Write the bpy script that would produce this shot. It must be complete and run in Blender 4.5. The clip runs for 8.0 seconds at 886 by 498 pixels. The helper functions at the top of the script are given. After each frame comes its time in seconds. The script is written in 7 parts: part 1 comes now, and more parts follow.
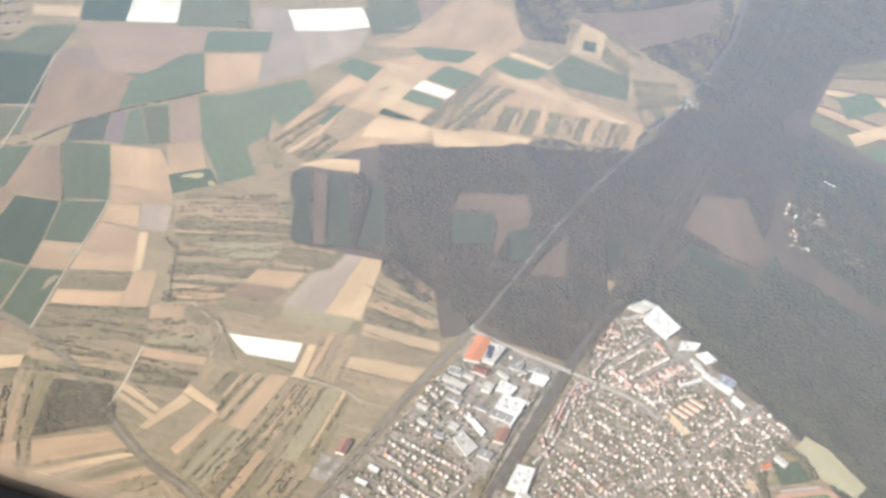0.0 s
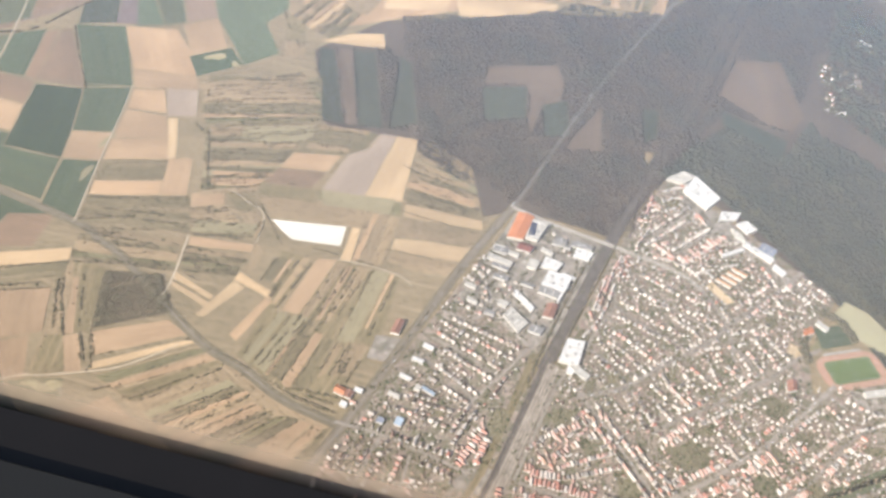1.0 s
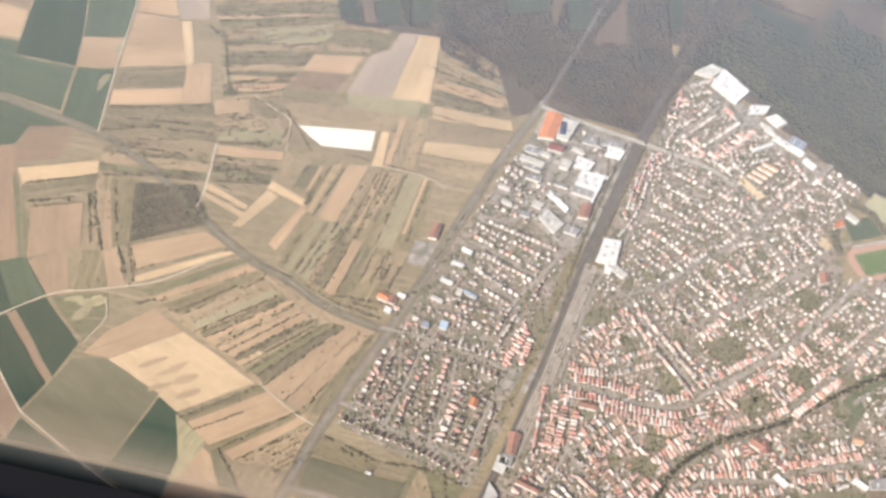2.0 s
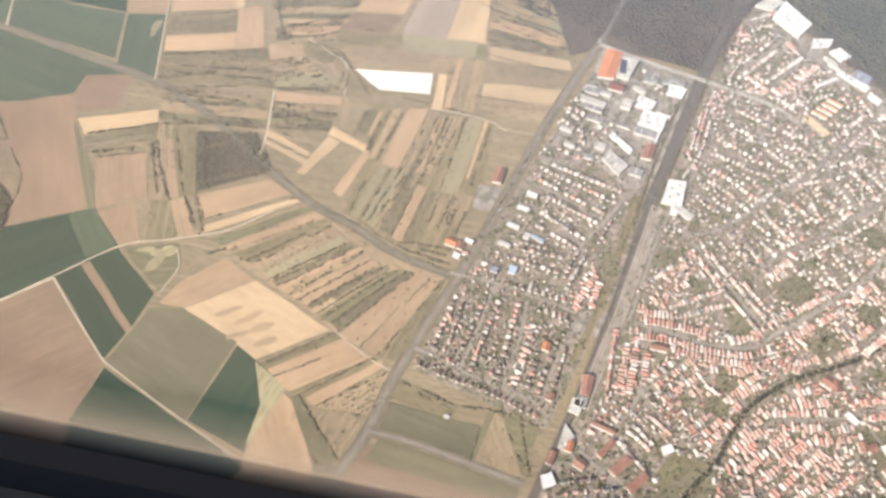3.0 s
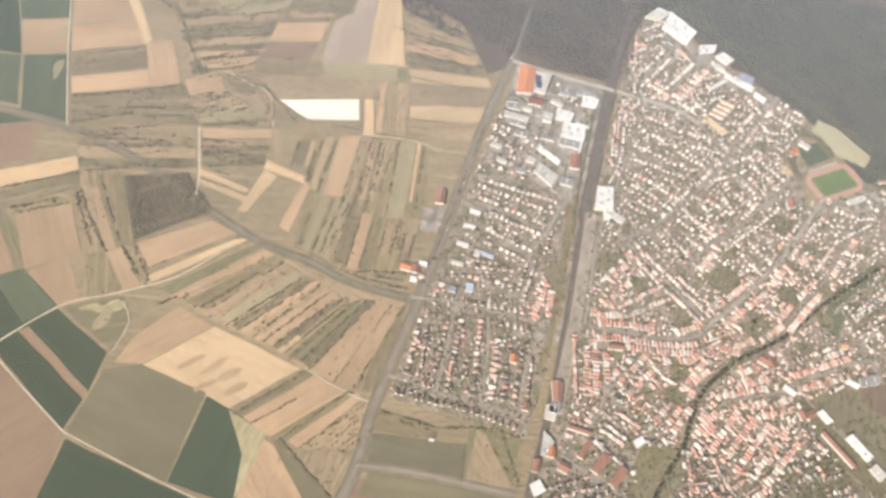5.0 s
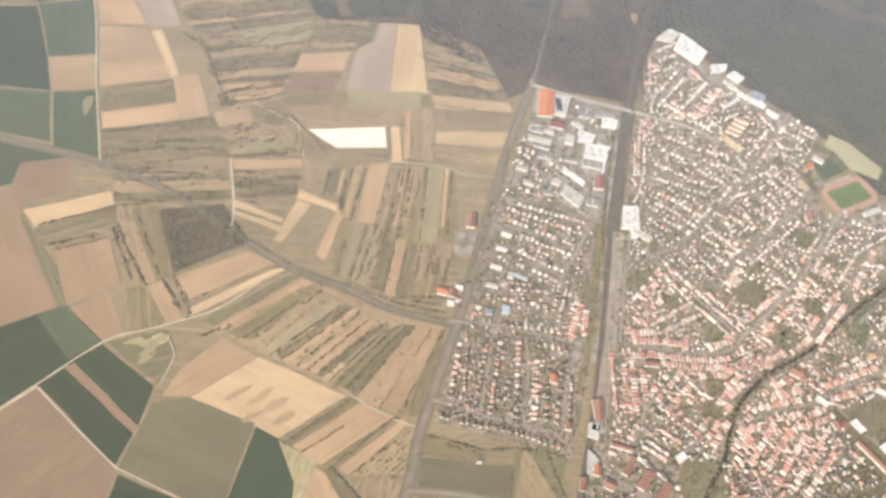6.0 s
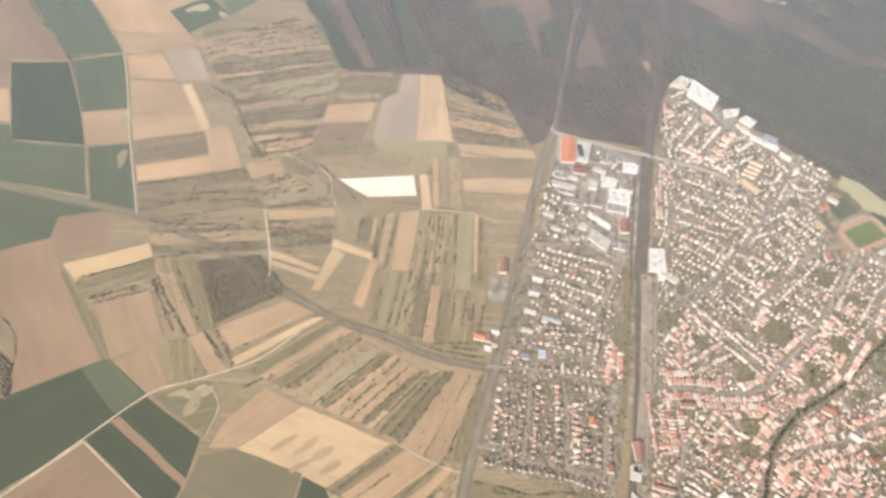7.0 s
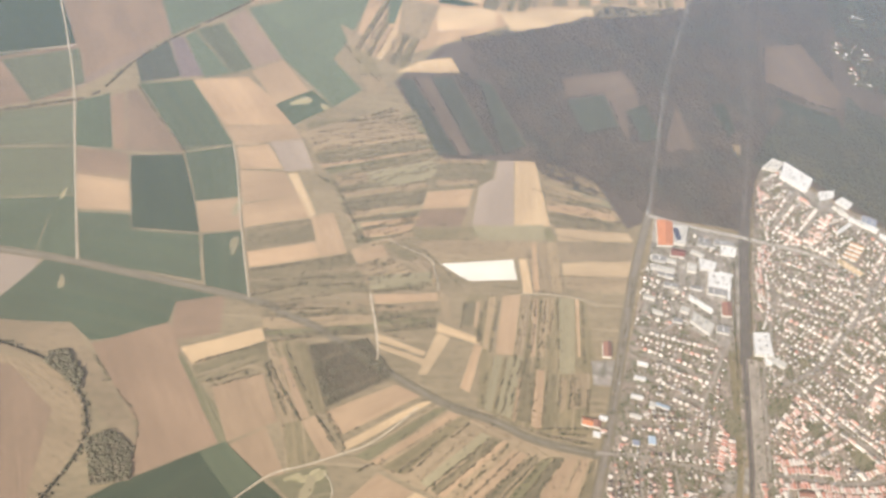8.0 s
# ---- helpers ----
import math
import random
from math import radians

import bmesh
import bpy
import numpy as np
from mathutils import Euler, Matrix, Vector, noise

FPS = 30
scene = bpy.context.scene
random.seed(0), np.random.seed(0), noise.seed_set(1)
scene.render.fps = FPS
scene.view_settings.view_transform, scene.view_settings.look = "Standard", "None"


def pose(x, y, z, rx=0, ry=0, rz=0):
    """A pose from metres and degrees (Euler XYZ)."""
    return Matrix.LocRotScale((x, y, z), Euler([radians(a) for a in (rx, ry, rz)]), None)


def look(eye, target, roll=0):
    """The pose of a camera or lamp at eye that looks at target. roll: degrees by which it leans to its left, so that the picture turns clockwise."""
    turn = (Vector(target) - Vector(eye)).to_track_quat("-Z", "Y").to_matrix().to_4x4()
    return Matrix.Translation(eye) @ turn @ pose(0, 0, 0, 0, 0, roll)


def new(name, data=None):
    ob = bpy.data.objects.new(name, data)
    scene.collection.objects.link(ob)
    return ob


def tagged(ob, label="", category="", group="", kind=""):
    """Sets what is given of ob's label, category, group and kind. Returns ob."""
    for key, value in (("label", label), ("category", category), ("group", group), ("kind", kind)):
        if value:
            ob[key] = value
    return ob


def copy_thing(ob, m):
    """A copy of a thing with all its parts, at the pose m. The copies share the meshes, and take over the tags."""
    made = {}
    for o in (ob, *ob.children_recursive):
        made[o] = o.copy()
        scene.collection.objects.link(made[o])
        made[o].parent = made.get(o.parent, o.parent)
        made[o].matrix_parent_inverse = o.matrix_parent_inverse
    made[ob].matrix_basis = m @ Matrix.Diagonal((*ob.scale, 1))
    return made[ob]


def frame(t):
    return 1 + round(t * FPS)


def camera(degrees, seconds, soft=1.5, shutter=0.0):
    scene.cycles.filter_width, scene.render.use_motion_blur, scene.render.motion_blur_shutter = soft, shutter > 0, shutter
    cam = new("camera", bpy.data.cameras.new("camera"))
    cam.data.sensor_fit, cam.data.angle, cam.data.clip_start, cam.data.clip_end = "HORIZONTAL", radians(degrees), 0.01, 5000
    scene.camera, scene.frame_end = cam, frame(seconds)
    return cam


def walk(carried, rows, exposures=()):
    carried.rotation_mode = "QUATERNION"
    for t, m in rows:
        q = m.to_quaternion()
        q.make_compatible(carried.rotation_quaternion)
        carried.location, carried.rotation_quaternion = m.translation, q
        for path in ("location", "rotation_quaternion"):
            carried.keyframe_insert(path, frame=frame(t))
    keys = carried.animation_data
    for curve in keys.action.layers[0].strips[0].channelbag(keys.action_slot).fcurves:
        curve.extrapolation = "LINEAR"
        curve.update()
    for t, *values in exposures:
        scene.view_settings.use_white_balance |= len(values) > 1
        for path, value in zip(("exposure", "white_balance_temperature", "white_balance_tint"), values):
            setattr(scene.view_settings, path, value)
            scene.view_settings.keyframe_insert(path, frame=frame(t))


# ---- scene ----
cam = camera(56.4, 8.0, soft=2.9)

# The aircraft flies a straight line at a steady pace; only the view turns.
VEL = Vector((-39.184, -0.946, 1.957))
MID = Vector((0.0, 0.0, 500.0))
TURNS = (
    (0, 11.02, -39.29, 6.76),
    (0.5, 9.98, -44.86, 6.20),
    (1, 9.17, -48.37, 6.18),
    (1.5, 7.89, -51.69, 6.62),
    (2, 6.03, -55.69, 7.07),
    (2.2, 5.73, -56.88, 7.04),
    (3.3, 7.07, -61.03, 5.17),
    (3.5, 7.15, -61.19, 5.09),
    (4, -0.05, -60.66, 10.49),
    (4.2, -5.59, -60.02, 14.06),
    (4.5, -11.56, -58.71, 17.62),
    (4.7, -12.88, -58.29, 17.94),
    (5.8, -15.36, -56.31, 17.32),
    (6, -15.50, -56.10, 17.35),
    (6.5, -16.02, -55.39, 16.91),
    (7, -16.06, -52.94, 16.77),
    (7.5, -10.93, -50.61, 12.80),
    (8, -8.37, -48.42, 10.66))


def eye_at(t):
    return MID + VEL * (t - 4.0)


def heading(yaw, pitch):
    y, p = radians(yaw), radians(pitch)
    return Vector((-math.sin(y) * math.cos(p), math.cos(y) * math.cos(p), math.sin(p)))


walk(cam, [(t, look(eye_at(t), eye_at(t) + heading(yaw, pitch) * 100, roll)) for t, yaw, pitch, roll in TURNS],
     exposures=[(0.0, 0.24, 6200, 9.0), (0.5, 0.48, 6180, 9.5), (1.0, 0.26, 6270, 10.5), (2.0, 0.25, 6300, 12.0), (3.5, 0.30, 6360, 11.5), (4.0, 0.30, 6400, 11.0), (4.5, 0.22, 6430, 10.5),
                (6.0, 0.12, 6480, 11.0), (7.0, 0.10, 6560, 11.0), (8.0, 0.10, 6540, 10.5)])

# ---- daylight ----
SUN_DIR = Vector((-0.50, -0.62, 0.60)).normalized()
world = bpy.data.worlds.new("sky")
scene.world = world
world.use_nodes = True
wn = world.node_tree.nodes
sky = wn.new("ShaderNodeTexSky")
sky.sky_type = "NISHITA"
sky.sun_disc = False
sky.sun_elevation = math.asin(SUN_DIR.z)
sky.sun_rotation = math.atan2(SUN_DIR.x, SUN_DIR.y)
sky.air_density, sky.dust_density = 1.0, 2.5
wn["Background"].inputs[1].default_value = 0.13
world.node_tree.links.new(sky.outputs[0], wn["Background"].inputs[0])
sun = new("sun", bpy.data.lights.new("sun", "SUN"))
sun.data.energy, sun.data.angle, sun.data.color = 4.2, radians(0.53), (1.0, 0.90, 0.745)
sun.matrix_world = look(SUN_DIR * 900, (0, 0, 0))


# ---- materials ----
def node_material(name, rough=0.9, metal=0.0, spec=0.3):
    m = bpy.data.materials.new(name)
    m.use_nodes = True
    nt = m.node_tree
    b = nt.nodes["Principled BSDF"]
    b.inputs["Roughness"].default_value = rough
    b.inputs["Metallic"].default_value = metal
    b.inputs["Specular IOR Level"].default_value = spec
    return m, nt, b


def noise_node(nt, coord, scale, detail=4.0, stretch=None):
    if stretch:
        mp = nt.nodes.new("ShaderNodeMapping")
        mp.inputs["Scale"].default_value = stretch
        nt.links.new(coord, mp.inputs[0])
        coord = mp.outputs[0]
    n = nt.nodes.new("ShaderNodeTexNoise")
    n.inputs["Scale"].default_value = scale
    n.inputs["Detail"].default_value = detail
    nt.links.new(coord, n.inputs["Vector"])
    return n.outputs["Fac"]


def mix_color(nt, fac, a, b, mode="MIX"):
    n = nt.nodes.new("ShaderNodeMix")
    n.data_type, n.blend_type = "RGBA", mode
    for value, socket in ((fac, n.inputs[0]), (a, n.inputs[6]), (b, n.inputs[7])):
        if isinstance(value, (int, float)):
            socket.default_value = value
        elif isinstance(value, tuple):
            socket.default_value = (*value, 1.0)
        else:
            nt.links.new(value, socket)
    return n.outputs[2]


def ramp(nt, fac, stops, constant=False):
    n = nt.nodes.new("ShaderNodeValToRGB")
    el = n.color_ramp.elements
    while len(el) < len(stops):
        el.new(0.5)
    for e, (pos, c) in zip(el, stops):
        e.position, e.color = pos, (*c, 1.0)
    if constant:
        n.color_ramp.interpolation = "CONSTANT"
    nt.links.new(fac, n.inputs[0])
    return n.outputs[0]


def scaled(c, k):
    return tuple(v * k for v in c)


def soil(name, base, other, streak=0.5, lines=1.0, patch=0.5, mottle=0.0, dark=(0.125, 0.11, 0.072), straw_share=1.1):
    """Farmland: drill rows along the parcel's long side, soft patches of damp or thin growth, a tone of its own for each parcel;
    rough land also has tufts and twiggy growth, drawn out along the rows."""
    m, nt, b = node_material(name, 0.95, spec=0.1)
    tc = nt.nodes.new("ShaderNodeTexCoord")
    uv = nt.nodes.new("ShaderNodeUVMap")
    info = nt.nodes.new("ShaderNodeObjectInfo")
    rows = noise_node(nt, uv.outputs[0], 1.0, 3.0, (0.005, 0.40 * lines, 1.0))
    fine = noise_node(nt, uv.outputs[0], 1.0, 2.0, (0.02, 1.5 * lines, 1.0))
    big = noise_node(nt, uv.outputs[0], 1.0, 4.0, (0.013, 0.03, 1.0))
    small = noise_node(nt, uv.outputs[0], 1.0, 5.0, (0.12, 0.3, 1.0))
    c = mix_color(nt, ramp(nt, rows, ((0.35, (0, 0, 0)), (0.68, scaled((1, 1, 1), streak)))), base, other)
    c = mix_color(nt, ramp(nt, big, ((0.36, (0, 0, 0)), (0.70, scaled((1, 1, 1), patch)))), c, scaled(other, 0.88))
    tone = ramp(nt, big, ((0.25, (1.12, 1.11, 1.09)), (0.6, (0.95, 0.95, 0.95))))
    c = mix_color(nt, 1.0, c, tone, "MULTIPLY")
    tone = ramp(nt, small, ((0.25, (0.93, 0.93, 0.93)), (0.75, (1.06, 1.06, 1.06))))
    c = mix_color(nt, 1.0, c, tone, "MULTIPLY")
    tone = ramp(nt, fine, ((0.3, (0.93, 0.93, 0.93)), (0.7, (1.06, 1.06, 1.06))))
    c = mix_color(nt, 1.0, c, tone, "MULTIPLY")
    if mottle:
        tufts = noise_node(nt, uv.outputs[0], 1.0, 4.0, (0.13, 0.48, 1.0))
        c = mix_color(nt, ramp(nt, tufts, ((0.48, (0, 0, 0)), (0.66, scaled((1, 1, 1), mottle)))), c, dark)
        straw = noise_node(nt, uv.outputs[0], 1.0, 3.0, (0.010, 0.33, 3.0))
        c = mix_color(nt, ramp(nt, straw, ((0.55, (0, 0, 0)), (0.72, scaled((1, 1, 1), min(0.7, mottle * straw_share))))), c, (0.45, 0.35, 0.235))
    own = ramp(nt, info.outputs["Random"], ((0.0, (0.88, 0.89, 0.90)), (1.0, (1.11, 1.08, 1.04))))
    c = mix_color(nt, 1.0, c, own, "MULTIPLY")
    nt.links.new(c, b.inputs["Base Color"])
    bump = nt.nodes.new("ShaderNodeBump")
    bump.inputs["Strength"].default_value, bump.inputs["Distance"].default_value = 0.25, 0.1
    nt.links.new(fine, bump.inputs["Height"])
    nt.links.new(bump.outputs[0], b.inputs["Normal"])
    return m


def plots(name, stops, size=2.4, spread=0.16):
    """Ground cut into small plots: beds, lawns, drives and yards, each of its own tone, with weeds and litter."""
    m, nt, b = node_material(name, 0.95, spec=0.1)
    tc = nt.nodes.new("ShaderNodeTexCoord")
    c = None
    for k, share in ((1.0, 1.0), (0.37, 0.5)):
        cell = nt.nodes.new("ShaderNodeTexVoronoi")
        cell.inputs["Scale"].default_value = k / size
        nt.links.new(tc.outputs["Object"], cell.inputs["Vector"])
        sep = nt.nodes.new("ShaderNodeSeparateColor")
        nt.links.new(cell.outputs["Color"], sep.inputs[0])
        layer = ramp(nt, sep.outputs[0], stops, constant=True)
        c = layer if c is None else mix_color(nt, share, c, layer)
    weeds = noise_node(nt, tc.outputs["Object"], 0.9, 5.0)
    lo, hi = 1.0 - spread, 1.0 + spread
    c = mix_color(nt, 1.0, c, ramp(nt, weeds, ((0.3, (lo, lo, lo)), (0.7, (hi, hi, hi)))), "MULTIPLY")
    wide = noise_node(nt, tc.outputs["Object"], 0.035, 4.0)
    c = mix_color(nt, 1.0, c, ramp(nt, wide, ((0.35, (0.92, 0.94, 0.93)), (0.68, (1.08, 1.06, 1.06)))), "MULTIPLY")
    nt.links.new(c, b.inputs["Base Color"])
    return m


SOIL = {
    "brown": soil("ploughed_brown_soil", (0.300, 0.212, 0.148), (0.255, 0.182, 0.127), 0.7),
    "tan": soil("dry_tan_soil", (0.50, 0.355, 0.225), (0.40, 0.275, 0.175), 0.6),
    "sand": soil("dry_sandy_soil", (0.60, 0.445, 0.275), (0.50, 0.36, 0.22), 0.5),
    "sandlight": soil("bleached_sandy_soil", (0.67, 0.485, 0.30), (0.59, 0.42, 0.255), 0.4),
    "umber": soil("dry_umber_soil", (0.40, 0.285, 0.185), (0.335, 0.238, 0.155), 0.6),
    "mauve": soil("damp_mauve_soil", (0.31, 0.228, 0.175), (0.27, 0.20, 0.152), 0.6),
    "lilac": soil("grey_rolled_soil", (0.375, 0.305, 0.245), (0.345, 0.28, 0.225), 0.4),
    "purple": soil("dark_violet_soil", (0.20, 0.160, 0.160), (0.18, 0.15, 0.148), 0.4),
    "white": soil("white_crop_fleece", (0.84, 0.80, 0.71), (0.76, 0.71, 0.61), 0.4, 1.6),
    "green": soil("young_green_cereal", (0.088, 0.120, 0.082), (0.130, 0.152, 0.100), 0.8),
    "leafgreen": soil("lush_green_cereal", (0.074, 0.108, 0.071), (0.115, 0.140, 0.090), 0.9),
    # fargreen: cereal of far fields, with distance haze lightening its colour
    "fargreen": soil("hazed_green_cereal", (0.120, 0.160, 0.105), (0.160, 0.186, 0.122), 0.8),
    "darkgreen": soil("dense_dark_green_crop", (0.037, 0.064, 0.044), (0.060, 0.086, 0.058), 0.9, 0.6),
    "bluegreen": soil("blue_green_crop", (0.085, 0.105, 0.085), (0.11, 0.115, 0.088), 0.7),
    "greengrey": soil("pale_green_crop", (0.112, 0.132, 0.088), (0.158, 0.165, 0.105), 0.8),
    "olivegreen": soil("olive_green_grass", (0.205, 0.195, 0.115), (0.245, 0.215, 0.13), 0.6, mottle=0.35),
    "palegreen": soil("pale_green_meadow", (0.37, 0.355, 0.24), (0.42, 0.39, 0.265), 0.3, mottle=0.12),
    "olive": soil("olive_fallow_grass", (0.272, 0.222, 0.138), (0.215, 0.185, 0.112), 0.8, mottle=0.42),
    "greyolive": soil("grey_olive_stubble", (0.195, 0.175, 0.115), (0.165, 0.155, 0.10), 0.8),
    "scrub": soil("rough_scrub_grass", (0.26, 0.215, 0.14), (0.19, 0.165, 0.105), 0.8, mottle=0.55),
    "rough": soil("rough_dry_meadow", (0.38, 0.29, 0.19), (0.30, 0.235, 0.15), 0.5, mottle=0.4),
    "moor": soil("mottled_rough_grazing", (0.31, 0.238, 0.158), (0.26, 0.205, 0.135), 0.3, mottle=0.38, straw_share=0.2),
    "pinefloor": soil("dark_forest_floor", (0.100, 0.106, 0.092), (0.108, 0.109, 0.094), 0.2),
    "parkgreen": soil("shaded_park_grass", (0.215, 0.20, 0.135), (0.25, 0.22, 0.152), 0.2, mottle=0.5, straw_share=0.1),
    "dryturf": soil("dry_turf", (0.335, 0.295, 0.19), (0.30, 0.262, 0.165), 0.5),
    "stubble": soil("straw_stubble", (0.42, 0.315, 0.20), (0.33, 0.255, 0.16), 0.7, 1.4, mottle=0.3),
    "pale": soil("bare_pale_ground", (0.47, 0.40, 0.25), (0.30, 0.28, 0.15), 0.6, mottle=0.3),
    "garden": plots("garden_ground", ((0.0, (0.272, 0.225, 0.18)), (0.20, (0.190, 0.182, 0.122)), (0.42, (0.35, 0.285, 0.24)), (0.56, (0.30, 0.232, 0.197)), (0.70, (0.160, 0.158, 0.105)), (0.86, (0.40, 0.335, 0.28))), 2.0, 0.2),
    "stain": soil("damp_sandy_soil", (0.46, 0.335, 0.21), (0.44, 0.32, 0.20), 0.4),
    "shrubfloor": soil("thicket_litter", (0.15, 0.125, 0.095), (0.125, 0.11, 0.083), 0.2, mottle=0.4),
    "woodfloor": soil("leaf_litter", (0.128, 0.107, 0.093), (0.115, 0.098, 0.086), 0.2),
    "clearbrown": soil("cleared_brown_soil", (0.195, 0.148, 0.118), (0.17, 0.132, 0.105), 0.5, mottle=0.2),
    "cleargreen": soil("dark_young_plantation", (0.078, 0.090, 0.073), (0.092, 0.097, 0.078), 0.5),
    "paved": plots("worn_paving", ((0.0, (0.30, 0.265, 0.225)), (0.3, (0.24, 0.215, 0.185)), (0.55, (0.36, 0.32, 0.275)), (0.72, (0.19, 0.177, 0.138)), (0.86, (0.46, 0.415, 0.36))), 3.2),
    "plain": soil("dry_grassland", (0.30, 0.243, 0.16), (0.245, 0.205, 0.133), 0.3, mottle=0.45),
    "sandlot": soil("bare_sandy_lot", (0.66, 0.52, 0.35), (0.56, 0.44, 0.30), 0.3),
}
SOIL_WORDS = {
    "brown": "ploughed brown field with faint drill rows", "tan": "dry tan field of bare harrowed soil",
    "sand": "pale sandy field of dry bare soil", "sandlight": "bright sandy field with darker damp blotches",
    "umber": "dry umber field of bare soil", "mauve": "damp mauve-brown ploughed field", "lilac": "smooth lilac-grey rolled field",
    "purple": "dark violet-brown field of wet soil", "white": "field covered in bright white crop fleece",
    "green": "green field of young cereal", "leafgreen": "lush green field of young cereal", "fargreen": "far green field of young cereal, lightened for haze", "darkgreen": "dark green field of dense crop",
    "bluegreen": "blue-green field of dense crop beside woods", "greengrey": "pale grey-green field of young crop",
    "olivegreen": "olive green meadow parcel", "palegreen": "pale green mown meadow beside the forest",
    "olive": "olive fallow grass parcel", "greyolive": "grey-olive stubble field", "scrub": "rough scrub parcel with shrubs",
    "rough": "rough dry brown meadow", "moor": "mottled brown rough grazing beside the stream", "pinefloor": "dark floor of the evergreen forest", "dryturf": "dry yellow-green mown parcel", "stubble": "straw-coloured stubble with weeds", "pale": "patchy pale bare ground", "garden": "garden ground under the housing",
    "clearbrown": "brown cleared patch in the forest", "cleargreen": "dark square plantation of young trees",
    "parkgreen": "shaded rough grass with bushes", "stain": "damp darker blotch on sandy soil", "shrubfloor": "twiggy litter under the thicket", "woodfloor": "leaf-littered floor of the woodland", "paved": "grey paved yard between halls", "sandlot": "bare sandy building lot",
}


def plain(name, base, rough=0.8, vary=0.2, scale=0.5, metal=0.0, spec=0.3, per_object=0.12, stretch=None):
    """A surface with grain and stains at two sizes, and a slight tone of its own for each object."""
    m, nt, b = node_material(name, rough, metal, spec)
    tc = nt.nodes.new("ShaderNodeTexCoord")
    info = nt.nodes.new("ShaderNodeObjectInfo")
    grain = noise_node(nt, tc.outputs["Object"], scale * 6, 4.0, stretch)
    stain = noise_node(nt, tc.outputs["Object"], scale, 5.0, stretch)
    k = 1.0 - vary
    c = mix_color(nt, 1.0, base, ramp(nt, stain, ((0.3, (k, k, k)), (0.7, (1.05, 1.05, 1.05)))), "MULTIPLY")
    k = 1.0 - vary / 2
    c = mix_color(nt, 1.0, c, ramp(nt, grain, ((0.3, (k, k, k)), (0.7, (1.03, 1.03, 1.03)))), "MULTIPLY")
    lo, hi = 1.0 - per_object, 1.0 + per_object / 2
    c = mix_color(nt, 1.0, c, ramp(nt, info.outputs["Random"], ((0.0, (lo, lo, lo)), (1.0, (hi, hi, hi)))), "MULTIPLY")
    nt.links.new(c, b.inputs["Base Color"])
    return m


def by_chance(name, stops, rough, island, spec=0.3, grain=1.2, stand=None):
    """Colours picked by chance for each object, or for each loose piece of a joined mesh; stand: a second colour in which
    whole stands of trees are tinted."""
    m, nt, b = node_material(name, rough, spec=spec)
    if island:
        src = nt.nodes.new("ShaderNodeNewGeometry").outputs["Random Per Island"]
    else:
        src = nt.nodes.new("ShaderNodeObjectInfo").outputs["Random"]
    tc = nt.nodes.new("ShaderNodeTexCoord")
    c = ramp(nt, src, stops, constant=True)
    if stand:
        wide = noise_node(nt, tc.outputs["Object"], 0.016, 5.0)
        c = mix_color(nt, ramp(nt, wide, ((0.42, (0, 0, 0)), (0.62, (0.8, 0.8, 0.8)))), c, stand)
        wide = noise_node(nt, tc.outputs["Object"], 0.055, 4.0)
        c = mix_color(nt, 1.0, c, ramp(nt, wide, ((0.35, (0.80, 0.82, 0.84)), (0.68, (1.18, 1.15, 1.10)))), "MULTIPLY")
    g = noise_node(nt, tc.outputs["Object"], grain, 4.0)
    c = mix_color(nt, 1.0, c, ramp(nt, g, ((0.3, (0.78, 0.78, 0.78)), (0.7, (1.1, 1.1, 1.1)))), "MULTIPLY")
    nt.links.new(c, b.inputs["Base Color"])
    return m


TILE_RED, TILE_PINK, TILE_BROWN, TILE_DARK, TILE_GREY, TILE_PALE = (0.52, 0.25, 0.195), (0.57, 0.37, 0.315), (0.25, 0.165, 0.135), (0.105, 0.088, 0.083), (0.24, 0.222, 0.21), (0.64, 0.58, 0.52)
ROOFS = {
    "light": ((0.0, TILE_BROWN), (0.12, TILE_GREY), (0.28, TILE_PALE), (0.62, (0.40, 0.335, 0.285)), (0.80, TILE_DARK), (0.86, TILE_PINK), (0.96, TILE_RED)),
    "mixed": ((0.0, TILE_BROWN), (0.26, TILE_DARK), (0.54, TILE_GREY), (0.68, TILE_PALE), (0.82, TILE_PINK), (0.93, TILE_RED)),
    "dark": ((0.0, TILE_DARK), (0.5, (0.19, 0.14, 0.12)), (0.8, TILE_BROWN), (0.95, TILE_RED)),
    "pink": ((0.0, TILE_PINK), (0.34, TILE_PALE), (0.55, (0.42, 0.27, 0.20)), (0.74, TILE_GREY), (0.84, TILE_RED), (0.92, TILE_BROWN)),
    "red": ((0.0, TILE_RED), (0.22, TILE_PINK), (0.54, (0.50, 0.31, 0.25)), (0.70, TILE_PALE), (0.92, TILE_BROWN)),
}
ROOF_THING = {k: by_chance("roof_tiles_" + k, v, 0.55, False) for k, v in ROOFS.items()}
ROOF_STUFF = {k: by_chance("roof_tiles_joined_" + k, v, 0.55, True) for k, v in ROOFS.items()}
WALLS = ((0.0, (0.85, 0.83, 0.79)), (0.62, (0.80, 0.76, 0.68)), (0.82, (0.72, 0.65, 0.54)), (0.91, (0.56, 0.48, 0.41)), (0.97, (0.48, 0.34, 0.26)))
WALL_THING = by_chance("house_render", WALLS, 0.85, False)
WALL_STUFF = by_chance("house_render_joined", WALLS, 0.85, True)
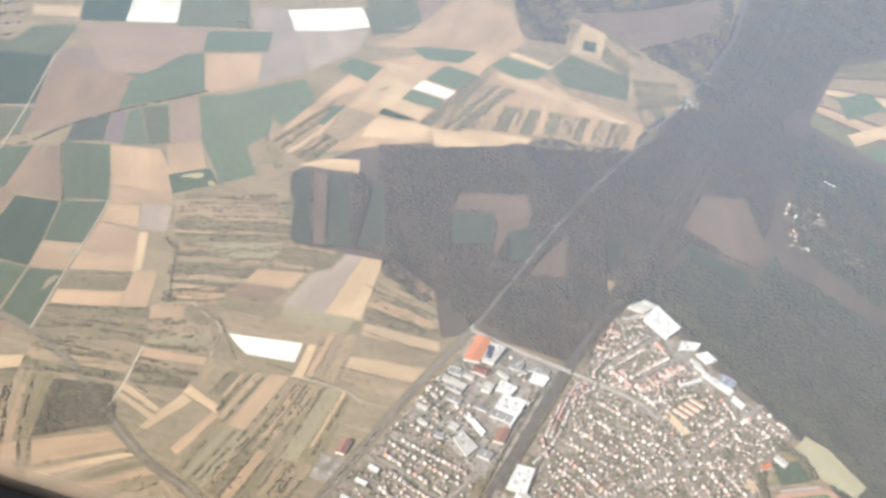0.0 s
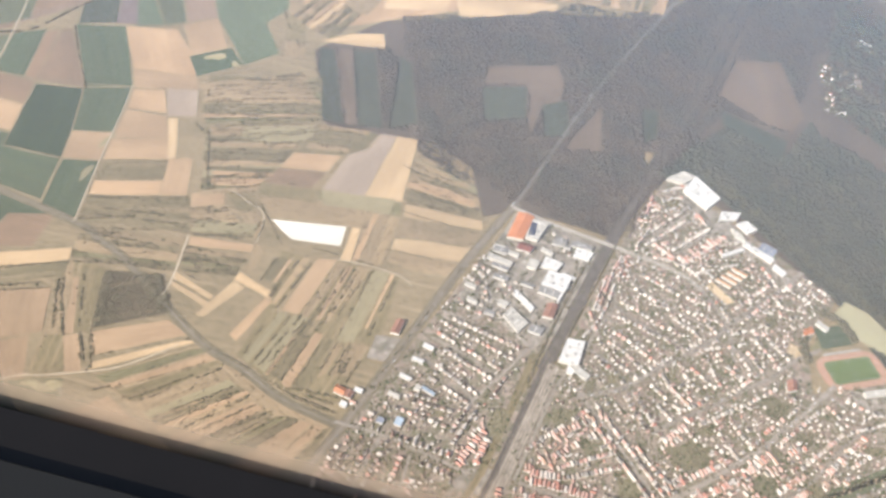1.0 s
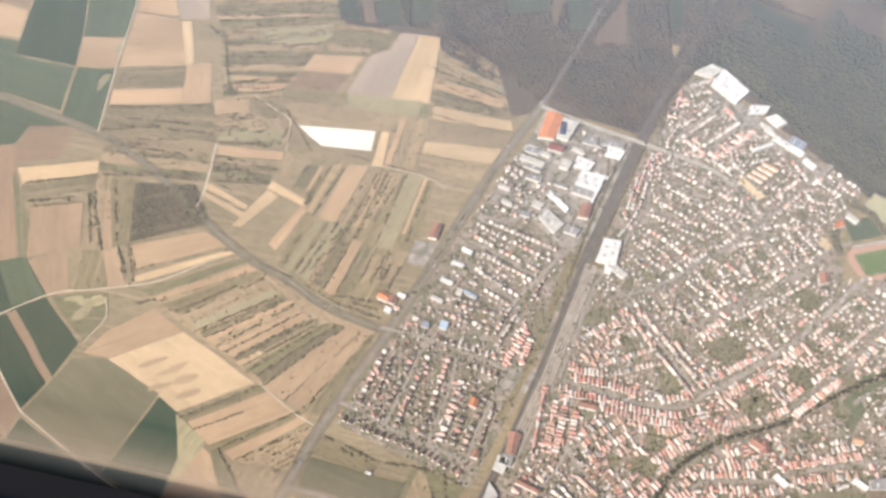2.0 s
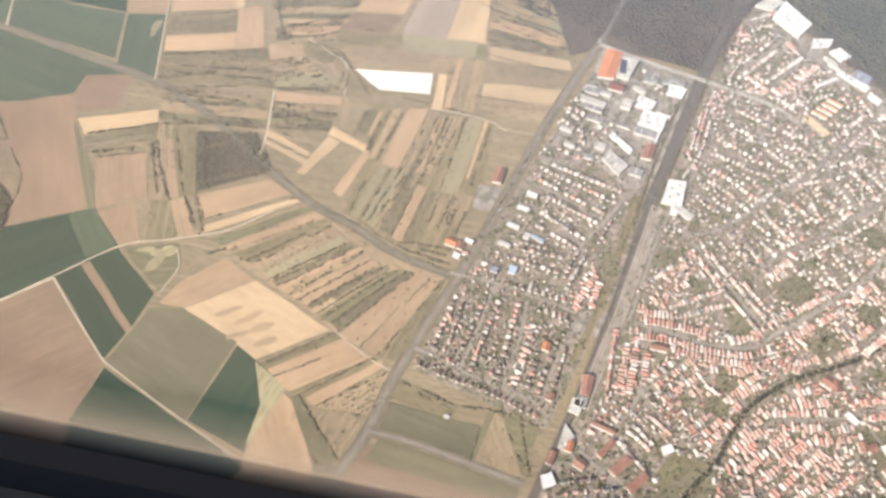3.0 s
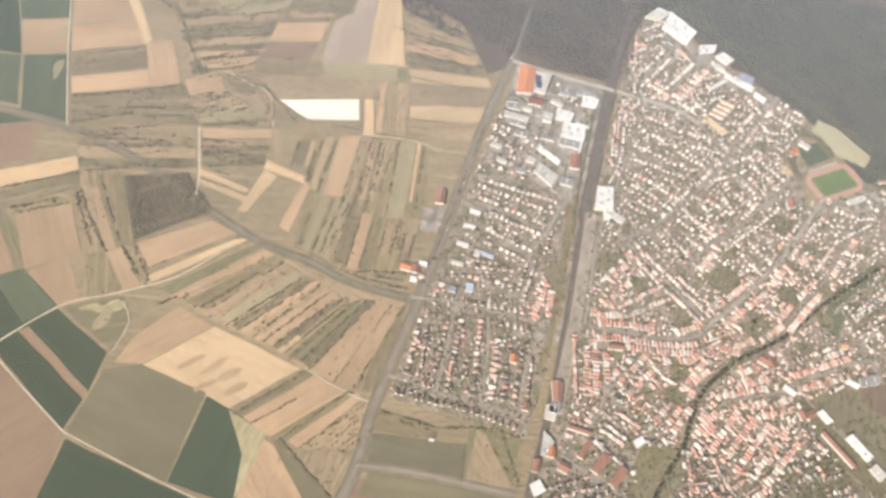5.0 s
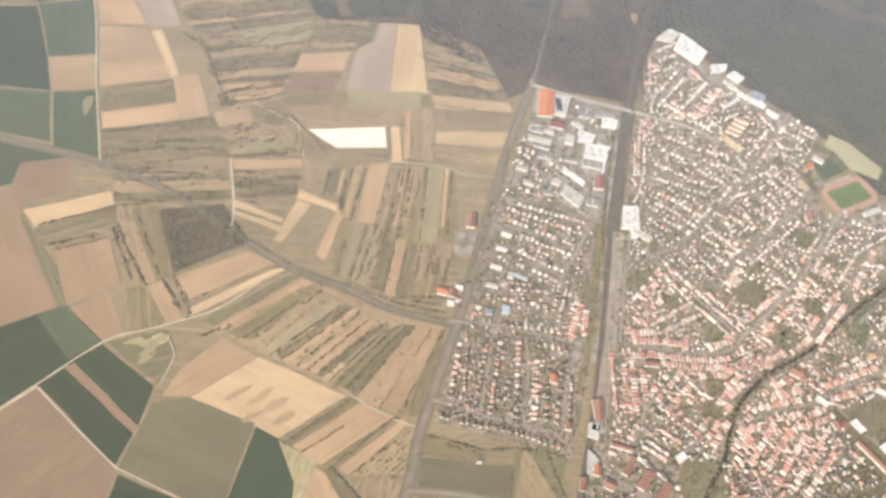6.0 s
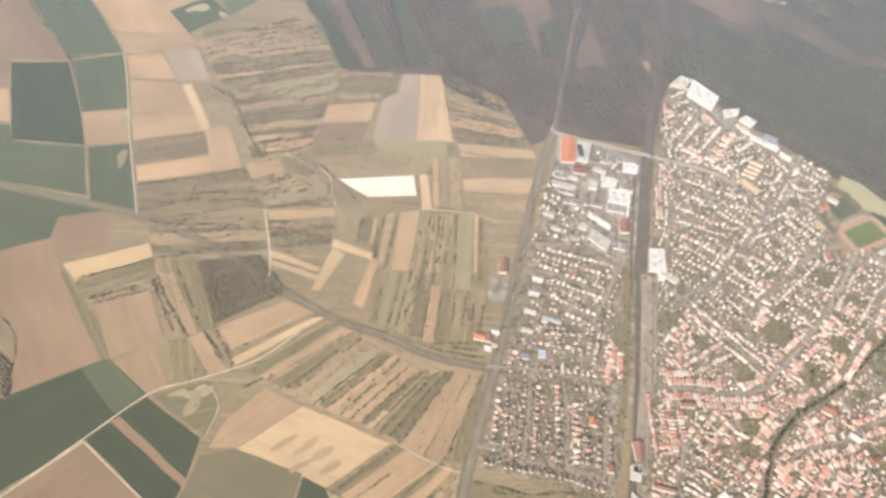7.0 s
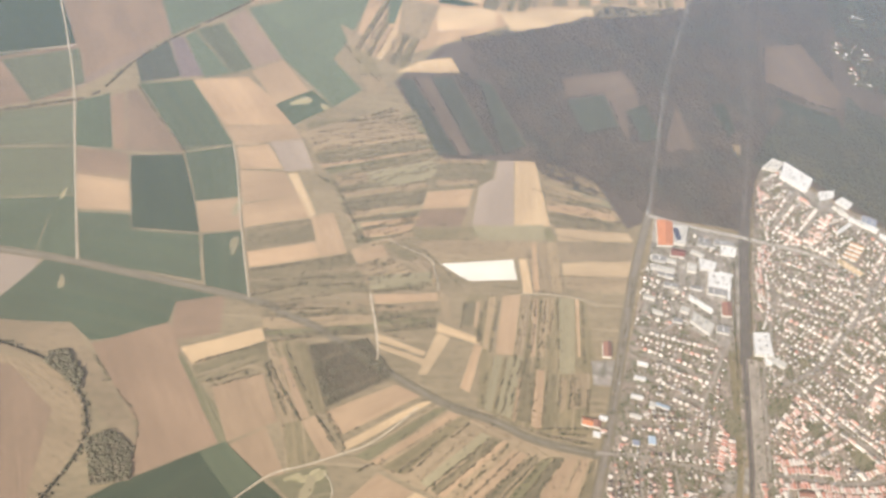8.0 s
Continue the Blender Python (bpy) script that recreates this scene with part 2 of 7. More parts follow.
LEAF = by_chance("foliage", ((0.0, (0.085, 0.098, 0.055)), (0.3, (0.135, 0.128, 0.078)), (0.6, (0.17, 0.145, 0.097)), (0.8, (0.10, 0.118, 0.062)), (0.93, (0.22, 0.182, 0.125))), 0.95, True, 0.1)
PINE = by_chance("forest_foliage", ((0.0, (0.090, 0.100, 0.080)), (0.35, (0.095, 0.104, 0.084)), (0.65, (0.100, 0.107, 0.086)), (0.9, (0.108, 0.110, 0.088))), 0.95, True, 0.1, 0.4, (0.118, 0.112, 0.092))
TWIG = by_chance("bare_twigs", ((0.0, (0.140, 0.116, 0.100)), (0.35, (0.146, 0.120, 0.103)), (0.65, (0.152, 0.124, 0.105)), (0.9, (0.136, 0.116, 0.098))), 0.95, True, 0.1, 0.4, (0.108, 0.108, 0.094))
HEDGE = by_chance("winter_hedge", ((0.0, (0.105, 0.098, 0.064)), (0.25, (0.145, 0.125, 0.086)), (0.5, (0.18, 0.15, 0.105)), (0.70, (0.115, 0.114, 0.070)), (0.88, (0.28, 0.225, 0.16))), 0.95, True, 0.1)
COPSE = by_chance("copse_foliage", ((0.0, (0.145, 0.138, 0.092)), (0.3, (0.175, 0.155, 0.108)), (0.6, (0.155, 0.148, 0.098)), (0.85, (0.205, 0.178, 0.128))), 0.95, True, 0.1)
ASPHALT = plain("worn_asphalt", (0.295, 0.25, 0.195), 0.85, 0.25, 0.08)
STREET = plain("street_asphalt", (0.375, 0.33, 0.28), 0.85, 0.25, 0.08)
LANE = plain("forest_road_asphalt", (0.235, 0.212, 0.19), 0.85, 0.25, 0.08)
BACKROAD = plain("dusty_country_road", (0.30, 0.255, 0.195), 0.9, 0.3, 0.08)
DIRT = plain("pale_dirt_track", (0.62, 0.52, 0.38), 0.95, 0.25, 0.1)
EARTH = plain("earth_track", (0.24, 0.205, 0.14), 0.95, 0.25, 0.1)
BALLAST = plain("dark_ballast", (0.155, 0.137, 0.122), 0.95, 0.3, 0.12)
SLEEPERS = plain("grey_sleepers", (0.185, 0.162, 0.142), 0.95, 0.3, 0.12)
YARD_BED = plain("dusty_sleepers", (0.60, 0.52, 0.43), 0.95, 0.3, 0.12)
PALE_ROAD = plain("pale_concrete_road", (0.47, 0.425, 0.36), 0.9, 0.2, 0.1)
YARD = plain("pale_ballast", (0.36, 0.31, 0.25), 0.95, 0.35, 0.12)
RUST = plain("rail_steel", (0.30, 0.24, 0.20), 0.5, 0.2, 1.0, 0.6)
WATER = plain("dark_stream_water", (0.045, 0.045, 0.035), 0.25, 0.3, 0.2, spec=0.5)
WHITE = plain("white_sheet_roof", (0.80, 0.785, 0.75), 0.45, 0.12, 0.12)
POOL = plain("pale_blue_cover", (0.44, 0.53, 0.62), 0.5, 0.1, 0.6)
ROOFTOP = {
    "white": WHITE, "pale": plain("pale_sheet_roof", (0.62, 0.59, 0.53), 0.6, 0.2, 0.15),
    "grey": plain("grey_felt_roof", (0.34, 0.33, 0.32), 0.7, 0.25, 0.15), "bluegrey": plain("blue_grey_roof", (0.30, 0.33, 0.40), 0.5, 0.2, 0.2),
    "orange": plain("orange_tile_roof", (0.60, 0.24, 0.12), 0.6, 0.2, 0.2), "redbrown": plain("red_brown_tile_roof", (0.38, 0.195, 0.145), 0.6, 0.25, 0.2),
    "blue": POOL, "maroon": plain("maroon_sheet_roof", (0.23, 0.09, 0.08), 0.6, 0.2, 0.2), "tanroof": plain("tan_tile_roof", (0.58, 0.36, 0.22), 0.6, 0.2, 0.2),
}
ROOF_WORDS = {"white": "bright white sheet metal", "pale": "pale grey sheet metal", "grey": "grey felt", "bluegrey": "blue-grey metal", "blue": "pale blue sheet",
              "orange": "bright orange tile", "redbrown": "red-brown tile", "maroon": "dark maroon metal", "tanroof": "tan tile"}
FACADE = plain("pale_facade", (0.72, 0.69, 0.63), 0.8, 0.15, 0.3)
GLAZING = plain("grey_rooflight", (0.30, 0.33, 0.38), 0.25, 0.1, 0.3, spec=0.5)
TARTAN = plain("red_running_track", (0.52, 0.31, 0.22), 0.9, 0.12, 0.15)
TURF = soil("mown_turf", (0.13, 0.19, 0.075), (0.165, 0.215, 0.09), 0.6, 0.5)
CONCRETE = plain("concrete", (0.46, 0.43, 0.38), 0.9, 0.2, 0.3)
PAINT_WHITE = plain("white_vehicle_paint", (0.82, 0.82, 0.80), 0.35, 0.05, 1.0)
PAINT_DARK = plain("dark_vehicle_paint", (0.06, 0.065, 0.08), 0.35, 0.05, 1.0)
RUBBER = plain("tyre_rubber", (0.03, 0.03, 0.03), 0.9, 0.1, 2.0)


def veil_pane(name, tones, stops):
    """Clear sheet under a graded diffuse film that stands in for haze and edge blur; the film scatters daylight."""
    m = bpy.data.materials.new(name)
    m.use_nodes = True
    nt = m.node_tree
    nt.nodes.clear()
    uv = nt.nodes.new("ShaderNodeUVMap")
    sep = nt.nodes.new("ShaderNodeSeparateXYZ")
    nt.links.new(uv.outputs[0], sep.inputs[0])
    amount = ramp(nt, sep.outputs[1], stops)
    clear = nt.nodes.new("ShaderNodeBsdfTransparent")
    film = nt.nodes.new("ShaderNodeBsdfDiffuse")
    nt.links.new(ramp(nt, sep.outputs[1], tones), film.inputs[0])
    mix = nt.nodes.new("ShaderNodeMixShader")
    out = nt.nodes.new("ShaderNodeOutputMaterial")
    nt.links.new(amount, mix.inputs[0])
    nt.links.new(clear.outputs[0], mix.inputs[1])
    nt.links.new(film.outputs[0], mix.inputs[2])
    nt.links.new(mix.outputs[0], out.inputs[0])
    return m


# Air haze put into the pane's film: bluish and denser towards the horizon.
PANE = veil_pane("haze_film_acrylic", ((0.15, (0.58, 0.73, 0.97)), (0.62, (0.84, 0.74, 0.60))), ((0.0, (0.19, 0.19, 0.19)), (0.22, (0.12, 0.12, 0.12)), (0.5, (0.07, 0.07, 0.07)), (0.9, (0.035, 0.035, 0.035))))
# Soft focus of the window edge, painted as beige fading to black.
EDGE_BLUR = veil_pane("painted_edge_blur", ((0.15, (0.46, 0.36, 0.27)), (0.66, (0.38, 0.30, 0.225)), (0.82, (0.22, 0.175, 0.135)), (1.0, (0.02, 0.017, 0.015))), ((0.0, (0.0, 0.0, 0.0)), (0.35, (0.15, 0.15, 0.15)), (0.62, (0.48, 0.48, 0.48)), (0.85, (0.88, 0.88, 0.88)), (1.0, (0.97, 0.97, 0.97))))
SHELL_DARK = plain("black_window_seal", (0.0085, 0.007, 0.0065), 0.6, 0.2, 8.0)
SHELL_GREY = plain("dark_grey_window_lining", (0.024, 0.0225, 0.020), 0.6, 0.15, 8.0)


# ---- building helpers ----
def raw(name, verts, faces, mats, slots=None, smooth=False):
    me = bpy.data.meshes.new(name)
    me.from_pydata([tuple(v) for v in verts], [], [tuple(f) for f in faces])
    for m in mats:
        me.materials.append(m)
    if slots is not None:
        me.polygons.foreach_set("material_index", np.asarray(slots, dtype=np.int32))
    if smooth:
        me.polygons.foreach_set("use_smooth", np.ones(len(faces), dtype=bool))
    me.update()
    return me


def tri_mesh(name, verts, tris, mats, slots=None):
    """A large triangle mesh straight from arrays."""
    me = bpy.data.meshes.new(name)
    n = len(tris)
    me.vertices.add(len(verts))
    me.vertices.foreach_set("co", np.asarray(verts, dtype=np.float32).ravel())
    me.loops.add(n * 3)
    me.loops.foreach_set("vertex_index", np.asarray(tris, dtype=np.int32).ravel())
    me.polygons.add(n)
    me.polygons.foreach_set("loop_start", np.arange(0, n * 3, 3, dtype=np.int32))
    me.polygons.foreach_set("loop_total", np.full(n, 3, dtype=np.int32))
    for m in mats:
        me.materials.append(m)
    if slots is not None:
        me.polygons.foreach_set("material_index", np.asarray(slots, dtype=np.int32))
    me.update(calc_edges=True)
    me.validate()
    return me


def piece(name, me, parent, label=""):
    ob = new(name, me)
    ob.parent = parent
    return tagged(ob, label)


def box(x0, y0, z0, x1, y1, z1):
    v = [(x, y, z) for z in (z0, z1) for x, y in ((x0, y0), (x1, y0), (x1, y1), (x0, y1))]
    f = [(3, 2, 1, 0), (4, 5, 6, 7), (0, 1, 5, 4), (1, 2, 6, 5), (2, 3, 7, 6), (3, 0, 4, 7)]
    return v, f


def lerp(a, b, s):
    return (a[0] + (b[0] - a[0]) * s, a[1] + (b[1] - a[1]) * s)


def inside(q, poly):
    r = np.zeros(len(q), bool)
    for i in range(len(poly)):
        (ax, ay), (bx, by) = poly[i], poly[(i + 1) % len(poly)]
        if ay == by:
            continue
        cross = (ay > q[:, 1]) != (by > q[:, 1])
        r ^= cross & (q[:, 0] < (bx - ax) * (q[:, 1] - ay) / (by - ay) + ax)
    return r


rng = np.random.default_rng(7)
GROUND_STEP = 0.05
shrubs = []      # (x, y, z, radius)
garden_trees = []
OPEN_LAND = []   # parcels that keep clear of trees

# ---- ground ----
n = 24
vs = [(-6000 + 12000 * i / n, -6000 + 12000 * j / n, 0.0) for j in range(n + 1) for i in range(n + 1)]
fs = [(j * (n + 1) + i, j * (n + 1) + i + 1, (j + 1) * (n + 1) + i + 1, (j + 1) * (n + 1) + i) for j in range(n) for i in range(n)]
me = raw("ground", vs, fs, [SOIL["plain"]])
uv = me.uv_layers.new(name="UVMap")
for loop in me.loops:
    co = me.vertices[loop.vertex_index].co
    uv.data[loop.index].uv = (co.x, co.y)
tagged(new("ground", me), "flat olive and brown farmland reaching the horizon", "ground", kind="structure")


def parcel(points, z, mat, name):
    """A flat parcel with slightly uneven edges; its texture runs along its longest side."""
    ring = []
    for i in range(len(points)):
        a, b = points[i], points[(i + 1) % len(points)]
        ln = math.hypot(b[0] - a[0], b[1] - a[1])
        k = max(1, int(ln / 14))
        for j in range(k):
            x, y = lerp(a, b, j / k)
            if j:
                w = min(0.5, ln * 0.01)
                x, y = x + random.uniform(-w, w), y + random.uniform(-w, w)
            ring.append((x, y))
    sides = [(math.hypot(b[0] - a[0], b[1] - a[1]), a, b) for a, b in zip(points, points[1:] + points[:1])]
    _, a, b = max(sides)
    ang = math.atan2(b[1] - a[1], b[0] - a[0])
    c, s = math.cos(ang), math.sin(ang)
    mx, my = sum(p[0] for p in points) / len(points), sum(p[1] for p in points) / len(points)
    area = sum(p[0] * q[1] - q[0] * p[1] for p, q in zip(ring, ring[1:] + ring[:1]))
    if area < 0:
        ring.reverse()
    me = raw(name, [(x - mx, y - my, 0.0) for x, y in ring], [tuple(range(len(ring)))], [mat])
    uv = me.uv_layers.new(name="UVMap")
    for loop in me.loops:
        co = me.vertices[loop.vertex_index].co
        uv.data[loop.index].uv = (co.x * c + co.y * s + mx, -co.x * s + co.y * c + my)
    ob = new(name, me)
    ob.location = (mx, my, z)
    return ob


WEEDY = {"scrub": 0.075, "rough": 0.032, "olive": 0.034, "stubble": 0.018, "olivegreen": 0.020, "moor": 0.006}   # bushes to the square metre


def field(kind, level, *points):
    ob = parcel(list(points), GROUND_STEP * level + 0.0016 * (len(OPEN_LAND) % 24), SOIL[kind], "field" if kind != "garden" else "garden_ground")
    if kind == "garden":
        scatter(points, 0.060, 0.35, 1.1, garden_trees)
    if kind not in ("woodfloor", "pinefloor", "garden", "shrubfloor"):
        OPEN_LAND.append(points)
    if kind in WEEDY:
        scatter(points, WEEDY[kind], 0.3, 0.85)
    return tagged(ob, SOIL_WORDS[kind], "field", kind="structure")


def blotch(kind, level, x, y, r, lean, slim=0.5):
    """A patch of bare or damp ground with an uneven outline."""
    ring, p1, p2 = [], random.uniform(0, 6.28), random.uniform(0, 6.28)
    for i in range(24):
        a = i * math.pi / 12
        k = r * (1 + 0.22 * math.sin(2 * a + p1) + 0.16 * math.sin(3 * a + p2) + random.uniform(-0.05, 0.05))
        u, v = math.cos(a) * k, math.sin(a) * k * slim
        ring.append((x + u * math.cos(lean) - v * math.sin(lean), y + u * math.sin(lean) + v * math.cos(lean)))
    field(kind, level, *ring)


def scatter(points, density, r0, r1, store=None):
    lo, hi = np.min(points, 0), np.max(points, 0)
    q = rng.uniform(lo, hi, (int((hi - lo).prod() * density), 2))
    for x, y in q[inside(q, points)]:
        r = rng.uniform(r0, r1)
        (shrubs if store is None else store).append((x, y, r * 0.5, r))


def hedge(a, b, fill, r0=0.45, r1=1.0, width=0.8, gap=1.0):
    """Bushes along a line, in runs with gaps."""
    ln = math.hypot(b[0] - a[0], b[1] - a[1])
    s, on = 0.0, random.random() < fill
    while s < ln:
        run = random.uniform(3, 14)
        if on:
            e = s
            while e < min(ln, s + run):
                x, y = lerp(a, b, e / ln)
                r = random.uniform(r0, r1)
                shrubs.append((x + random.uniform(-width, width), y + random.uniform(-width, width), r * 0.5, r))
                e += random.uniform(0.5, 1.6) * gap
        s += run
        on = random.random() < fill


def hedge_line(fill, r0, r1, *points):
    line = smooth_line(points, 8.0)
    for a, b in zip(line, line[1:]):
        hedge(a.xy, b.xy, fill, r0 * 0.85, r1 * 1.1, 0.75, 1.1)


STRIP_KINDS = {"fan": ("rough", "olive", "stubble", "scrub", "olivegreen", "rough", "scrub", "stubble", "olive", "tan", "scrub", "rough"),
               "mixed": ("olive", "tan", "scrub", "olivegreen", "rough", "sand", "scrub", "brown", "olive", "tan", "olivegreen", "rough"),
               "fallow": ("rough", "scrub", "stubble", "olive", "scrub", "rough", "olivegreen", "scrub", "stubble", "dryturf"),
               "bare": ("tan", "olive", "sand", "rough", "scrub", "sand", "olivegreen", "tan")}


def strips(count, level, mix, a, b, c, d):
    """Narrow parcels side by side, parted by grass balks and bushes."""
    cuts = np.cumsum(np.r_[0, rng.uniform(0.5, 1.6, count)])
    cuts /= cuts[-1]
    last = ""
    for s0, s1 in zip(cuts, cuts[1:]):
        kind = random.choice([k for k in STRIP_KINDS[mix] if k != last])
        last = kind
        g = min(0.05, 0.07 * (s1 - s0))
        quad = [lerp(a, d, s0 + g), lerp(b, c, s0 + g), lerp(b, c, s1 - g), lerp(a, d, s1 - g)]
        tagged(parcel(quad, GROUND_STEP * level, SOIL[kind], "field"), "narrow strip of " + SOIL_WORDS[kind], "field", kind="structure")
        hedge(lerp(a, d, s1), lerp(b, c, s1), 0.5, 0.45, 1.1, 0.6, 1.4)
        if kind in ("scrub", "olive", "olivegreen", "rough", "stubble"):
            for w in (0.18, 0.36, 0.55, 0.75):
                m = s0 + (s1 - s0) * (w + random.uniform(-0.05, 0.05))
                hedge(lerp(a, d, m), lerp(b, c, m), 0.24 if kind != "scrub" else 0.46, 0.4, 1.1, 0.9, 1.8)


WAYS = {"road": (ASPHALT, 0.40, "worn grey asphalt road", "road"), "bypass": (PALE_ROAD, 0.62, "pale concrete road bridging the railway", "road"), "street": (STREET, 0.38, "narrow grey residential street", "street"),
        "backroad": (BACKROAD, 0.39, "narrow dusty country road between wide grass verges", "road"),
        "lane": (LANE, 0.40, "grey forest road", "road"),
        "track": (DIRT, 0.34, "pale dirt farm track", "farm track"), "dirt": (EARTH, 0.32, "thin earth balk between fields", "farm track"),
        "line": (BALLAST, 0.36, "two-track railway through the forest", "railway"),
        "ballast": (BALLAST, 0.36, "dark railway ballast bed", "railway"), "yard": (YARD, 0.42, "pale gravel railway yard", "railway"),
        "stream": (WATER, 0.33, "narrow dark stream", "stream")}


def smooth_line(points, step=6.0):
    """Points every few metres along a rounded line through the given ones."""
    p = [Vector((*q, 0)) for q in points]
    p = [2 * p[0] - p[1]] + p + [2 * p[-1] - p[-2]]
    out = []
    for i in range(1, len(p) - 2):
        k = max(2, int((p[i + 1] - p[i]).length / step))
        for j in range(k):
            t = j / k
            out.append(0.5 * (2 * p[i] + (p[i + 1] - p[i - 1]) * t + (2 * p[i - 1] - 5 * p[i] + 4 * p[i + 1] - p[i + 2]) * t * t
                              + (3 * p[i] - p[i - 1] - 3 * p[i + 1] + p[i + 2]) * t ** 3))
    return out + [p[-2]]


def ribbon(line, width, z, off=0.0, thick=0.0):
    """A band along a line, off to one side by so much; with a thickness it is a raised bar."""
    vs, fs = [], []
    for i, q in enumerate(line):
        d = (line[min(i + 1, len(line) - 1)] - line[max(i - 1, 0)]).normalized()
        side = Vector((-d.y, d.x, 0))
        for k in (0.5, -0.5):
            e = q + side * (off + width * k)
            vs.append((e.x, e.y, z))
            if thick:
                vs.append((e.x, e.y, z - thick))
    m = 4 if thick else 2
    for i in range(len(line) - 1):
        a, b = i * m, (i + 1) * m
        if thick:
            fs += [(a + 2, b + 2, b, a), (a, b, b + 1, a + 1), (a + 3, b + 3, b + 2, a + 2)]
        else:
            fs.append((a + 1, b + 1, b, a))
    return vs, fs


LINES = {}
THROUGH = []     # points along the through streets


def way(kind, width, *points):
    mat, z, words, cat = WAYS[kind]
    z += 0.004 * (sum(len(v) for v in LINES.values()) % 24)
    line = smooth_line(points)
    LINES.setdefault(kind, []).append(line)
    if kind in ("street", "road", "bypass") and width > 2.3:
        THROUGH.extend((q.x, q.y) for q in smooth_line(points, 1.5))
    ob = tagged(new({"ballast": "railway", "line": "railway", "yard": "railway_yard"}.get(kind, kind), raw(kind, *ribbon(line, width, z), [mat])), words, cat, kind="structure")
    if kind in ("road", "backroad"):
        wide = 1.6 if kind == "road" else 2.6
        for side in (-1, 1):
            piece("verge", raw("verge", *ribbon(line, wide, z - 0.03, side * (width / 2 + wide / 2 - 0.1)), [EARTH]), ob, "strip of dry roadside grass")
    if kind == "road":
        piece("centre_line", raw("centre_line", *ribbon(line, 0.22, z + 0.012), [CONCRETE]), ob, "faded pale centre line")
    if kind in ("ballast", "line", "yard"):
        for off in {"ballast": (-2.2, 0.0, 2.2), "line": (-0.8, 0.8), "yard": (-3.2, -1.1, 1.1, 3.1)}[kind]:
            piece("track_bed", raw("track_bed", *ribbon(line, 1.0 if kind == "yard" else 0.75, z + 0.06, off, 0.05), [YARD_BED if kind == "yard" else SLEEPERS]), ob, "sleepers of one track")
            for r in (-0.25, 0.25):
                piece("rail", raw("rail", *ribbon(line, 0.09, z + 0.14, off + r, 0.08), [RUST]), ob, "worn steel rail")
    if kind == "stream":
        for side in (-1, 1):
            for q in line:
                for _ in range(3):
                    if random.random() < 0.7:
                        r = random.uniform(0.7, 1.5)
                        shrubs.append((q.x + side * (width * 0.5) + random.uniform(-1.6, 1.6), q.y + random.uniform(-3.0, 3.0), r * 0.6, r))
    return ob


# ---- trees and bushes ----
PHI = (1 + 5 ** 0.5) / 2
ICO_V = np.array([(-1, PHI, 0), (1, PHI, 0), (-1, -PHI, 0), (1, -PHI, 0), (0, -1, PHI), (0, 1, PHI),
                  (0, -1, -PHI), (0, 1, -PHI), (PHI, 0, -1), (PHI, 0, 1), (-PHI, 0, -1), (-PHI, 0, 1)]) / math.hypot(1, PHI)
ICO_F = np.array([(0, 11, 5), (0, 5, 1), (0, 1, 7), (0, 7, 10), (0, 10, 11), (1, 5, 9), (5, 11, 4), (11, 10, 2), (10, 7, 6), (7, 1, 8),
                  (3, 9, 4), (3, 4, 2), (3, 2, 6), (3, 6, 8), (3, 8, 9), (4, 9, 5), (2, 4, 11), (6, 2, 10), (8, 6, 7), (9, 8, 1)])


OCT_V = np.array([(1, 0, 0), (0, 1, 0), (-1, 0, 0), (0, -1, 0), (0, 0, 1), (0, 0, -1)], float)
OCT_F = np.array([(0, 1, 4), (1, 2, 4), (2, 3, 4), (3, 0, 4), (1, 0, 5), (2, 1, 5), (3, 2, 5), (0, 3, 5)])


def clumps(name, spots, mat, label, category, tall=1.0, shape_v=ICO_V, shape_f=ICO_F):
    """Many small uneven leaf clumps in one mesh."""
    s = np.asarray(spots, float)
    m = len(s)
    sides = len(shape_v)
    k = rng.uniform(0.6, 1.25, (m, sides, 1)) * s[:, None, 3:4]
    v = shape_v[None] * k
    a = rng.uniform(0, 6.28, m)
    ca, sa = np.cos(a)[:, None], np.sin(a)[:, None]
    v = np.stack([v[..., 0] * ca - v[..., 1] * sa, v[..., 0] * sa + v[..., 1] * ca, v[..., 2] * tall], -1) + s[:, None, :3]
    f = shape_f[None] + (np.arange(m) * sides)[:, None, None]
    return tagged(new(name, tri_mesh(name, v.reshape(-1, 3), f.reshape(-1, 3), [mat])), label, category, kind="stuff")


WOODS = {"bare": ("bare_woodland", TWIG, "bare brown winter woodland canopy", 0.34, 0.8, 1.3, 0.17), "green": ("forest", PINE, "dense grey-green forest canopy", 0.17, 1.1, 2.0, 0.30),
         "copse": ("copse", COPSE, "dull olive copse of bushy trees by a stream", 0.75, 0.7, 1.6, 0.5),
         "shrub": ("shrub_wood", COPSE, "grey-brown shrub thicket", 0.8, 0.45, 1.0, 0.4)}


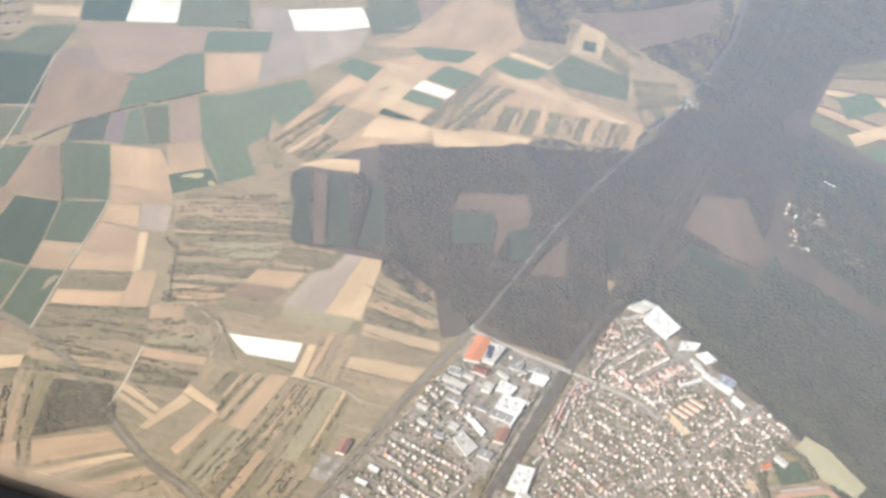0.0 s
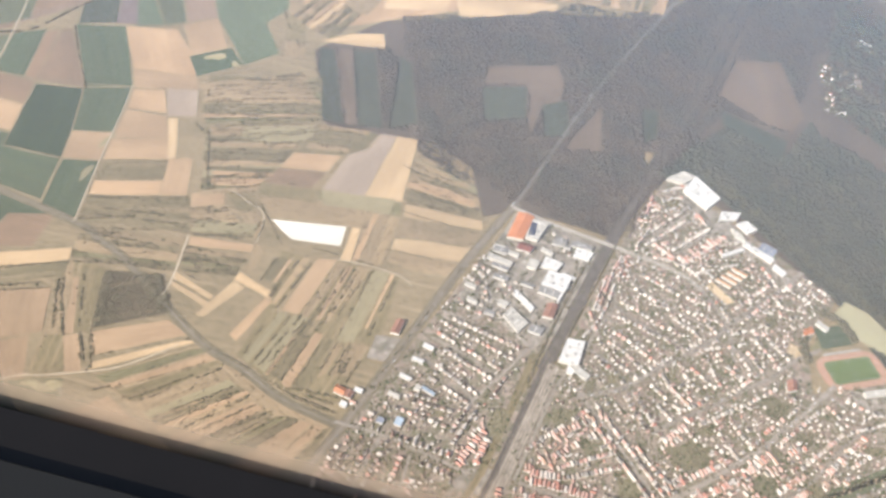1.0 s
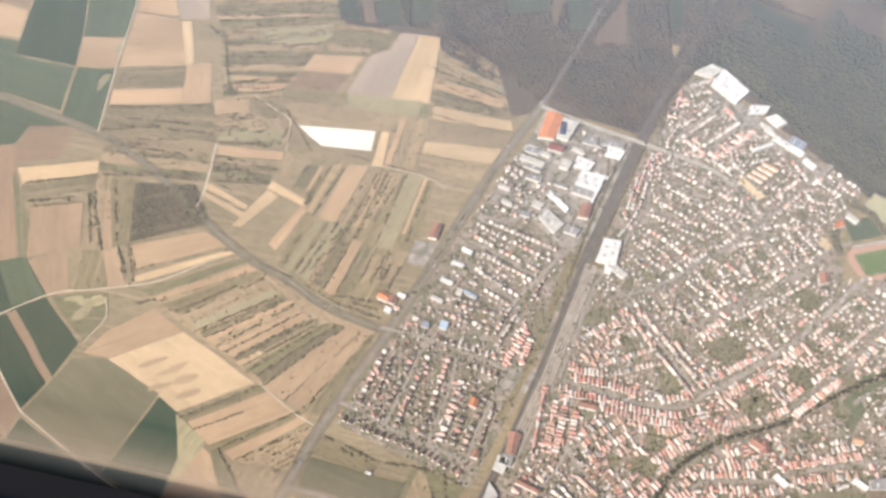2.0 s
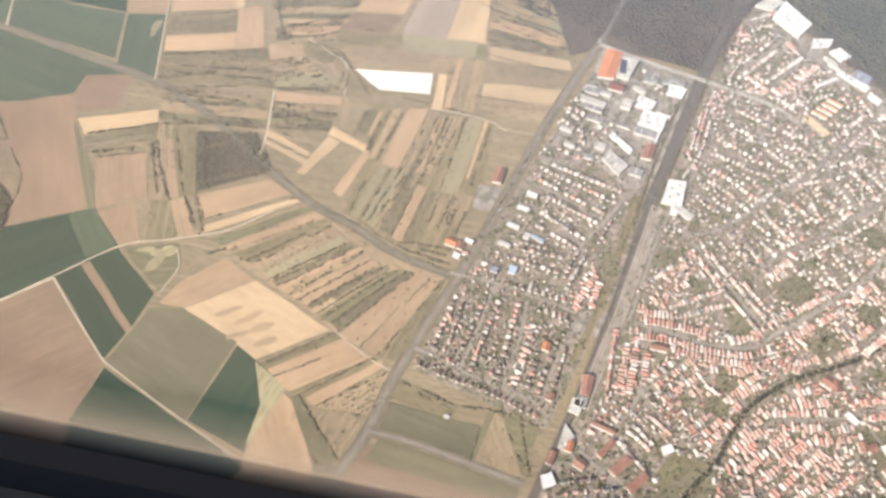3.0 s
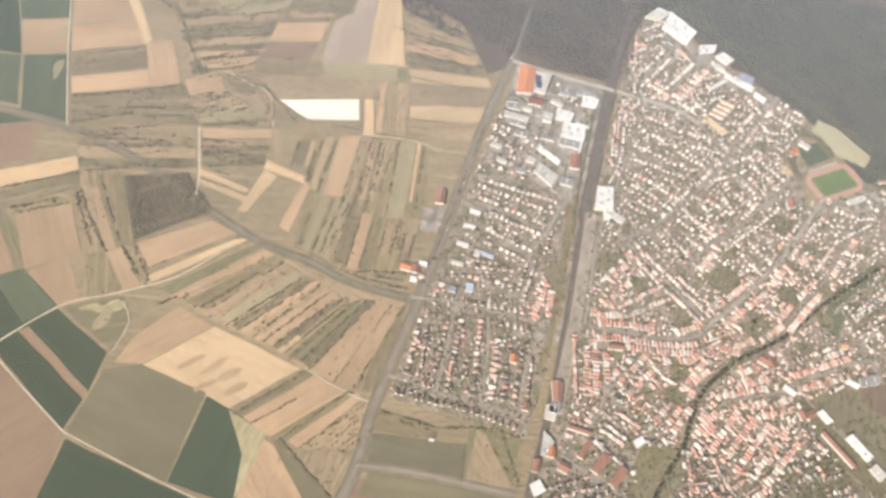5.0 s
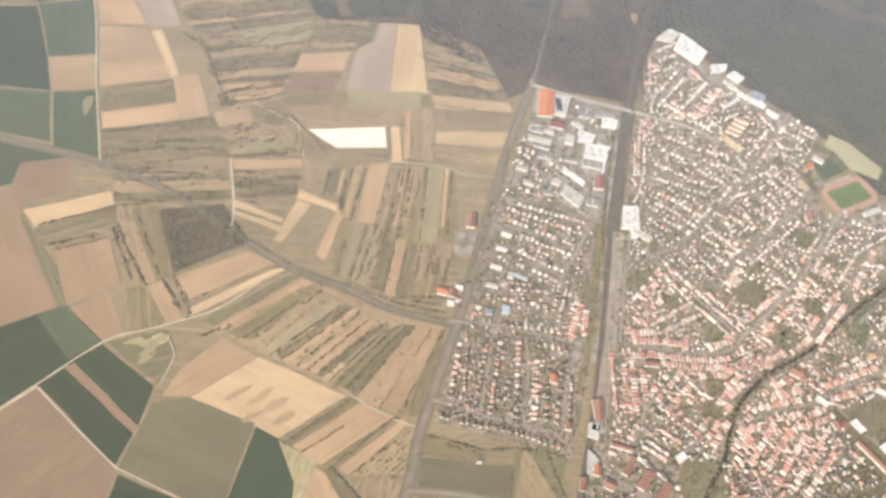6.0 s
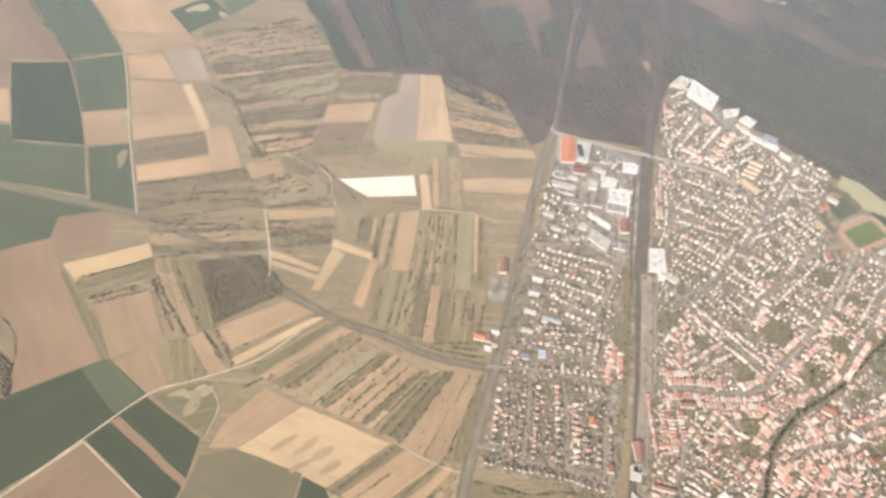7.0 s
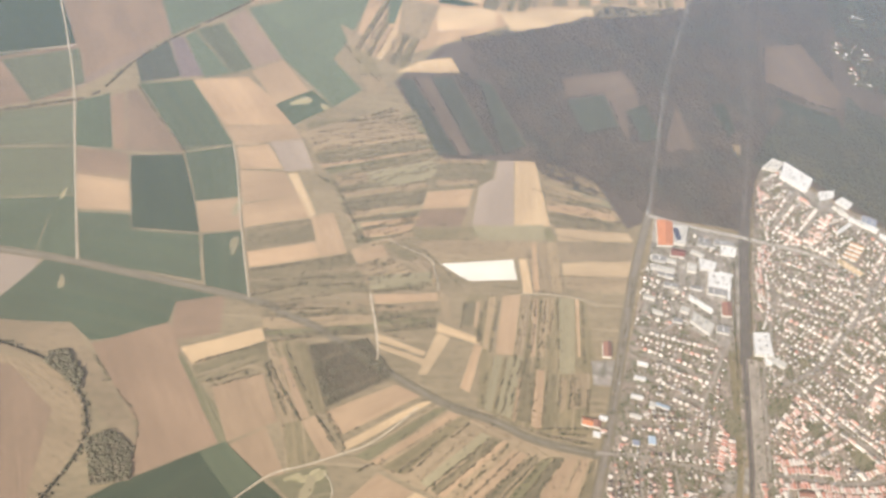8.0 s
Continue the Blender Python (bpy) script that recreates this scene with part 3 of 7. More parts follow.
def wood(kind, *points):
    """A wood: a crowded canopy of crowns of uneven height and spacing, clear of parcels and roads."""
    name, mat, words, density, r0, r1, tall = WOODS[kind]
    lo, hi = np.min(points, 0), np.max(points, 0)
    q = rng.uniform(lo, hi, (int((hi - lo).prod() * density), 2))
    q = q[inside(q, points)]
    for poly in OPEN_LAND if kind != "copse" else ():
        pl, ph = np.min(poly, 0), np.max(poly, 0)
        if (ph > lo).all() and (pl < hi).all():
            q = q[~inside(q, poly)]
    for way_kind, gap in (("road", 4.2), ("lane", 2.1), ("line", 2.3), ("ballast", 3.6), ("track", 2.0)):
        for line in LINES.get(way_kind, ()):
            for e in line:
                q = q[(q[:, 0] - e.x) ** 2 + (q[:, 1] - e.y) ** 2 > (gap * (1 + max(0.0, e.y - 480) / 700)) ** 2]
    wave = np.sin(q[:, 0] * 0.045 + 1.3) * np.sin(q[:, 1] * 0.038) + np.sin(q[:, 0] * 0.11 + q[:, 1] * 0.07)
    keep = rng.uniform(0, 1, len(q)) < 0.84 + 0.14 * wave
    q, wave = q[keep], wave[keep]
    far = 1 + np.maximum(0.0, q[:, 1] - 480) / 420
    thin = rng.uniform(0, 1, len(q)) < 1.6 / far ** 2
    q, wave, far = q[thin], wave[thin], far[thin]
    r = rng.uniform(r0, r1, len(q)) * (1 + 0.12 * wave) * far
    z = 1.2 + r * 0.3 + rng.uniform(0, 0.45, len(q)) + 0.2 * wave
    clumps(name, np.c_[q, z, r], mat, words, "woodland", tall, OCT_V, OCT_F)


# ---- houses ----
def house_shape(ln, wd, wall, rise, over=0.22, thick=0.12):
    """Walls with gables, and a roof of two slabs, ridge along x."""
    x, y = ln / 2, wd / 2
    wv = [(-x, -y, 0), (x, -y, 0), (x, y, 0), (-x, y, 0), (-x, -y, wall), (x, -y, wall), (x, y, wall), (-x, y, wall), (-x, 0, wall + rise), (x, 0, wall + rise)]
    wf = [(0, 1, 5, 4), (2, 3, 7, 6), (1, 2, 6, 9, 5), (3, 0, 4, 8, 7)]
    k = rise / y
    ex, ey = x + over, y + over
    rv = []
    for sx in (-ex, ex):
        for dz in (thick, 0.01):
            rv += [(sx, -ey, wall - over * k + dz), (sx, 0, wall + rise + dz), (sx, ey, wall - over * k + dz)]
    rf = [(0, 6, 7, 1), (1, 7, 8, 2), (4, 10, 9, 3), (5, 11, 10, 4), (3, 9, 6, 0), (2, 8, 11, 5),
          (0, 1, 4, 3), (1, 2, 5, 4), (9, 10, 7, 6), (10, 11, 8, 7)]
    return (wv, wf), (rv, rf)


def make_house(style, ln, wd, wall, rise):
    (wv, wf), (rv, rf) = house_shape(ln, wd, wall, rise)
    ob = new("house")
    walls = piece("wall", raw("wall", wv, wf, [WALL_THING]), ob)
    roof = piece("roof", raw("roof", rv, rf, [ROOF_THING[style]]), ob)
    cv, cf = box(ln * 0.12, 0.15, wall + rise * 0.55, ln * 0.12 + 0.32, 0.5, wall + rise + 0.45)
    piece("chimney", raw("chimney", cv, cf, [ROOFTOP["redbrown"]]), roof, "brick chimney")
    if ln > 3.7:
        pv, pf = box(-ln * 0.30, -wd / 2 - 1.1, 0, ln * 0.12, -wd / 2 - 0.002, wall * 0.62)
        piece("porch", raw("porch", pv, pf, [WALL_THING]), ob, "flat-roofed annex")
    dv, df = box(-0.2, wd / 2 + 0.002, 0, 0.2, wd / 2 + 0.06, 0.75)
    piece("door", raw("door", dv, df, [ROOFTOP["maroon"]]), walls, "dark front door")
    for wx in (-0.32, 0.32):
        v, f = box(wx * ln - 0.25, -wd / 2 - 0.05, wall * 0.45, wx * ln + 0.25, -wd / 2 - 0.002, wall * 0.8)
        piece("window", raw("window", v, f, [GLAZING]), walls, "dark window")
    return tagged(ob, {"light": "pale rendered house with a grey or brown gabled roof", "mixed": "rendered house with a weathered tiled gable roof",
                       "dark": "white rendered house with a dark tiled gable roof", "red": "pale house with a red clay tile gable roof", "pink": "pale house with a faded pink tile gable roof"}[style], "house", "houses of the western estate")


HOUSE_KINDS = {}
for style in ("light", "mixed", "dark", "red", "pink"):
    long, deep = ((3.6, 4.7), (1.65, 2.05)) if style in ("red", "pink") else ((2.2, 3.0), (1.7, 2.1))
    HOUSE_KINDS[style] = [(style, rng.uniform(*long), rng.uniform(*deep), rng.uniform(1.6, 2.1), rng.uniform(0.7, 1.05)) for _ in range(3)]
MASTERS = {}
JOINED = {}


HOUSES = []      # x, y, turn, style
CELLS = {}       # the same, by squares of 3 m
PARKS = []       # x, y, radius


def park(x, y, r):
    """A patch of grass under trees among the houses."""
    PARKS.append((x, y, r))
    lean, slim = random.uniform(0, math.pi), random.uniform(0.5, 0.85)
    ring = []
    for a in range(14):
        k = r * random.uniform(0.65, 1.25)
        u, v = math.cos(a * math.pi / 7) * k * 1.15, math.sin(a * math.pi / 7) * k * slim
        ring.append((x + u * math.cos(lean) - v * math.sin(lean), y + u * math.sin(lean) + v * math.cos(lean)))
    scatter(ring, 0.10, 0.5, 1.3, garden_trees)
    tagged(parcel(ring, 0.300 + 0.0015 * (len(PARKS) % 20), SOIL["parkgreen"], "park"), "shaded green park with bushy trees among houses", "park", kind="structure")


STREET_POINTS, STREET_CELLS = [], {}


def plot_free(x, y):
    """No park, no house and no through street at this spot."""
    if any((x - px) ** 2 + (y - py) ** 2 < (r * 0.72) ** 2 for px, py, r in PARKS):
        return False
    cx, cy = int(x // 3), int(y // 3)
    for i in range(cx - 1, cx + 2):
        for j in range(cy - 1, cy + 2):
            if any(abs(x - hx) < 1.9 and abs(y - hy) < 1.9 for hx, hy in CELLS.get((i, j), ())):
                return False
    if len(STREET_POINTS) != len(THROUGH):
        STREET_POINTS[:] = [tuple(p) for p in THROUGH]
        STREET_CELLS.clear()
        for p in THROUGH:
            STREET_CELLS.setdefault((int(p[0] // 3), int(p[1] // 3)), []).append(p)
    near = [p for i in range(cx - 1, cx + 2) for j in range(cy - 1, cy + 2) for p in STREET_CELLS.get((i, j), ())]
    return all((px - x) ** 2 + (py - y) ** 2 > 1.9 ** 2 for px, py in near)


def place_house(group, style, x, y, ang, size=1.0):
    if group != "hamlet" and not plot_free(x, y):
        return
    HOUSES.append((x, y, ang, style))
    CELLS.setdefault((int(x // 3), int(y // 3)), []).append((x, y))
    kinds = HOUSE_KINDS[style]
    spec = random.choice(kinds)
    if group == "west":
        at = Matrix.Translation((x, y, 0.1)) @ Matrix.Rotation(ang, 4, "Z")
        if spec not in MASTERS:
            MASTERS[spec] = make_house(*spec)
            MASTERS[spec].matrix_world = at
        else:
            copy_thing(MASTERS[spec], at)
        return
    ln, wd, wall, rise = (v * random.uniform(0.8, 1.15) * k for v, k in zip(spec[1:], (size, size, 0.4 + 0.6 * size, size)))
    ca, sa = math.cos(ang), math.sin(ang)
    shapes = list(zip((0, 1), house_shape(ln, wd, wall, rise)))
    if size > 0.7 and random.random() < 0.3:
        # a lower wing at right angles
        off, side = random.uniform(-0.25, 0.25) * ln, random.choice((-1, 1))
        for key, (vs, fs) in zip((0, 1), house_shape(wd * 0.8, wd * 0.62, wall * 0.85, rise * 0.6, 0.12)):
            shapes.append((key, ([(off - vy, side * wd * 0.68 + vx, vz) for vx, vy, vz in vs], fs)))
    for key, (vs, fs) in shapes:
        store = JOINED.setdefault((group, style), ([], [], []))
        n0 = len(store[0])
        store[0].extend((x + vx * ca - vy * sa, y + vx * sa + vy * ca, vz + 0.1) for vx, vy, vz in vs)
        store[1].extend(tuple(i + n0 for i in f) for f in fs)
        store[2].extend([key] * len(fs))


def shed(x, y, ang):
    """A garden shed or garage behind a house."""
    x, y = x + random.uniform(-3.6, 3.6), y + random.uniform(-3.6, 3.6)
    ang += random.choice((0, math.pi / 2)) + random.uniform(-0.1, 0.1)
    if any(abs(hx - x) < 2.4 and abs(hy - y) < 2.4 for hx, hy, _, _ in HOUSES[-40:]):
        return
    ca, sa = math.cos(ang), math.sin(ang)
    store = JOINED.setdefault(("sheds", "light"), ([], [], []))
    for key, (vs, fs) in zip((0, 1), house_shape(random.uniform(1.3, 2.4), random.uniform(0.9, 1.4), 0.75, random.uniform(0.12, 0.4), 0.08, 0.06)):
        n0 = len(store[0])
        store[0].extend((x + vx * ca - vy * sa, y + vx * sa + vy * ca, vz + 0.1) for vx, vy, vz in vs)
        store[1].extend(tuple(i + n0 for i in f) for f in fs)
        store[2].extend([key] * len(fs))


def district(group, rows, spacing, style, ridge, a, b, c, d):
    """Houses in rows from a-b to d-c: two rows to a street, gardens with trees between; ridges along or across the street."""
    if rows > 3 and group == "east":
        for i in range(1, rows):
            s = i / rows
            p, q = lerp(a, d, s), lerp(b, c, s)
            ln = math.hypot(q[0] - p[0], q[1] - p[1])
            if i % 2 == 0:
                if (d[0] - a[0]) ** 2 + (d[1] - a[1]) ** 2 > (4.6 * rows) ** 2:
                    way("street", 1.5, p, lerp(p, q, 0.5), q)
            else:
                for j in range(int(ln * 0.55)):
                    r = random.uniform(0.45, 1.15)
                    x, y = lerp(p, q, random.random())
                    garden_trees.append((x + random.uniform(-1.3, 1.3), y + random.uniform(-1.3, 1.3), r * 0.6, r))
    for i in range(rows):
        shift = 0.14 if rows > 3 and group != "hamlet" else 0.0
        s = (i + 0.5 + (shift if i % 2 else -shift)) / rows
        p, q = lerp(a, d, s), lerp(b, c, s)
        ang = math.atan2(q[1] - p[1], q[0] - p[0])
        ln = math.hypot(q[0] - p[0], q[1] - p[1])
        count = max(2, round(ln / spacing))
        bow = random.uniform(-0.025, 0.025) * ln
        for j in range(count):
            if random.random() < (0.08 if group != "hamlet" else 0.5):
                garden_trees.append((*lerp(p, q, (j + 0.5) / count), 0.9, random.uniform(0.9, 1.6)))
                continue
            t = (j + 0.5 + random.uniform(-0.18, 0.18)) / count
            x, y = lerp(p, q, t)
            w = bow * 4 * t * (1 - t)
            x, y = x - math.sin(ang) * w + random.uniform(-0.5, 0.5), y + math.cos(ang) * w + random.uniform(-0.6, 0.6)
            if any(abs(hx - x) < 2.2 and abs(hy - y) < 2.2 for hx, hy in HALLS):
                continue
            usual = random.random() < 0.82
            turn = ang + (0 if (ridge == "along") == usual else math.pi / 2) + random.uniform(-0.12, 0.12)
            place_house(group, style, x, y, turn)
            if group == "hamlet":
                scatter([(x - 4, y - 4), (x + 4, y - 4), (x + 4, y + 4), (x - 4, y + 4)], 0.12, 0.7, 1.5, garden_trees)
            if random.random() < 0.7:
                shed(x, y, turn)
            for _ in range(random.choice((1, 2, 2, 3))):
                r = random.uniform(0.45, 1.05)
                garden_trees.append((x + random.uniform(-4.5, 4.5), y + random.uniform(-4.5, 4.5), r * 0.7, r))
            if random.random() < 0.35:
                r = random.uniform(0.9, 1.5)
                garden_trees.append((x + random.uniform(-4, 4), y + random.uniform(-4, 4), r * 0.8, r))


def row(group, style, ridge, spacing, *points):
    """One row of houses along a street, evenly spaced; bushes and a shed in the gardens beside them."""
    line = smooth_line(points, 0.4)
    gone, due = 0.0, spacing * 0.5
    for p, q in zip(line, line[1:]):
        gone += (q - p).length
        if gone < due:
            continue
        due += spacing * random.uniform(0.86, 1.14)
        ang = math.atan2(q.y - p.y, q.x - p.x)
        if random.random() < 0.04:
            garden_trees.append((q.x, q.y, 0.7, random.uniform(0.7, 1.2)))
            continue
        side = random.uniform(-0.28, 0.28)
        x, y = q.x - math.sin(ang) * side, q.y + math.cos(ang) * side
        if any(abs(hx - x) < 2.0 and abs(hy - y) < 2.0 for hx, hy in HALLS):
            continue
        usual = random.random() < 0.93
        turn = ang + (0 if (ridge == "along") == usual else math.pi / 2) + random.uniform(-0.07, 0.07)
        place_house(group, style, x, y, turn)
        if random.random() < 0.3:
            shed(x, y, turn)
        for _ in range(random.choice((0, 1, 1, 2))):
            r = random.uniform(0.35, 0.85)
            garden_trees.append((x + random.uniform(-4, 4), y + random.uniform(-4, 4), r * 0.6, r))


def fill_plots(group, polygon, share):
    """Houses and outbuildings of uneven size on the plots still free in a quarter, turned like their neighbours."""
    lo, hi = np.min(polygon, 0), np.max(polygon, 0)
    q = np.stack(np.meshgrid(np.arange(lo[0], hi[0], 2.6), np.arange(lo[1], hi[1], 2.6)), -1).reshape(-1, 2)
    q = rng.permutation(q + rng.uniform(-1.0, 1.0, q.shape))
    q = q[inside(q, polygon)]
    for poly in OPEN_LAND:
        if np.min(poly, 0)[0] < hi[0] and np.max(poly, 0)[0] > lo[0]:
            q = q[~inside(q, poly)]
    for x, y, r in PARKS:
        q = q[(q[:, 0] - x) ** 2 + (q[:, 1] - y) ** 2 > (r * 0.85) ** 2]
    for kind, gap in (("street", 2.7), ("road", 5.2), ("backroad", 4.5), ("bypass", 4.5), ("ballast", 8.0), ("yard", 8.0), ("stream", 4.5)):
        for line in LINES.get(kind, ()):
            for p, e in zip(line, line[1:]):
                for s in (0.0, 0.5):
                    m = p.lerp(e, s)
                    q = q[(q[:, 0] - m.x) ** 2 + (q[:, 1] - m.y) ** 2 > gap ** 2]
    known = [h for h in HOUSES if lo[0] - 9 < h[0] < hi[0] + 9 and lo[1] - 9 < h[1] < hi[1] + 9]
    base = np.array([h[:2] for h in known])
    taken = list(map(tuple, base)) + [h for h in HALLS if lo[0] - 9 < h[0] < hi[0] + 9]
    all_taken, count = np.zeros((len(taken) + len(q), 2)), len(taken)
    all_taken[:count] = taken
    for x, y in q:
        k = int(((base - (x, y)) ** 2).sum(1).argmin())
        style, turn = known[k][3], known[k][2]
        tiled = style in ("red", "pink")
        if rng.random() > share * (1.0 if tiled else 0.55) or ((all_taken[:count] - (x, y)) ** 2).sum(1).min() < (2.6 if tiled else 2.9) ** 2:
            continue
        size = random.choice((0.45, 0.55, 0.65, 0.8, 0.95) if tiled else (0.42, 0.5, 0.6, 0.75))
        place_house(group, style, float(x), float(y), turn + random.choice((0, 0, 0, math.pi / 2)) + random.uniform(-0.12, 0.12), size)
        all_taken[count] = x, y
        count += 1
        if random.random() < 0.3:
            r = random.uniform(0.35, 0.8)
            garden_trees.append((x + random.uniform(-2.5, 2.5), y + random.uniform(-2.5, 2.5), r * 0.6, r))


HALLS = []       # spots covered by large buildings


def building(colour, height, a, b, c, d):
    """A large hall or block on four corners: walls, roof slab with a low parapet, rooflights."""
    pts = [Vector((*p, 0)) for p in (a, b, c, d)]
    if sum(p.x * q.y - q.x * p.y for p, q in zip(pts, pts[1:] + pts[:1])) < 0:
        pts.reverse()
    mid = sum(pts, Vector()) / 4
    loc = [p - mid for p in pts]
    if (loc[1] - loc[0]).length < (loc[2] - loc[1]).length:
        loc = loc[1:] + loc[:1]
    pitched = colour in ("orange", "redbrown", "tanroof", "maroon")
    for i in range(5):
        for j in range(5):
            e = loc[0].lerp(loc[1], i / 4).lerp(loc[3].lerp(loc[2], i / 4), j / 4) + mid
            HALLS.append((e.x, e.y))
    ob = new("apartment_block" if pitched else "warehouse")
    ob.location = (mid.x, mid.y, 0.1)
    h = height
    walls = piece("wall", raw("wall", [(*p.xy, z) for z in (0, h) for p in loc], [(i, (i + 1) % 4, (i + 1) % 4 + 4, i + 4) for i in range(4)], [FACADE]), ob)
    big = [p * 1.03 for p in loc]
    if pitched:
        r0, r1 = (big[3] + big[0]) / 2, (big[1] + big[2]) / 2
        rise = min(1.5, (loc[2] - loc[1]).length * 0.22)
        v = [(*p.xy, h) for p in big] + [(*r0.xy, h + rise), (*r1.xy, h + rise)]
        roof = piece("roof", raw("roof", v, [(0, 1, 5, 4), (2, 3, 4, 5), (1, 2, 5), (3, 0, 4), (3, 2, 1, 0)], [ROOFTOP[colour]]), ob)
        for s in (0.25, 0.6, 0.85):
            q = r0.lerp(r1, s)
            piece("chimney", raw("chimney", *box(q.x - 0.25, q.y - 0.25, h + rise * 0.7, q.x + 0.25, q.y + 0.25, h + rise + 0.5), [ROOFTOP["redbrown"]]), roof, "brick chimney")
    else:
        v = [(*p.xy, z) for z in (h, h + 0.25) for p in big] + [(*(p * 0.95).xy, z) for z in (h + 0.25, h + 0.08) for p in big]
        f = []
        for i in range(4):
            k = (i + 1) % 4
            f += [(i, k, k + 4, i + 4), (i + 4, k + 4, k + 8, i + 8), (i + 8, k + 8, k + 12, i + 12)]
        f += [(12, 13, 14, 15), (3, 2, 1, 0)]
        roof = piece("roof", raw("roof", v, f, [ROOFTOP[colour]]), ob)
        area = (loc[1] - loc[0]).length * (loc[2] - loc[1]).length
        for i in range(min(5, int(area / 45))):
            s = (i + 0.6) / (min(5, int(area / 45)) + 0.2)
            p, q = loc[0].lerp(loc[1], s), loc[3].lerp(loc[2], s)
            w = (loc[1] - loc[0]).normalized() * 0.35
            m0, m1 = p.lerp(q, 0.2), p.lerp(q, 0.8)
            base = [m0 - w, m0 + w, m1 + w, m1 - w]
            if area > 90:
                u = loc[0].lerp(loc[1], (i + 0.15) / 5).lerp(loc[3].lerp(loc[2], (i + 0.15) / 5), 0.3 + 0.4 * (i % 2))
                k = 0.45 + 0.12 * (i % 3)
                piece("roof_unit", raw("roof_unit", *box(u.x - k * 1.4, u.y - k, h + 0.085, u.x + k * 1.4, u.y + k, h + 0.75), [ROOFTOP["grey"]]), roof, "grey ventilation unit")
            piece("rooflight", raw("rooflight", [(*e.xy, z) for z in (h + 0.085, h + 0.4) for e in base],
                                   [(4, 5, 6, 7)] + [(k, (k + 1) % 4, (k + 1) % 4 + 4, k + 4) for k in range(4)], [ROOFTOP["pale"] if i % 2 else WHITE]), roof, "pale ridge of rooflight")
    for e0, e1 in ((loc[0], loc[1]), (loc[2], loc[3])):
        run = e1 - e0
        out = Vector((run.y, -run.x, 0)).normalized() * 0.06
        along = run.normalized()
        many = max(2, min(6, int(run.length / 2.4)))
        for i in range(many):
            q = e0.lerp(e1, (i + 0.5) / many)
            w, z0, z1 = (0.35, h * 0.5, h * 0.8) if pitched else (0.6, 0.0, h * 0.5)
            base = [q - along * w, q + along * w]
            v = [(*b.xy, z) for z in (z0, z1) for b in base] + [(*(b + out).xy, z) for z in (z0, z1) for b in base]
            f = [(4, 5, 7, 6), (0, 4, 6, 2), (5, 1, 3, 7), (2, 6, 7, 3), (0, 1, 5, 4)]
            piece("window" if pitched else "roller_door", raw("opening", v, f, [GLAZING]), walls, "dark window" if pitched else "grey roller door")
    kind = "apartment block" if pitched else "warehouse"
    return tagged(ob, "large " + kind + " with a " + ROOF_WORDS[colour] + " roof", kind)


def stadium():
    """Sports ground: turf in a red running track with rounded ends, touch lines, a strip of terracing and two goals."""
    top = new("stadium")
    top.location = (366.0, 410.7, 0.30)
    top.rotation_euler.z = math.atan2(16.3, 34.0)

    def loop(hx, hy, r, k=9):
        out = []
        for cx, cy, a0 in ((hx - r, hy - r, 0), (r - hx, hy - r, 90), (r - hx, r - hy, 180), (hx - r, r - hy, 270)):
            out += [(cx + r * math.cos(radians(a0 + 90 * i / k)), cy + r * math.sin(radians(a0 + 90 * i / k))) for i in range(k + 1)]
        return out

    def ring(outer, inner, z):
        m = len(outer)
        return [(x, y, z) for x, y in outer + inner], [(i, (i + 1) % m, (i + 1) % m + m, i + m) for i in range(m)]

    piece("running_track", raw("running_track", *ring(loop(26, 14.8, 11), loop(19.2, 10, 3), 0.06), [TARTAN]), top, "red oval running track")
    turf = loop(19.1, 9.9, 2.9)
    me = raw("pitch", [(x, y, 0.1) for x, y in turf], [tuple(range(len(turf)))], [TURF])
    uv = me.uv_layers.new(name="UVMap")
    for lp in me.loops:
        uv.data[lp.index].uv = me.vertices[lp.vertex_index].co.xy
    piece("pitch", me, top, "mown green football pitch")
    for i in range(5):
        g = 0.75 * (i + 1)
        piece("lane_line", raw("lane_line", *ring(loop(26 - g * 1.35, 14.8 - g, 11 - g), loop(25.9 - g * 1.35, 14.7 - g, 10.9 - g), 0.075), [CONCRETE]), top, "thin pale lane line")
    for bx in ((-17.5, 17.5, 8.4, 8.5), (-17.5, 17.5, -8.5, -8.4), (-17.5, -17.4, -8.5, 8.5), (17.4, 17.5, -8.5, 8.5), (-0.05, 0.05, -8.5, 8.5)):
        piece("pitch_line", raw("pitch_line", *box(bx[0], bx[2], 0.1, bx[1], bx[3], 0.115), [PAINT_WHITE]), top, "white pitch marking")
    for sx in (-17.5, 17.5):
        v, f = [], []
        for b in (box(sx - 0.05, -1.2, 0.1, sx + 0.05, -1.1, 0.95), box(sx - 0.05, 1.1, 0.1, sx + 0.05, 1.2, 0.95), box(sx - 0.05, -1.2, 0.95, sx + 0.05, 1.2, 1.05)):
            f += [tuple(i + len(v) for i in q) for q in b[1]]
            v += b[0]
        piece("goal", raw("goal", v, f, [PAINT_WHITE]), top, "white goal frame")
    for i in range(3):
        piece("terrace_step", raw("terrace_step", *box(-16, 15.2 + i * 0.6, 0, 16, 15.8 + i * 0.6, 0.25 + i * 0.2), [CONCRETE]), top, "grey concrete terrace step")
    tagged(top, "stadium with red running track round a green pitch", "stadium")


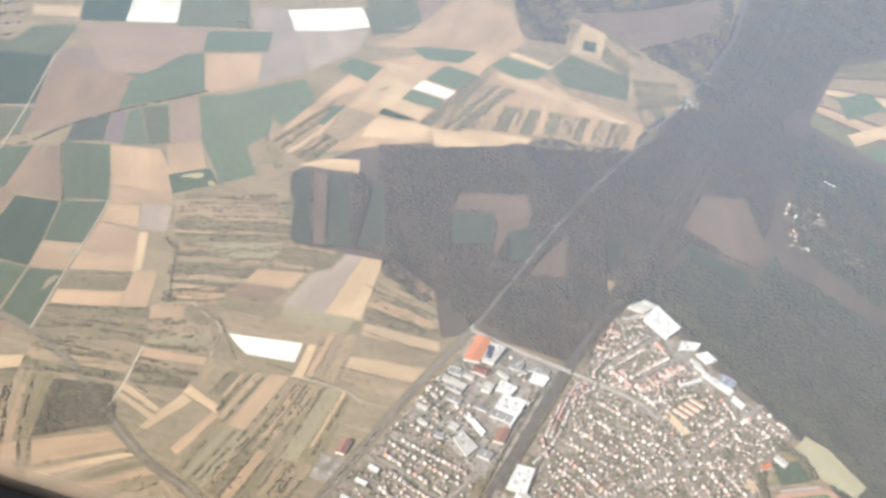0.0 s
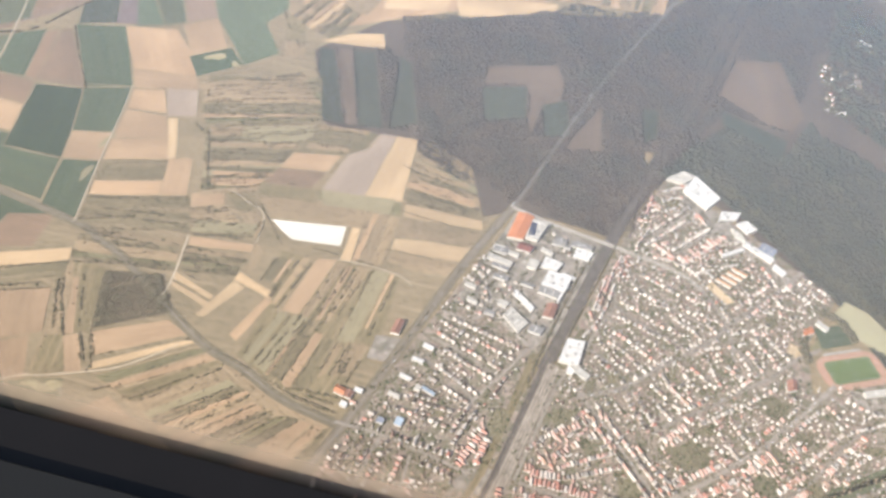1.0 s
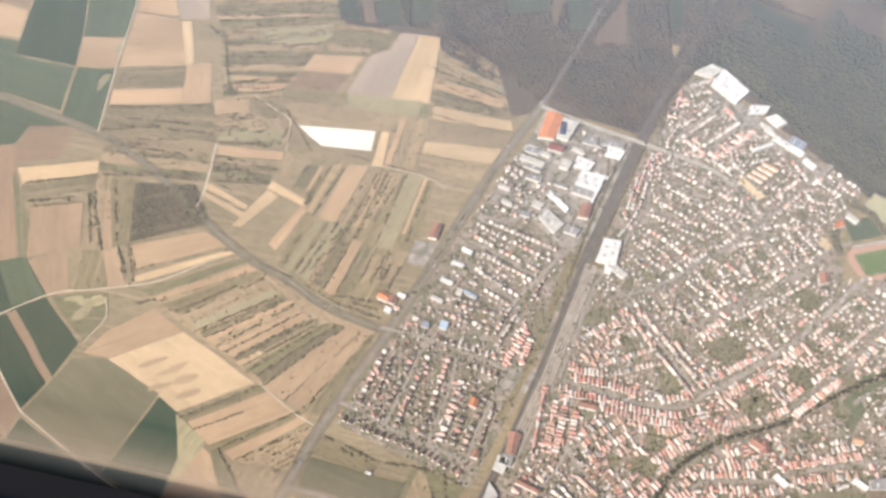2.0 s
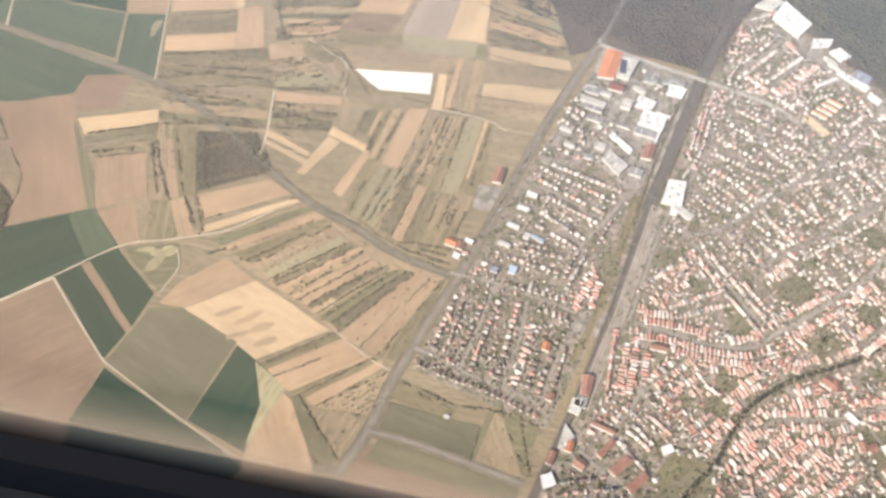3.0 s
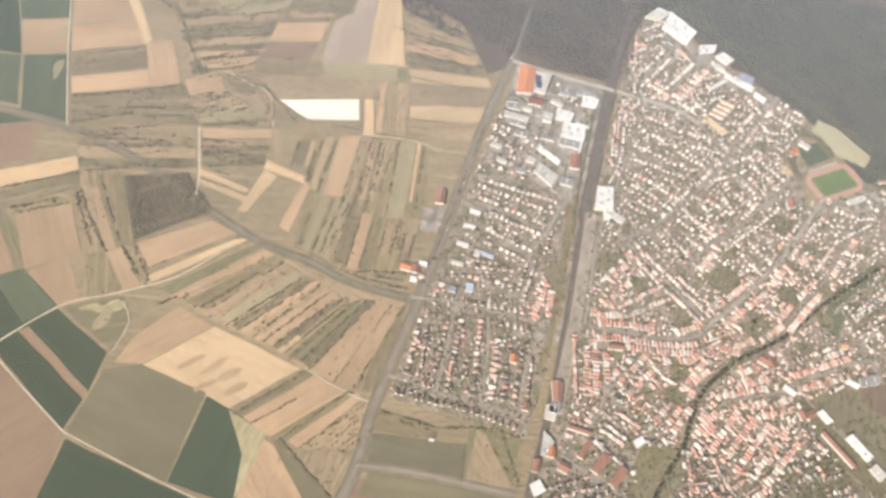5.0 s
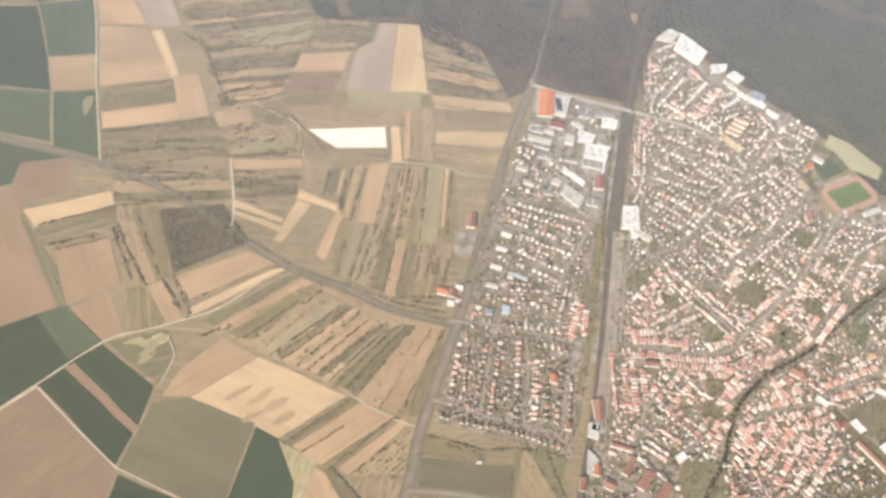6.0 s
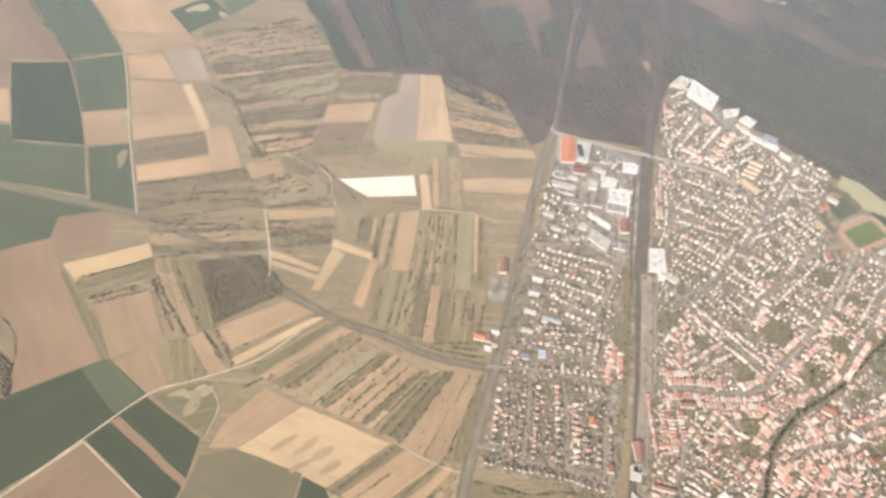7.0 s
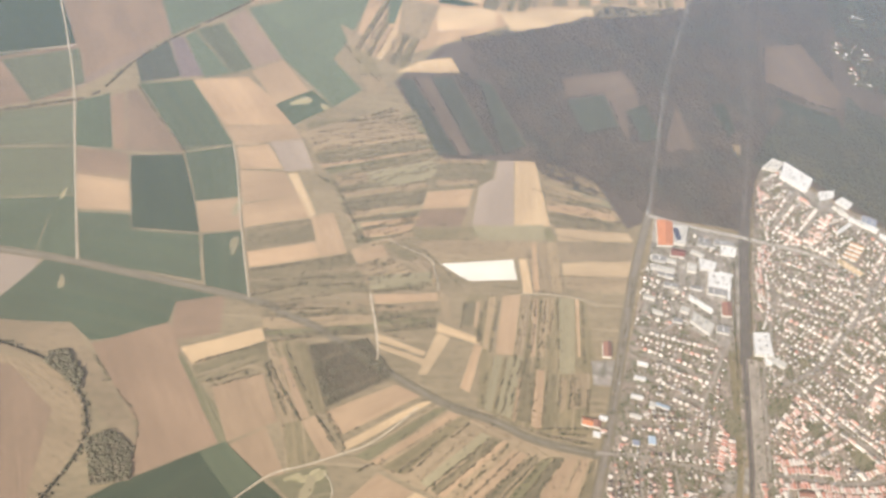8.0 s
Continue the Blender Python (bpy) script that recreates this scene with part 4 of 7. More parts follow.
def make_car(name, ln, wd, ht, paint, label):
    ob = new(name)
    v, f = box(-ln / 2, -wd / 2, 0.12, ln / 2, wd / 2, ht * 0.58)
    piece("body", raw("body", v, f, [paint]), ob)
    v, f = box(-ln * 0.3, -wd * 0.44, ht * 0.585, ln * 0.2, wd * 0.44, ht)
    v = [(x * (0.86 if z > ht * 0.9 else 1.0), y * (0.9 if z > ht * 0.9 else 1.0), z) for x, y, z in v]
    piece("cabin", raw("cabin", v, f, [GLAZING]), ob, "glazed cabin")
    for wx in (-0.32, 0.32):
        for wy in (-0.5, 0.5):
            cx, cy, r = wx * ln, wy * wd, 0.13
            vs = [(cx + r * math.cos(a * math.pi / 4), cy + dy, r + r * math.sin(a * math.pi / 4)) for dy in (-0.05, 0.05) for a in range(8)]
            fs = [(i, (i + 1) % 8, (i + 1) % 8 + 8, i + 8) for i in range(8)] + [tuple(range(7, -1, -1)), tuple(range(8, 16))]
            piece("wheel", raw("wheel", vs, fs, [RUBBER]), ob, "black tyre")
    return tagged(ob, label, "vehicle", "vehicles on the main road")


def traffic():
    masters = [make_car("car", 1.7, 0.72, 0.55, PAINT_WHITE, "white car on the main road"), make_car("car", 1.6, 0.7, 0.55, PAINT_DARK, "dark car on the main road"),
               make_car("truck", 4.6, 0.95, 1.25, PAINT_WHITE, "long white truck on the main road")]
    line = LINES["road"][0][::-1] + LINES["lane"][0]
    used = set()
    for share in (0.05, 0.12, 0.17, 0.20, 0.26, 0.31, 0.37, 0.41, 0.44, 0.49, 0.52, 0.57, 0.63, 0.68, 0.73, 0.79, 0.84, 0.9):
        i = int(share * (len(line) - 2))
        d = (line[i + 1] - line[i])
        if d.length > 30:
            continue
        side = random.choice((-1, 1))
        lane = Vector((-d.y, d.x, 0)).normalized() * side * 1.6
        at = Matrix.Translation((line[i].x + lane.x, line[i].y + lane.y, 0.42)) @ Matrix.Rotation(math.atan2(d.y, d.x) + (0 if side < 0 else math.pi), 4, "Z")
        k = random.choice((0, 0, 1, 2, 2))
        if k in used:
            copy_thing(masters[k], at)
        else:
            masters[k].matrix_world = at
            used.add(k)
    parked = 0
    for street in LINES["street"]:
        for i in range(1, len(street) - 1):
            if random.random() < 0.22 and parked < 70:
                d = street[i + 1] - street[i]
                lane = Vector((-d.y, d.x, 0)).normalized() * random.choice((-0.8, 0.8))
                at = Matrix.Translation((street[i].x + lane.x, street[i].y + lane.y, 0.385)) @ Matrix.Rotation(math.atan2(d.y, d.x), 4, "Z")
                ob = copy_thing(masters[random.choice((0, 0, 1))], at)
                tagged(ob, ("white" if ob.children[0].data.materials[0] is PAINT_WHITE else "dark") + " car parked along a residential street", "car", "cars parked in the streets")
                parked += 1
    for k in {0, 1, 2} - used:
        q = line[8 + k * 3]
        masters[k].location = (q.x + 1.5, q.y, 0.42)


# ---- window of the aircraft ----
def cabin_window():
    """The cabin window runs beside the whole flight line: a pane whose film stands in for distance haze, and its lower
    edge, topped by a painted blur, which drifts down out of view.
    """
    d = VEL.normalized()
    n1 = d.cross(Vector((0, 0, 1))).normalized()
    if n1.y < 0:
        n1 = -n1
    n2 = n1.cross(d)
    if n2.z < 0:
        n2 = -n2
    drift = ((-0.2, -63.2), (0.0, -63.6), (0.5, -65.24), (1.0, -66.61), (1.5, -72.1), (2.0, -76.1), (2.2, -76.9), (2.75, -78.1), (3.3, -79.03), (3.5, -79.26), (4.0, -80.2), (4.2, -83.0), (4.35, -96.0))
    top = new("window_1")
    top.location = eye_at(4.0)

    def extrude(name, mat, times, ring, label, closed=True, edge=None):
        vs, fs, m = [], [], len(ring)
        for i, t in enumerate(times):
            base = VEL * (float(t) - 4.0)
            for da, r in ring:
                q = radians((0.0 if edge is None else float(edge[i])) + da)
                vs.append(base + n1 * (math.cos(q) * r) + n2 * (math.sin(q) * r))
            if i:
                o, p = (i - 1) * m, i * m
                fs += [(o + k, o + (k + 1) % m, p + (k + 1) % m, p + k) for k in range(m if closed else m - 1)]
        me = raw(name, vs, fs, [mat])
        uv = me.uv_layers.new(name="UVMap")
        for lp in me.loops:
            uv.data[lp.index].uv = (lp.vertex_index // m, (lp.vertex_index % m) / (m - 1))
        return piece(name, me, top, label)

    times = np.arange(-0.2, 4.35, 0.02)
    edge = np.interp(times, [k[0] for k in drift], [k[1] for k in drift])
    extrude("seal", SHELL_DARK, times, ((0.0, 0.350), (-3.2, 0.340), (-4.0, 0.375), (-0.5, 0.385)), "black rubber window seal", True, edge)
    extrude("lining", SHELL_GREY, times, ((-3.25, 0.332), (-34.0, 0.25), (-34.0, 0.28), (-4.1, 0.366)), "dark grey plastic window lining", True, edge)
    extrude("pane_rim", EDGE_BLUR, times, tuple((4.4 - 4.4 * k / 8, 0.362) for k in range(9)), "see-through band painting the soft blur of the window edge", False, edge)
    extrude("pane", PANE, np.arange(-0.5, 8.6, 0.5), tuple((-15.0 - 85.0 * k / 20, 0.40) for k in range(21)), "clear acrylic pane with distance haze painted as a film", False)
    tagged(top, "cabin window with a haze-painted pane and dark lower edge", "window", kind="structure")


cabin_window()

# ---- parcels of the plain ----
field("woodfloor", 1, (-87, 728), (-19, 758), (87, 806), (175, 829), (217, 869), (261, 1012), (308, 1237), (336, 1468), (729, 1709), (722, 1027), (531, 378), (417, 431), (355, 476), (269, 550), (226, 595), (179, 490), (100, 498), (69, 480), (-9, 558), (-87, 544), (-138, 656))
field("pinefloor", 2, (210, 578), (231, 615), (271, 671), (322, 637), (351, 705), (360, 686), (433, 637), (545, 630), (481, 348), (428, 375), (387, 425), (358, 477), (310, 524), (266, 565))
field("garden", 1, (88, 461), (126, 489), (177, 480), (145, 344), (121, 256), (94, 170), (5, 192), (24, 268), (65, 393))
field("tan", 1, (-183, 707), (-153, 914), (-82, 978), (3, 1085), (30, 1069), (-4, 971), (-22, 771), (-128, 701))
field("tan", 2, (1, 890), (16, 1023), (112, 944), (207, 910), (199, 844), (89, 833), (-22, 771), (-28, 815))
field("rough", 2, (78, 1175), (131, 1191), (187, 1108), (253, 1041), (268, 1003), (214, 913), (112, 947), (84, 1031))
field("paved", 2, (67, 385), (97, 494), (130, 488), (176, 478), (152, 387), (132, 360), (105, 379))
field("garden", 3, (221, 580), (312, 514), (358, 475), (334, 425), (336, 381), (414, 422), (605, 493), (475, 131), (87, 95), (94, 136), (114, 189), (130, 257), (149, 335), (176, 449), (200, 530))
field("greengrey", 1, (-595, 778), (-503, 797), (-483, 736), (-450, 663), (-541, 627))
field("brown", 1, (-541, 627), (-448, 662), (-429, 607), (-430, 591), (-514, 555))
field("mauve", 2, (-500, 797), (-408, 816), (-391, 754), (-369, 688), (-385, 653), (-426, 601))
field("fargreen", 1, (-395, 774), (-311, 790), (-345, 716), (-369, 690))
field("greengrey", 1, (-513, 551), (-423, 580), (-407, 527), (-500, 515))
field("leafgreen", 1, (-421, 584), (-396, 600), (-376, 528), (-406, 527))
field("brown", 2, (-395, 596), (-384, 603), (-364, 527), (-375, 528))
field("brown", 1, (-382, 604), (-374, 609), (-317, 530), (-363, 527))
field("leafgreen", 1, (-374, 617), (-328, 630), (-277, 546), (-316, 532))
field("bluegreen", 1, (-385, 651), (-362, 687), (-339, 633), (-373, 619))
field("purple", 1, (-361, 689), (-349, 695), (-319, 638), (-339, 632))
field("fargreen", 1, (-348, 697), (-340, 707), (-294, 645), (-318, 635))
field("greengrey", 1, (-340, 710), (-315, 726), (-276, 657), (-293, 645))
field("mauve", 1, (-313, 729), (-298, 752), (-250, 676), (-275, 658))
field("tan", 1, (-276, 651), (-249, 674), (-218, 627), (-246, 607))
field("fargreen", 1, (-294, 756), (-230, 795), (-210, 696), (-169, 638), (-194, 609), (-250, 677))
field("tan", 2, (-327, 629), (-278, 642), (-244, 606), (-229, 578), (-288, 570))
field("tan", 1, (-288, 569), (-228, 577), (-218, 561), (-274, 545))
field("leafgreen", 3, (-248, 605), (-216, 631), (-195, 609), (-228, 578))
blotch("pale", 4, -224, 613, 9.9, -2.43)
blotch("pale", 4, -202, 608, 5.7, 2.23)
field("lilac", 2, (-246, 553), (-218, 560), (-204, 524), (-228, 517))
field("greengrey", 1, (-499, 512), (-407, 526), (-391, 470), (-478, 456))
field("leafgreen", 1, (-478, 455), (-404, 467), (-403, 404), (-461, 408))
field("leafgreen", 1, (-404, 467), (-391, 469), (-372, 404), (-402, 406))
field("brown", 1, (-404, 525), (-362, 523), (-355, 497), (-397, 498))
field("tan", 1, (-396, 494), (-354, 491), (-345, 458), (-386, 456))
field("darkgreen", 1, (-359, 521), (-317, 528), (-297, 474), (-287, 440), (-339, 439))
field("leafgreen", 1, (-316, 530), (-276, 544), (-262, 483), (-296, 474))
field("leafgreen", 1, (-384, 452), (-344, 454), (-339, 438), (-287, 438), (-276, 391), (-369, 403))
field("tan", 1, (-295, 473), (-261, 481), (-255, 447), (-286, 440))
field("leafgreen", 1, (-284, 438), (-254, 445), (-239, 379), (-273, 387))
field("tan", 1, (-273, 542), (-247, 550), (-231, 521), (-266, 516))
field("tan", 1, (-266, 514), (-229, 516), (-214, 490), (-259, 476))
field("tan", 1, (-259, 474), (-213, 489), (-202, 466), (-253, 449))
field("sand", 2, (-226, 514), (-218, 517), (-197, 469), (-203, 465))
field("tan", 1, (-203, 465), (-183, 473), (-169, 430), (-189, 424))
field("scrub", 2, (-252, 446), (-201, 464), (-195, 442), (-247, 425))
field("tan", 1, (-247, 423), (-195, 439), (-190, 424), (-243, 408))
field("scrub", 1, (-243, 405), (-165, 429), (-148, 392), (-237, 379))
field("lilac", 1, (-461, 407), (-397, 401), (-407, 354), (-438, 344))
field("leafgreen", 2, (-394, 401), (-364, 399), (-256, 380), (-291, 370), (-293, 346), (-342, 331), (-360, 346), (-428, 339))
field("brown", 3, (-291, 370), (-257, 379), (-255, 345), (-288, 335))
field("brown", 4, (-341, 329), (-292, 351), (-279, 326), (-241, 258), (-293, 229), (-295, 268), (-315, 293))
field("moor", 3, (-438, 344), (-359, 345), (-340, 323), (-314, 289), (-295, 265), (-293, 229), (-302, 232), (-302, 252), (-335, 292), (-363, 312), (-433, 330))
field("moor", 1, (-430, 323), (-363, 310), (-336, 285), (-327, 254), (-341, 214), (-368, 207), (-352, 273))
field("brown", 2, (-426, 312), (-388, 308), (-352, 276), (-349, 208), (-388, 206))
field("olivegreen", 5, (-281, 327), (-273, 318), (-241, 276), (-237, 259), (-241, 257), (-278, 319))
field("sand", 1, (-280, 330), (-226, 352), (-222, 341), (-269, 317))
field("olive", 6, (-269, 315), (-221, 340), (-218, 325), (-262, 301))
field("umber", 6, (-253, 300), (-220, 313), (-205, 276), (-236, 259))
field("umber", 1, (-235, 256), (-212, 271), (-195, 236), (-209, 235))
field("olive", 1, (-221, 342), (-193, 342), (-174, 287), (-190, 277), (-201, 274))
field("tan", 2, (-210, 326), (-206, 328), (-184, 281), (-190, 278))
field("rough", 2, (-221, 340), (-218, 343), (-190, 278), (-194, 237), (-204, 276))
field("darkgreen", 1, (-296, 216), (-290, 228), (-238, 257), (-210, 235), (-225, 217))
field("tan", 1, (-173, 285), (-126, 310), (-108, 302), (-162, 268))
field("sand", 1, (-161, 262), (-108, 297), (-98, 299), (-158, 257))
field("tan", 1, (-190, 277), (-179, 282), (-163, 254), (-173, 250))
field("olive", 3, (-201, 274), (-190, 278), (-173, 250), (-194, 238))
field("lilac", 2, (-40, 554), (-25, 556), (-30, 474), (-66, 471), (-57, 526), (-44, 529))
field("sand", 2, (-24, 556), (-5, 557), (2, 477), (-30, 474))
field("olivegreen", 1, (-66, 469), (2, 476), (6, 460), (-68, 458))
field("tan", 1, (-104, 506), (-64, 515), (-69, 493), (-109, 486))
field("brown", 1, (-110, 484), (-69, 491), (-76, 469), (-118, 464))
field("olive", 3, (-95, 550), (-42, 554), (-47, 529), (-60, 517), (-103, 508))
field("sand", 2, (-137, 672), (-72, 680), (-81, 705), (-112, 694))
field("cleargreen", 2, (-135, 661), (-120, 663), (-76, 557), (-99, 554))
field("clearbrown", 2, (-119, 664), (-103, 668), (-64, 559), (-74, 557))
field("cleargreen", 2, (-102, 668), (-80, 673), (-40, 562), (-62, 558))
field("white", 1, (-93, 426), (-33, 436), (-31, 415), (-70, 410), (-81, 417))
field("sand", 1, (-29, 451), (-23, 452), (-19, 402), (-27, 401))
field("sand", 1, (6, 475), (71, 476), (74, 466), (8, 461))
field("sand", 1, (8, 436), (69, 444), (69, 428), (8, 422))
field("rough", 1, (8, 460), (75, 464), (70, 446), (8, 438))
field("rough", 1, (9, 420), (69, 427), (64, 411), (33, 407), (9, 409))
field("rough", 2, (-114, 446), (-62, 458), (4, 458), (5, 439), (-32, 437), (-93, 428))
field("rough", 3, (-22, 450), (5, 438), (7, 407), (-18, 404))
field("tan", 1, (-146, 389), (-96, 396), (-95, 388), (-144, 381))
field("tan", 1, (-166, 434), (-141, 443), (-136, 430), (-160, 419))
field("sand", 1, (-95, 367), (-63, 355), (-64, 349), (-97, 359))
field("sand", 1, (-96, 358), (-86, 354), (-104, 320), (-110, 320))
field("tan", 1, (-68, 349), (-62, 348), (-73, 307), (-80, 311))
field("sand", 1, (-141, 353), (-105, 340), (-106, 336), (-140, 347))
field("sand", 2, (-139, 344), (-105, 333), (-106, 328), (-139, 340))
field("tan", 1, (-44, 397), (-29, 400), (-39, 342), (-52, 342))
field("tan", 1, (-136, 242), (-112, 230), (-150, 201), (-167, 200), (-160, 217))
field("sandlight", 1, (-150, 200), (-111, 230), (-53, 206), (-94, 176))
field("greyolive", 2, (-172, 195), (-151, 200), (-109, 185), (-123, 129), (-185, 153))
field("darkgreen", 2, (-108, 183), (-85, 171), (-71, 162), (-81, 117), (-122, 129))
field("pale", 3, (-94, 175), (-69, 162), (-79, 128), (-83, 121), (-82, 148))
field("darkgreen", 1, (-183, 150), (-109, 120), (-80, 108), (-92, 88), (-189, 94))
field("brown", 1, (-239, 134), (-186, 150), (-191, 107), (-209, 83))
field("darkgreen", 5, (-319, 140), (-241, 202), (-210, 235), (-237, 259), (-302, 225), (-329, 205))
field("leafgreen", 6, (-252, 250), (-237, 259), (-211, 235), (-227, 221))
field("darkgreen", 6, (-240, 203), (-228, 215), (-180, 175), (-187, 155))
field("brown", 1, (-227, 215), (-224, 219), (-179, 180), (-181, 175))
field("darkgreen", 1, (-224, 220), (-209, 233), (-173, 206), (-178, 180))
field("olivegreen", 4, (-206, 235), (-171, 246), (-163, 230), (-170, 208), (-193, 223))
blotch("pale", 5, -177, 237, 7.9, 0.32)
field("brown", 2, (-299, 147), (-241, 201), (-187, 154), (-193, 111), (-239, 114))
field("darkgreen", 2, (-184, 150), (-91, 114), (-90, 79), (-192, 108))
field("brown", 3, (-16, 138), (83, 127), (81, 101), (-25, 111))
field("palegreen", 3, (366, 478), (383, 471), (408, 443), (399, 430), (377, 439), (355, 460))
field("olivegreen", 4, (334, 420), (349, 443), (362, 454), (373, 439), (344, 422))
field("white", 1, (-518, 975), (-446, 1013), (-412, 915), (-470, 891))
field("white", 1, (-300, 1018), (-211, 1075), (-175, 1020), (-212, 988), (-266, 961))
field("lilac", 1, (-260, 959), (-176, 1010), (-168, 945), (-204, 868))
field("sand", 1, (-600, 883), (-544, 905), (-529, 877), (-584, 858))
field("darkgreen", 2, (-558, 933), (-501, 962), (-471, 891), (-522, 869))
field("greengrey", 2, (-446, 991), (-365, 1034), (-319, 944), (-406, 908))
field("lilac", 2, (-342, 1003), (-305, 1028), (-205, 868), (-247, 809))
field("fargreen", 3, (-363, 911), (-289, 946), (-271, 892), (-343, 856))
field("mauve", 3, (-517, 860), (-369, 919), (-346, 858), (-360, 786), (-416, 763))
field("brown", 3, (-483, 760), (-413, 758), (-383, 768), (-361, 696), (-403, 648), (-423, 617))
field("fargreen", 4, (-382, 753), (-359, 842), (-340, 853), (-294, 769), (-360, 696))
field("tan", 3, (-336, 853), (-275, 884), (-247, 809), (-293, 765))
field("darkgreen", 3, (-593, 747), (-494, 773), (-445, 669), (-505, 637))
field("greengrey", 4, (-502, 633), (-440, 661), (-421, 611), (-458, 578))
field("greengrey", 3, (-563, 831), (-516, 855), (-493, 774), (-560, 763))
field("fargreen", 2, (-281, 756), (-201, 845), (-169, 801), (-185, 725), (-202, 678))
field("tan", 2, (-157, 968), (-118, 1033), (28, 1078), (-12, 1035), (-107, 982))
field("greengrey", 2, (-205, 1073), (-135, 1110), (-119, 1035), (-167, 997))
field("tan", 2, (-173, 777), (-144, 834), (-122, 867), (-120, 820), (-152, 794))
field("fargreen", 1, (-120, 1058), (-55, 1095), (-49, 1076), (-117, 1040))
field("fargreen", 3, (-108, 985), (-13, 1039), (-37, 968), (-82, 958))
field("fargreen", 2, (-178, 890), (-169, 922), (-125, 916), (-130, 869))
field("sand", 3, (-118, 896), (-68, 883), (-72, 821), (-131, 818))
field("fargreen", 2, (-53, 955), (-9, 947), (-23, 896), (-67, 907))
field("white", 4, (-68, 903), (-23, 892), (-30, 870), (-75, 879))
field("fargreen", 4, (-75, 876), (-31, 866), (-34, 841), (-80, 847))
field("sand", 4, (-79, 844), (-42, 835), (-46, 811), (-91, 823))
field("darkgreen", 2, (-92, 819), (-47, 808), (-66, 802), (-94, 803))
field("sandlight", 2, (-95, 793), (-31, 804), (-31, 769), (-95, 750))
field("rough", 3, (-133, 805), (-92, 799), (-108, 731), (-137, 735))
field("fargreen", 3, (-153, 795), (-133, 807), (-141, 755), (-160, 751))
field("sand", 2, (-127, 926), (-88, 935), (-73, 909), (-112, 903))
field("scrub", 3, (-44, 802), (-29, 799), (6, 935), (-9, 945))
field("fargreen", 3, (2, 981), (15, 1014), (77, 1001), (65, 967), (30, 955))
field("greengrey", 3, (78, 1004), (95, 1058), (180, 1026), (181, 961), (99, 965))
field("sand", 3, (98, 1168), (134, 1171), (138, 1064), (94, 1066))
field("bluegreen", 4, (106, 1111), (124, 1114), (126, 1080), (108, 1079))
field("olive", 3, (74, 1162), (97, 1174), (89, 1102))
field("sand", 3, (118, 930), (207, 897), (207, 887), (117, 919))
field("tan", 4, (-127, 1021), (-84, 1205), (-11, 1173), (30, 1069), (-6, 1015), (-102, 992))
field("sand", 4, (14, 1033), (79, 1014), (74, 1001), (21, 1015))
field("sand", 4, (16, 967), (113, 937), (108, 922), (17, 948))
field("sand", 3, (-28, 801), (84, 824), (84, 807), (-13, 760))
field("mauve", 3, (-225, 1166), (-87, 1216), (-129, 1030), (-170, 1019))
field("greengrey", 4, (-241, 1158), (-168, 1197), (-119, 1065), (-163, 1003))
field("cleargreen", 2, (34, 652), (76, 667), (84, 616), (46, 603))
field("clearbrown", 2, (32, 686), (100, 711), (111, 680), (82, 648), (76, 669), (35, 656))
field("clearbrown", 2, (82, 648), (111, 680), (110, 653), (95, 644), (91, 591), (84, 615))
field("clearbrown", 2, (129, 605), (151, 661), (157, 594), (126, 587))
field("clearbrown", 2, (262, 716), (278, 783), (325, 795), (345, 708), (333, 681), (312, 682))
field("cleargreen", 2, (189, 670), (205, 672), (206, 628), (194, 615))
field("cleargreen", 3, (95, 644), (118, 659), (126, 608), (104, 596))
field("cleargreen", 3, (265, 693), (328, 666), (322, 635), (266, 671))
field("sandlot", 4, (261, 467), (279, 451), (273, 446), (257, 461))
field("sandlot", 4, (321, 423), (333, 419), (327, 408), (319, 414))
strips(6, 3, "fallow", (-218, 585), (-117, 616), (-95, 553), (-187, 505))
strips(8, 2, "fallow", (-185, 503), (-96, 549), (-117, 452), (-157, 433))
strips(5, 2, "fallow", (-3, 566), (49, 537), (72, 478), (6, 477))
strips(6, 1, "fallow", (-160, 417), (-136, 430), (-97, 401), (-145, 392))
strips(4, 3, "fallow", (-141, 444), (-116, 444), (-98, 423), (-96, 401))
strips(4, 1, "fallow", (-144, 379), (-95, 386), (-98, 362), (-140, 355))
strips(8, 4, "fan", (-24, 874), (-26, 806), (83, 830), (84, 892))
strips(11, 4, "fan", (85, 892), (87, 837), (199, 844), (207, 904))
strips(5, 4, "fan", (-180, 707), (-148, 816), (-148, 748), (-164, 694))
strips(5, 4, "bare", (-164, 694), (-148, 748), (-114, 731), (-128, 677))
strips(7, 2, "bare", (462, 1196), (553, 1265), (502, 921), (405, 998))
strips(5, 3, "fan", (207, 904), (190, 949), (250, 1007), (268, 1000))
strips(5, 3, "fallow", (-231, 375), (-152, 382), (-142, 354), (-221, 340))
strips(3, 5, "mixed", (-199, 747), (-175, 731), (-142, 638), (-161, 631))
field("rough", 2, (194, 608), (206, 607), (200, 586))
field("paved", 2, (21, 341), (39, 343), (37, 320), (20, 320))
field("paved", 2, (106, 256), (124, 260), (121, 240), (102, 240))
field("paved", 4, (362, 390), (400, 405), (417, 393), (370, 378))
field("paved", 4, (105, 179), (113, 170), (108, 158), (100, 158))
field("sandlot", 5, (321, 422), (333, 418), (328, 408), (318, 414))
field("greengrey", 4, (341, 305), (384, 336), (381, 321), (346, 287), (333, 263), (322, 275))
field("olivegreen", 4, (173, 173), (197, 169), (177, 145), (160, 150))
